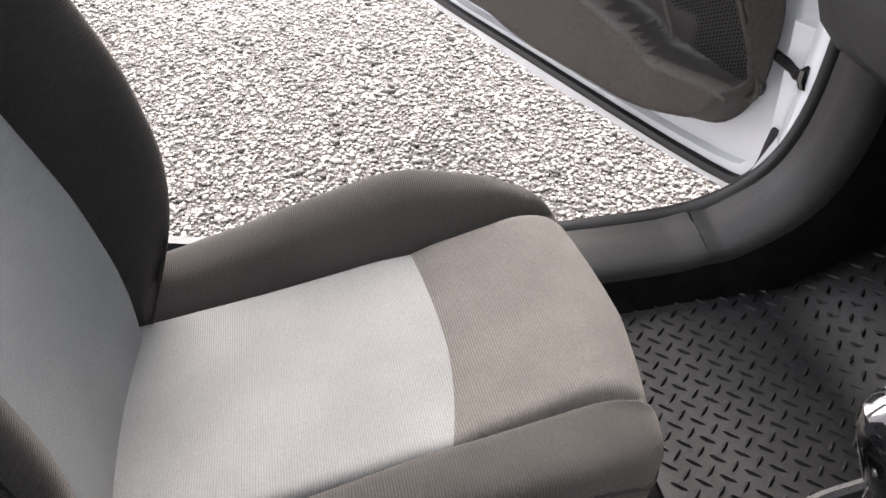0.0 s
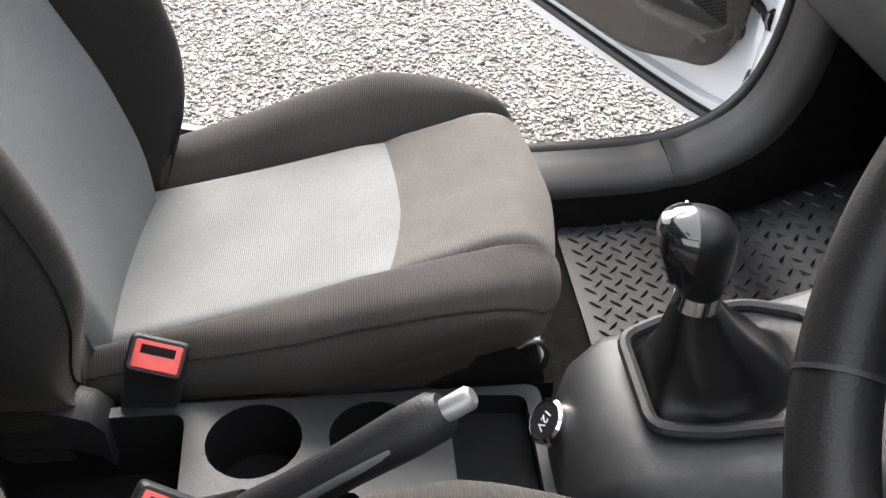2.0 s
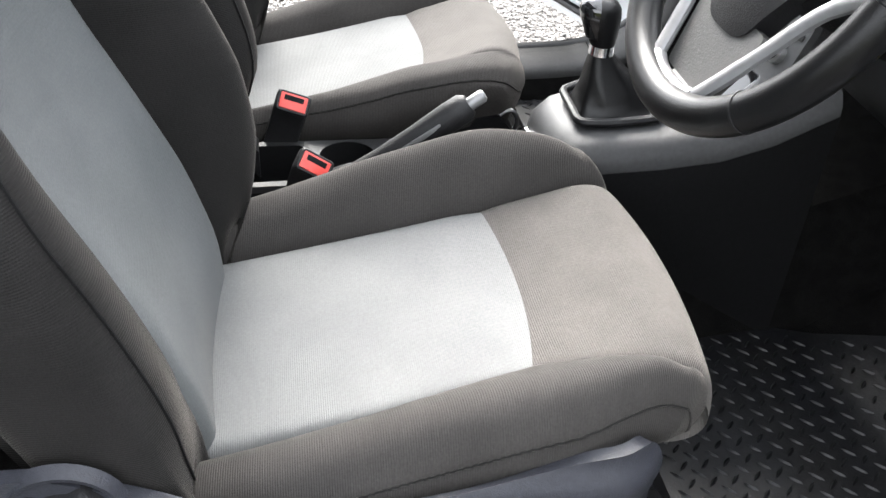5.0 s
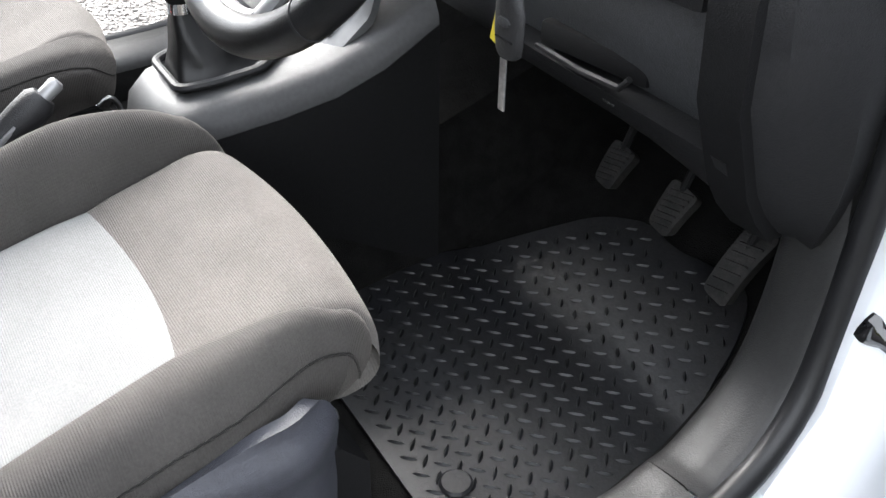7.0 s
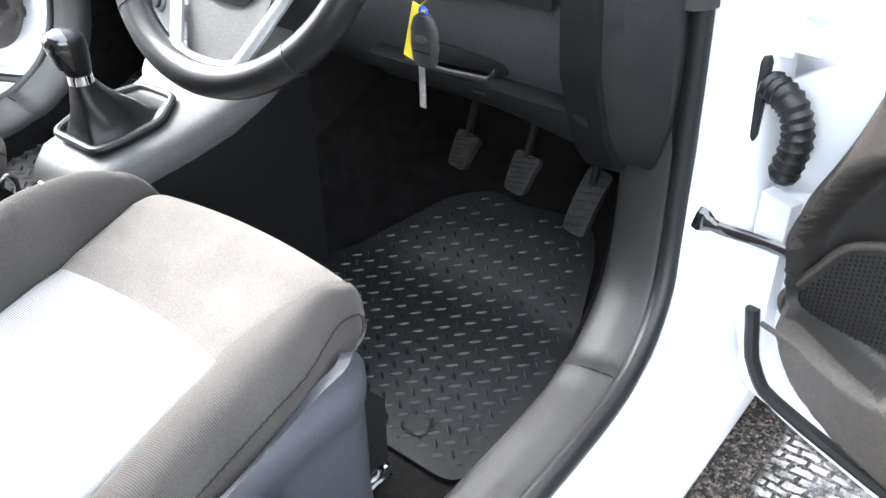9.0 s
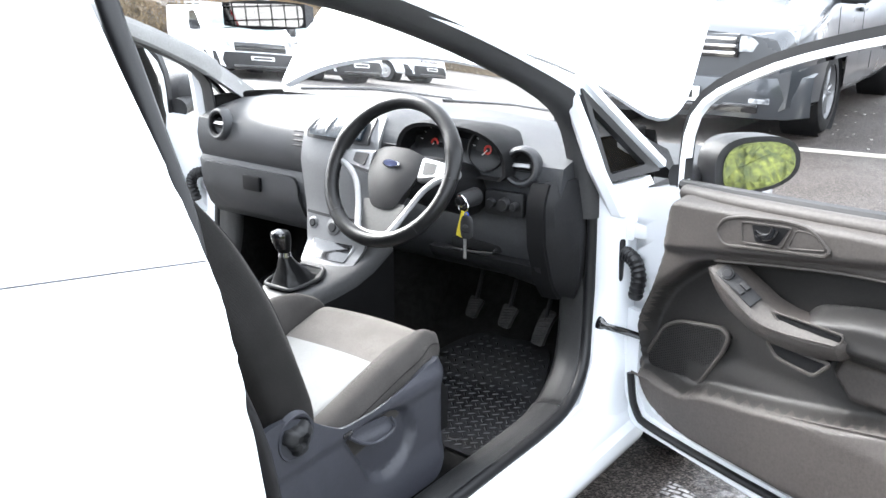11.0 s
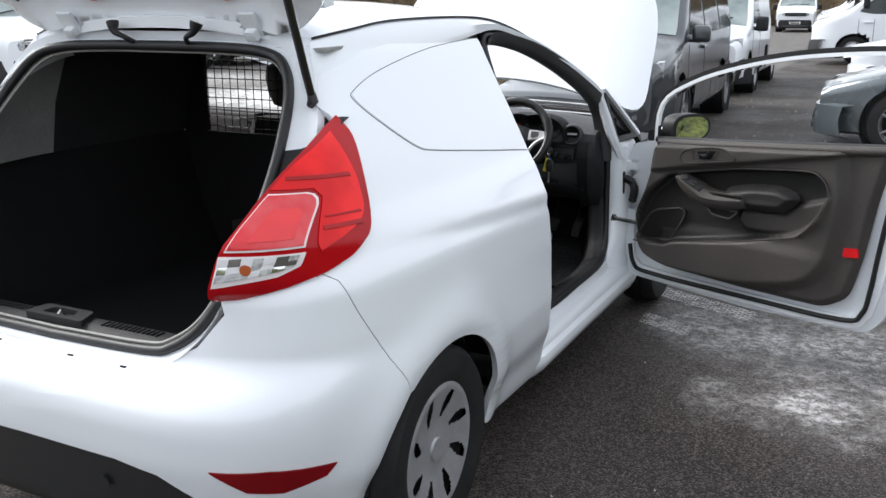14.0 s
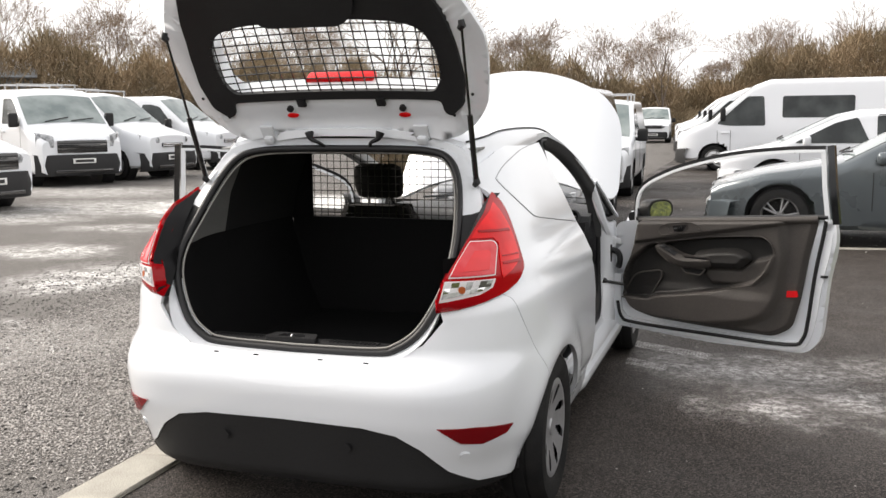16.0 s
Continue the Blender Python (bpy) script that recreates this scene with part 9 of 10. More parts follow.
def bare_tree(seed, height):
    """A leafless tree: limbs that fork again and again, then a haze of fine twigs as one mesh."""
    rng = random.Random(seed)
    limbs, twigs = bmesh.new(), []

    def grow(p, d, length, r, level):
        bend = Vector((rng.uniform(-1, 1), rng.uniform(-1, 1), rng.uniform(-0.3, 0.7))) * 0.13
        mid = p + d * length * 0.5
        d2 = (d + bend).normalized()
        q = mid + d2 * length * 0.5
        if level < 4:
            tube(limbs, [p, mid, q], [r, r * 0.85, r * 0.68], 7 if level < 2 else 4, caps=False)
        else:
            twigs.extend([(p, mid - p, r), (mid, q - mid, r * 0.8)])
        if level >= 7:
            return
        for k in range(3 if level else 4):
            a = rng.uniform(0, 2.1) + k * 2.1
            u = d2.orthogonal().normalized()
            v = d2.cross(u)
            t = math.tan(radians(rng.uniform(16, 42)))
            grow(q if k != 1 else mid.lerp(q, rng.uniform(0.2, 0.9)), (d2 + (u * math.cos(a) + v * math.sin(a)) * t + Vector((0, 0, 0.10))).normalized(), length * rng.uniform(0.60, 0.84), r * 0.56, level + 1)

    grow(Vector((0, 0, -0.1)), Vector((0, 0, 1)), height * 0.24, height * 0.010, 0)
    vs, fs = [], []
    for p, d, r in twigs:
        side = d.cross(Vector((rng.uniform(-1, 1), rng.uniform(-1, 1), rng.uniform(-1, 1)))).normalized() * max(0.009, r)
        k = len(vs)
        vs += [p - side, p + side, p + d + side * 0.5, p + d - side * 0.5]
        fs.append((k, k + 1, k + 2, k + 3))
    return limbs, vs, fs


tree_kinds = []
for k, (seed, h) in enumerate([(11, 8.0), (12, 9.5), (13, 7.0), (14, 10.0)]):
    limbs, vs, fs = bare_tree(seed, h)
    tree = thing("tree", "bare grey-brown winter tree behind the yard", "tree", "trees along the boundary")
    part("trunk", limbs, BARK, tree)
    me = bpy.data.meshes.new("crown")
    me.from_pydata([tuple(v) for v in vs], [], fs)
    me.materials.append(TWIG)
    ob = new("crown", me)
    ob.parent = tree
    tree_kinds.append(tree)
rng = random.Random(77)
row = []
for k in range(44):
    a = -62 + 118 * (k + rng.uniform(-0.35, 0.35)) / 43
    dist = 70 + rng.uniform(-6, 12)
    row.append((1.5 + dist * math.sin(radians(a)), -3.4 + dist * math.cos(radians(a)), rng.uniform(0, 360), rng.uniform(0.9, 1.3)))
for k, (x, y, turn, size) in enumerate(row):
    m = pose(x, y, 0, 0, 0, turn) @ Matrix.Scale(size, 4)
    if k < 4:
        tree_kinds[k].matrix_world = m
    else:
        copy_thing(tree_kinds[k % 4], m)

rng2 = np.random.default_rng(8)


def brushwood(name, label, a0, a1, dist, h0, h1, count):
    """A hedge of dead stems round the yard, as an arc about the clear space."""
    a = np.radians(rng2.uniform(a0, a1, count))
    d = dist + rng2.uniform(-2.5, 2.5, count)
    top = h0 + (h1 - h0) * (np.degrees(a) - a0) / (a1 - a0) + 0.5 * np.sin(a * 23) + 0.45 * np.sin(a * 61 + 1) + 0.35 * np.sin(a * 140 + 2)
    z = np.maximum(0.0, top * rng2.power(1.5, count) - 0.5)
    base = np.stack([1.5 + d * np.sin(a), -3.4 + d * np.cos(a), z], 1)
    lean = rng2.normal(0, 0.8, (count, 3)) + np.array([0, 0, 0.8])
    tip = base + lean * rng2.uniform(0.25, 0.8, (count, 1))
    wid = np.stack([np.cos(a), -np.sin(a), rng2.normal(0, 0.3, count)], 1) * rng2.uniform(0.012, 0.035, (count, 1))
    v = np.stack([base - wid, base + wid, tip + wid * 0.3, tip - wid * 0.3], 1).reshape(-1, 3)
    fs = np.arange(count * 4).reshape(-1, 4)
    me = bpy.data.meshes.new(name)
    me.from_pydata(v.tolist(), [], fs.tolist())
    me.materials.append(BRUSH)
    tagged(new(name, me), label, "hedge", kind="stuff")


brushwood("brushwood", "tan leafless hedge along the yard boundary", -66, -12, 61, 6.4, 5.0, 90000)
brushwood("brushwood", "tan leafless hedge along the yard boundary", -12, -4, 68, 4.6, 4.0, 12000)
brushwood("brushwood", "tan leafless hedge rising behind the vans", -4, 20, 72, 4.2, 10.2, 60000)
brushwood("brushwood", "tall brown leafless hedge behind the vans", 18, 60, 48, 3.9, 5.2, 42000)
bm = bmesh.new()
rows = []
for k in range(80):
    a = radians(-180 + 360 * k / 79)
    d = 70 + 2 * math.sin(k * 1.7)
    rows.append([Vector((1.5 + (d + q) * math.sin(a), -3.4 + (d + q) * math.cos(a), z + 0.25 * math.sin(k * 2.3 + q) * (z > 0.1))) for q, z in ((-3, 0.0), (-1.5, 1.3), (0.5, 2.0), (3, 1.8), (6, 0.0))])
ring_loft(bm, rows, closed=False, caps=False)
tagged(finish("earth_bank", bm, BRUSH), "low brown bank overgrown with dead grass", "bank", kind="structure")

SHED_METAL = material("grey_profiled_sheet", (0.25, 0.26, 0.27), 0.5, second=(0.19, 0.2, 0.21), scale=0.6, fine=0.05, metal=0.2)
shed = thing("shed", "long grey profiled-metal shed behind the hedge", "building", at=place(-50, 36, 40))
for nm, c, sz, rot in (("wall", (0, 0, 2.0), (24, 8, 4.0), 0), ("roof", (0, -2.3, 4.75), (24.6, 5.2, 0.12), 18), ("roof", (0, 2.3, 4.75), (24.6, 5.2, 0.12), -18)):
    bm = bmesh.new()
    box(bm, c, sz, 0.03, Matrix.Rotation(radians(rot), 4, "X"), seg=1)
    part(nm, bm, SHED_METAL, shed)
for k in range(40):
    bm = bmesh.new()
    box(bm, (-12 + 0.61 * k, -4.02, 2.0), (0.08, 0.06, 3.96), 0.01, seg=1)
    part("rib", bm, SHED_METAL, shed)

# the grass bank beside the asphalt
bm = bmesh.new()
rows = []
for i in range(60):
    y = -26 + 32.2 * i / 59
    rows.append([Vector((3.3 + 0.12 * math.sin(i * 0.9) + q, y, z + 0.06 * math.sin(i * 1.9 + q * 5))) for q, z in ((0, -0.05), (0.5, 0.12), (1.4, 0.5), (2.6, 1.05), (4.2, 1.5), (7, 1.7), (11, 1.7))])
ring_loft(bm, rows, closed=False, caps=False)
tagged(finish("grass_bank", bm, GRASS), "rough green grass bank beside the asphalt", "grass", kind="structure")
count = 24000
gx, gy = rng2.uniform(3.4, 7.6, count), rng2.uniform(-12, 6.0, count)
gz = np.interp(gx - 3.3, (0, 0.5, 1.4, 2.6, 4.2), (-0.05, 0.12, 0.5, 1.05, 1.5))
base = np.stack([gx, gy, gz], 1)
tip = base + rng2.normal(0, 0.07, (count, 3)) + np.array([0, 0, 1]) * rng2.uniform(0.06, 0.2, (count, 1))
side = rng2.normal(0, 1, (count, 3)) * 0.012
me = bpy.data.meshes.new("grass")
me.from_pydata(np.stack([base - side, base + side, tip], 1).reshape(-1, 3).tolist(), [], np.arange(count * 3).reshape(-1, 3).tolist())
me.materials.append(GRASS)
tagged(new("grass", me), "tufts of rough green grass", "grass", kind="stuff")


# ---- tailgate opening, load bay and bulkhead ----
SEAL = [(0.0, -0.065, 1.362), (0.20, -0.066, 1.361), (0.36, -0.075, 1.353), (0.445, -0.10, 1.325), (0.498, -0.155, 1.245), (0.535, -0.27, 1.10), (0.548, -0.375, 0.98), (0.53, -0.43, 0.88), (0.465, -0.475, 0.755), (0.385, -0.497, 0.692), (0.30, -0.505, 0.672), (0.0, -0.51, 0.667)]
EDGE = [(0.0, -0.05, 1.40), (0.21, -0.05, 1.40), (0.38, -0.058, 1.392), (0.50, -0.08, 1.352), (0.565, -0.135, 1.245), (0.605, -0.23, 1.12), (0.572, -0.375, 1.0), (0.55, -0.46, 0.88), (0.50, -0.53, 0.745), (0.41, -0.56, 0.672), (0.31, -0.568, 0.66), (0.0, -0.575, 0.655)]


def halves(pts):
    return curve_pts(pts, 5)


def aperture(lo, hi):
    """The folded metal between the seal and the outer skin."""
    a, c = halves(SEAL), halves(EDGE)
    n = len(a)
    i0, i1 = int(lo * (n - 1)), int(hi * (n - 1))
    bm = bmesh.new()
    rings = []
    for i in range(i0, i1 + 1):
        m = (a[i] + c[i]) / 2 + Vector((0, 0.012, -0.004))
        rings.append([a[i] + Vector((-0.004, 0.03, 0)), a[i], m, c[i], c[i] + Vector((0.0, 0.03, 0))])
    ring_loft(bm, rings, closed=False)
    bmesh.ops.recalc_face_normals(bm, faces=bm.faces[:])
    return bm


for lo, hi, mat, nm in ((0.0, 0.45, WHITE_DULL, "gate_flange"), (0.45, 0.64, BLACK_PLASTIC, "lamp_filler"), (0.64, 1.0, WHITE, "load_ledge")):
    part(nm, aperture(lo, hi), mat, car)
    part(nm, mirrored(aperture(lo, hi)), mat, car)
ring = halves(SEAL)
whole = ring + [Vector((-p.x, p.y, p.z)) for p in ring[::-1][1:]]
bm = bmesh.new()
tube(bm, [p + Vector((0, -0.006, 0)) for p in whole], 0.014, 10, caps=False)
part("gate_seal", bm, RUBBER, car, "thick black tailgate seal")
bm = bmesh.new()
tube(bm, [Vector((p.x * 0.965, p.y + 0.004, 1.01 + (p.z - 1.01) * 0.955)) for p in whole], 0.004, 8, caps=False)
part("gate_seal_lip", bm, material("grey_seal_lip", (0.30, 0.29, 0.27), 0.5, fine=0.02), car, "grey seal lip")


def bay_side():
    """Dark side lining from the load floor to the waist, pulled in to the opening."""
    bm = bmesh.new()
    rings = []
    for y, k in ((-0.44, 0.0), (-0.30, 0.6), (-0.1, 1.0), (0.3, 1.0), (0.74, 1.0)):
        xs = [(0.44 + 0.06 * k, 0.52), (0.50 + 0.08 * k, 0.70), (0.53 + 0.10 * k, 0.88), (0.53 + 0.13 * k, 1.0)]
        rings.append([(x, y, z) for x, z in xs])
    ring_loft(bm, rings, closed=False)
    bmesh.ops.recalc_face_normals(bm, faces=bm.faces[:])
    return bm


BAY = material("black_load_lining", (0.008, 0.008, 0.0085), 0.85, fine=0.15, fine_scale=300, bump=0.3, bump_scale=400, spec=0.2)
part("bay_lining", bay_side(), BAY, car, "black load bay side lining")
part("bay_lining", mirrored(bay_side()), BAY, car, "black load bay side lining")


def upper_side(grey):
    bm = bmesh.new()
    rings = []
    spans = ((-0.36, 0.0), (-0.25, 0.25), (-0.14, 0.6), (0.0, 0.85), (0.09, 0.895)) if grey else ((0.09, 0.895), (0.3, 1.0), (0.74, 1.0))
    for y, k in spans:
        top = lin([(-0.36, 1.0), (-0.25, 1.12), (-0.14, 1.25), (0.0, 1.33), (0.8, 1.36)], y)
        xt = lin([(-0.36, 0.54), (-0.25, 0.53), (-0.14, 0.505), (0.0, 0.53), (0.8, 0.54)], y)
        rings.append([(0.54 + 0.115 * k, y, 1.0), (0.545 + 0.07 * k, y, (1.0 + top) / 2), (xt, y, top)])
    ring_loft(bm, rings, closed=False)
    bmesh.ops.recalc_face_normals(bm, faces=bm.faces[:])
    return bm


BAY_UPPER = material("dark_grey_upper_lining", (0.022, 0.022, 0.0225), 0.85, fine=0.12, fine_scale=300, bump=0.3, bump_scale=400, spec=0.2)
GREY_TRIM = material("grey_pillar_lining", (0.24, 0.24, 0.235), 0.7, fine=0.08, bump=0.2, bump_scale=500)
for nm, gq, mat in (("rear_pillar_trim", True, GREY_TRIM), ("upper_lining", False, BAY_UPPER)):
    part(nm, upper_side(gq), mat, car)
    part(nm, mirrored(upper_side(gq)), mat, car)
bm = bmesh.new()
ring_loft(bm, [[(-0.60, y, z), (0.60, y, z), (0.60, y, z - 0.02), (-0.60, y, z - 0.02)] for y, z in ((-0.46, 0.55), (0.0, 0.545), (0.74, 0.54))])
part("load_floor", bm, BAY, car, "black load floor")
# headlining
bm = bmesh.new()
ring_loft(bm, [[(x, y, z) for x in (-0.55, -0.3, 0, 0.3, 0.55)] + [(x, y, z + 0.008) for x in (0.55, 0.3, 0, -0.3, -0.55)] for y, z in ((-0.06, 1.355), (0.3, 1.375), (0.8, 1.378), (1.05, 1.35), (1.27, 1.315))])
part("headlining", bm, material("grey_headlining", (0.30, 0.30, 0.29), 0.95, fine=0.15, bump=0.3, bump_scale=500), car, "grey cloth headlining")
# bulkhead: solid below, wire grid above
bulk = new("bulkhead")
bulk.parent = car
bulk["label"] = "black load bulkhead with wire grid above"
bm = bmesh.new()
box(bm, (0, 0.745, 0.64), (1.30, 0.02, 0.72), 0.004)
part("bulkhead_panel", bm, BAY, bulk)
bm = bmesh.new()
box(bm, (-0.60, 0.745, 1.17), (0.11, 0.02, 0.36), 0.004)
part("bulkhead_panel", bm, BAY, bulk)
for k in range(32):
    x = -0.535 + 0.036 * k
    bm = bmesh.new()
    tube(bm, [(x, 0.745, 1.0), (x, 0.745, 1.36)], 0.002, 6)
    part("grid_wire", bm, GLOSS_BLACK, bulk)
for k in range(10):
    z = 1.02 + 0.036 * k
    bm = bmesh.new()
    tube(bm, [(-0.55, 0.741, z), (0.60, 0.741, z)], 0.002, 6)
    part("grid_wire", bm, GLOSS_BLACK, bulk)
# sill plate with the lock
bm = bmesh.new()
ring_loft(bm, [[(x, -0.50, 0.672), (x, -0.47, 0.688), (x, -0.425, 0.688), (x, -0.42, 0.56)] for x in (-0.38, 0.0, 0.38)])
part("sill_plate", bm, BLACK_PLASTIC, car)
for sx in (-1, 1):
    for k in range(13):
        bm = bmesh.new()
        box(bm, (sx * (0.14 + 0.015 * k) - 0.03, -0.448, 0.690), (0.006, 0.03, 0.005), 0.001)
        part("sill_rib", bm, BLACK_PLASTIC, car)
bm = bmesh.new()
outer_l = round_loop([(-0.14, -0.487), (0.065, -0.487), (0.04, -0.418), (-0.125, -0.418)], 0.012, 4)
hole = round_loop([(-0.095, -0.47), (0.015, -0.47), (0.0, -0.432), (-0.085, -0.432)], 0.01, 3)
sheet(bm, [outer_l, hole], [], [], lambda x, y: (x, y, 0.700 + 0.25 * (y + 0.487) * 0.1), 0.02)
part("lock_plate", bm, VALANCE, car, "grey plastic lock plate")
bm = bmesh.new()
tube(bm, [(-0.045, -0.465, 0.69), (-0.045, -0.452, 0.702), (-0.045, -0.44, 0.69)], 0.004, 8)
part("lock_striker", bm, STEEL, car)
for x in (-0.28, -0.12, 0.13, 0.30):
    bm = bmesh.new()
    p = on_rear(x, 0.652)
    box(bm, (p[0], p[1] + 0.004, 0.656), (0.018, 0.006, 0.004), 0.001)
    part("bumper_peg", bm, RUBBER, car)

# ---- quarter panel blank and its joint ----
QUARTER = [(0.762, 0.78, 1.005), (0.742, 0.50, 1.041), (0.735, 0.36, 1.060), (0.724, 0.171, 1.086), (0.713, 0.103, 1.104), (0.677, 0.011, 1.165), (0.644, -0.04, 1.211), (0.617, -0.057, 1.243), (0.612, -0.045, 1.258), (0.611, 0.043, 1.291), (0.612, 0.177, 1.319), (0.602, 0.378, 1.345), (0.597, 0.565, 1.357), (0.59, 0.745, 1.364)]


JOINT_GREY = material("grey_panel_joint", (0.10, 0.10, 0.105), 0.7, fine=0.1)


def off_skin(p, d):
    a, z = body_uv(*p)
    q = Vector(body_at(a, z))
    c = Vector(body_at(a + 0.002, z)) - Vector(body_at(a - 0.002, z))
    e = Vector(body_at(a, z + 0.002)) - Vector(body_at(a, z - 0.002))
    return q + c.cross(e).normalized() * d


for left in (False, True):
    bm = bmesh.new()
    tube(bm, [off_skin(p, 0.0005) for p in curve_pts(QUARTER, 5)], 0.0010, 6)
    if left:
        mirrored(bm)
    part("panel_joint", bm, JOINT_GREY, car, "thin grey panel joint")
    inner_q = [tuple(Vector(p) * 0.985 + Vector((0.68, 0.40, 1.20)) * 0.015) for p in curve_pts(QUARTER, 3)]
    skin(inner_q, 0.002, 0.004, WHITE, "quarter_blank", left, "smooth white quarter window blank")
    # roof ditch strip
    bm = bmesh.new()
    tube(bm, [Vector((p.x + 0.004, p.y, p.z + 0.001)) for p in curve_pts(RAIL, 4)], 0.0035, 6)
    if left:
        mirrored(bm)
    part("roof_strip", bm, RUBBER, car)
    # front quarter light: wide dark frame round a small pane
    ql = [Vector((0.657, 1.925, 1.095)), Vector((0.712, 1.985, 0.872)), Vector((0.742, 2.205, 0.868))]
    mid_q = (ql[0] + ql[1] + ql[2]) / 3
    mid_q = mid_q + (ql[1] - mid_q) * 0.12
    hole = [mid_q + (p - mid_q) * k for p, k in zip(ql, (0.70, 0.74, 0.66))]
    bm = bmesh.new()
    lo, li = round_loop(ql, 0.012, 4), round_loop(hole, 0.012, 4)
    out = Vector((0.010, 0.0, 0.002))
    rings = [[Vector(p) for p in lo], [Vector(p) + out for p in lo], [Vector(p) + out * 0.8 for p in li], [Vector(p) - out for p in li]]
    ring_loft(bm, rings, True, False)
    if left:
        mirrored(bm)
    bmesh.ops.recalc_face_normals(bm, faces=bm.faces[:])
    part("quarter_light_frame", bm, RUBBER, car, "wide black quarter light frame")
    bm = bmesh.new()
    bm.faces.new([bm.verts.new(p) for p in hole])
    if left:
        mirrored(bm)
    g = part("quarter_light", bm, GLASS, car, smooth=0)
    g.visible_shadow = False
    # narrow painted pillar behind it
    bm = bmesh.new()
    ring_loft(bm, [[p, p + Vector((0.004, -0.006, 0)), p + Vector((-0.006, -0.018, 0)), p + Vector((-0.028, -0.022, 0)), p + Vector((-0.045, -0.008, 0)), p + Vector((-0.03, 0.012, 0))] for p in (Vector((0.748, 2.03, 0.79)), Vector((0.732, 2.005, 0.845)), Vector((0.712, 1.983, 0.90)), Vector((0.69, 1.957, 0.985)), Vector((0.668, 1.93, 1.06)), Vector((0.655, 1.915, 1.105)))])
    if left:
        mirrored(bm)
    bmesh.ops.recalc_face_normals(bm, faces=bm.faces[:])
    part("hinge_pillar_top", bm, WHITE, car)
    bm = bmesh.new()
    ring_loft(bm, [[p + Vector((0.014, 0.0, 0.004)), p + Vector((0.008, 0.02, 0.016)), p + Vector((-0.02, 0.02, 0.014)), p + Vector((-0.02, -0.004, -0.006))] for p in (Vector((0.655, 1.935, 1.105)), Vector((0.70, 2.08, 0.985)), Vector((0.742, 2.22, 0.872)))])
    if left:
        mirrored(bm)
    part("windscreen_pillar", bm, WHITE, car)
    bm = bmesh.new()
    ring_loft(bm, [[(x, y, z), (x + 0.012, y, z - 0.02), (x + 0.012, y + 0.14, z - 0.02), (x, y + 0.14, z)] for x, y, z in ((0.66, 2.0, 0.868), (0.74, 2.03, 0.862))])
    if left:
        mirrored(bm)
    part("pillar_shelf", bm, WHITE_DULL, car)
    # hinges, check strap, cable boot
    for z in (0.465, 0.755):
        bm = bmesh.new()
        box(bm, (0.745, 2.05, z), (0.05, 0.035, 0.05), 0.006)
        box(bm, (0.775, 2.045, z), (0.05, 0.02, 0.035), 0.005)
        if left:
            mirrored(bm)
        part("door_hinge", bm, WHITE_DULL, car)
        bm = bmesh.new()
        for dx, dz in ((0.73, 0.012), (0.73, -0.014)):
            tube(bm, [(dx, 2.034, z + dz), (dx, 2.026, z + dz)], 0.008, 6)
        if left:
            mirrored(bm)
        part("hinge_bolt", bm, STEEL, car)
    bm = bmesh.new()
    tube(bm, curve_pts([(0.704, 1.998, 0.522), (0.735, 2.0, 0.515), (0.775, 2.012, 0.508), (0.83, 2.02, 0.50)], 4), [0.011, 0.012, 0.010] + [0.006] * 10, 8, flat=1.5)
    if left:
        mirrored(bm)
    part("check_strap", bm, GLOSS_BLACK, car, "black door check strap")
    bm = bmesh.new()
    box(bm, (0.735, 2.045, 0.68), (0.03, 0.05, 0.11), 0.010)
    pts = curve_pts([(0.75, 2.03, 0.70), (0.785, 2.01, 0.69), (0.80, 2.005, 0.655), (0.79, 2.015, 0.60)], 8)
    tube(bm, pts, [0.016 + (0.003 if i % 2 else 0.0) for i in range(len(pts))], 10)
    if left:
        mirrored(bm)
    part("cable_boot", bm, RUBBER, car, "ribbed black door cable boot")

# ---- windscreen, mirror, scuttle, wipers, engine bay ----
bm = bmesh.new()
rings = []
for t in [i / 8 for i in range(9)]:
    rings.append([(x * (0.69 - 0.11 * t), 2.30 - 1.02 * t - (0.12 - 0.06 * t) * abs(x) ** 2.2, 0.955 + 0.38 * t + 0.03 * math.sin(math.pi * t) - 0.02 * abs(x) ** 2) for x in [i / 10 for i in range(-10, 11)]])
patch(bm, rings)
ws = part("windscreen", bm, GLASS, car)
ws.visible_shadow = False
bm = bmesh.new()
ring_loft(bm, [[(x * 0.72, 2.27 - 0.12 * abs(x) ** 2.2, 0.94), (x * 0.72, 2.31 - 0.12 * abs(x) ** 2.2, 0.945), (x * 0.72, 2.42 - 0.1 * x * x, 0.90), (x * 0.72, 2.42, 0.80)] for x in [i / 8 for i in range(-8, 9)]])
part("scuttle_panel", bm, BLACK_PLASTIC, car)
for a, c in (((-0.50, 2.235, 0.975), (0.06, 2.285, 0.985)), ((0.02, 2.30, 0.972), (0.56, 2.215, 0.99))):
    bm = bmesh.new()
    tube(bm, [Vector(a), (Vector(a) + Vector(c)) / 2 + Vector((0, 0.01, 0.012)), Vector(c)], [0.008, 0.006, 0.004], 8)
    part("wiper", bm, GLOSS_BLACK, car)
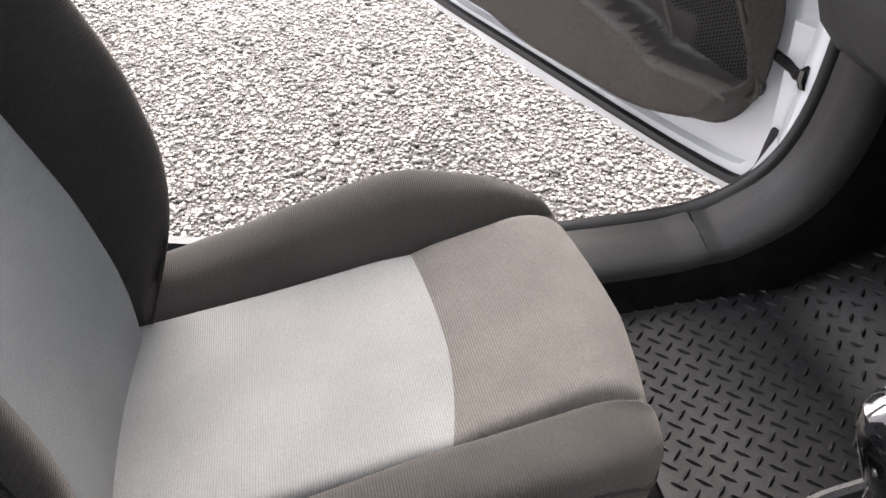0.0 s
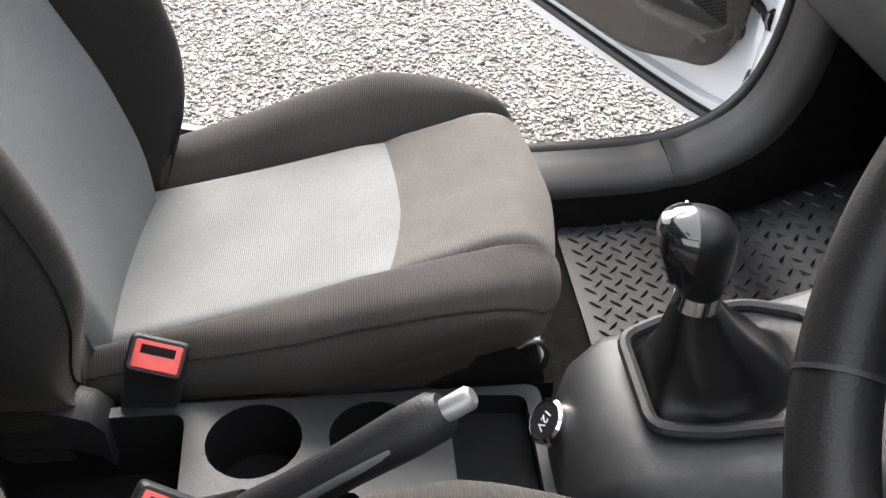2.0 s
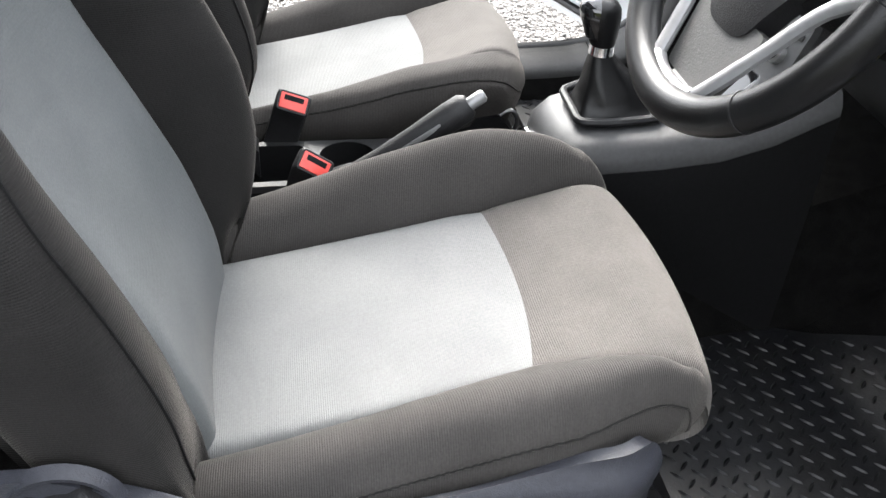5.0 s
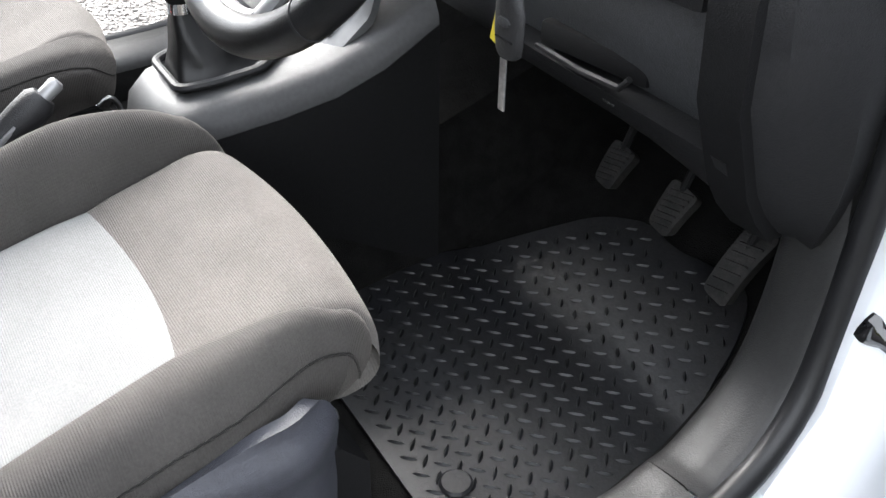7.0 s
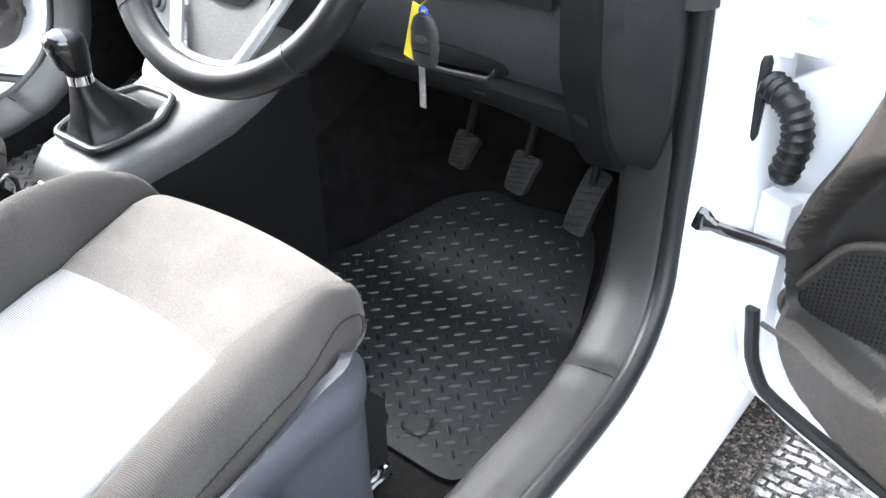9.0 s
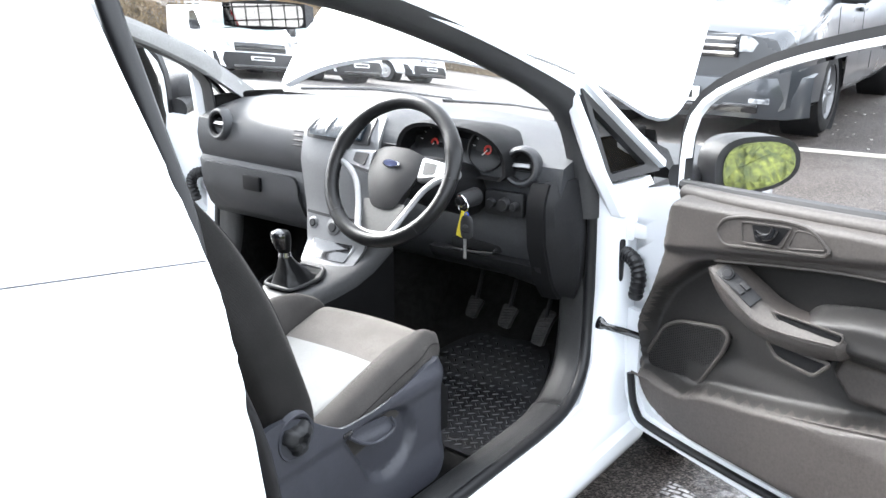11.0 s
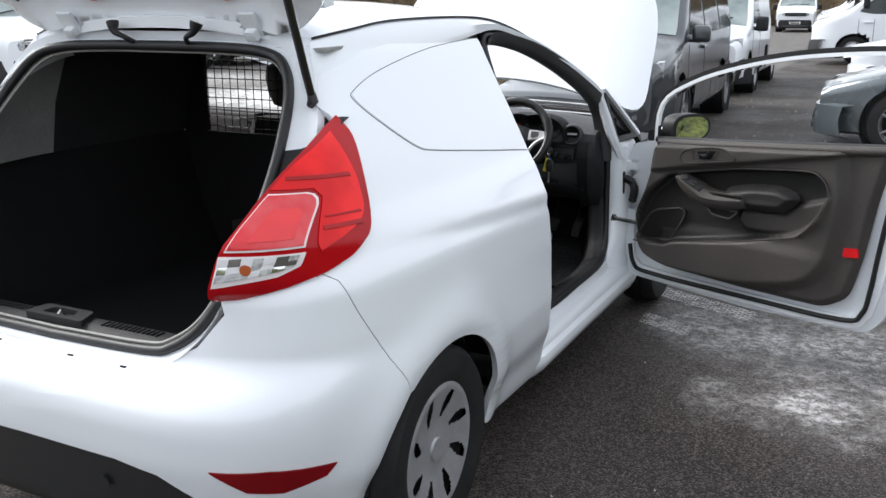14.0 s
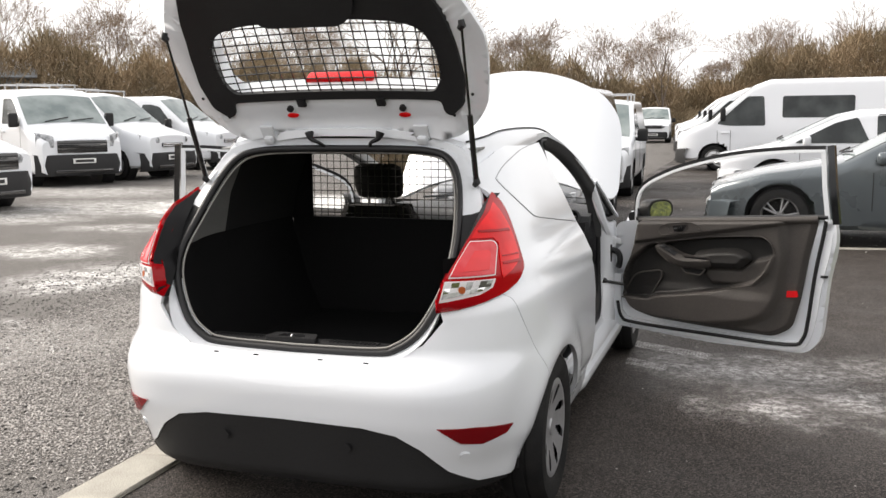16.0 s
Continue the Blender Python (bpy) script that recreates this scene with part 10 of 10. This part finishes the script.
bm = bmesh.new()
box(bm, (0, 2.75, 0.62), (1.25, 0.70, 0.30), 0.03)
part("engine_bay", bm, BLACK_PLASTIC, car, "dark engine bay")
bm = bmesh.new()
ring_loft(bm, [[(x, 3.28 - 0.35 * (x / 0.75) ** 2, 0.25), (x, 3.30 - 0.35 * (x / 0.75) ** 2, 0.5), (x, 3.22 - 0.33 * (x / 0.75) ** 2, 0.72), (x, 3.10 - 0.3 * (x / 0.75) ** 2, 0.72), (x, 3.10 - 0.3 * (x / 0.75) ** 2, 0.25)] for x in [0.75 * i / 8 for i in range(-8, 9)]])
part("front_bumper", bm, WHITE, car)
bm = bmesh.new()
rings = []
for t in [i / 6 for i in range(7)]:
    x = 0.142 + 0.190 * t
    h = 0.0225 + 0.006 * math.sin(math.pi * t)
    rings.append([(x, 1.40 - 0.012, 1.258 + h), (x, 1.40 + 0.02, 1.258 + h * 0.6), (x, 1.40 + 0.02, 1.258 - h * 0.6), (x, 1.40 - 0.012, 1.258 - h)])
ring_loft(bm, rings)
mir = part("rear_view_mirror", bm, BLACK_PLASTIC, car, "black rear view mirror")
bm = bmesh.new()
lp = round_loop([(0.146, 1.237), (0.328, 1.237), (0.328, 1.280), (0.146, 1.280)], 0.015, 4)
bm.faces.new([bm.verts.new((x, 1.386, z)) for x, z in lp])
part("mirror_glass", bm, MIRROR, mir, smooth=0)
mx = Vector((0.2375, 1.4, 1.258))
turn = Matrix.Translation(mx) @ Matrix.Rotation(radians(14), 4, "Z") @ Matrix.Rotation(radians(4), 4, "X") @ Matrix.Translation(-mx)
mir.matrix_local = turn
bm = bmesh.new()
tube(bm, [(0.238, 1.42, 1.27), (0.16, 1.46, 1.30), (0.05, 1.48, 1.315)], 0.008, 8)
part("mirror_stalk", bm, BLACK_PLASTIC, mir)

for left in (False, True):
    bm = bmesh.new()
    box(bm, (0.655, 2.15, 0.58), (0.02, 0.30, 0.76), 0.004, seg=1)
    if left:
        mirrored(bm)
    part("footwell_side", bm, CARPET, car)
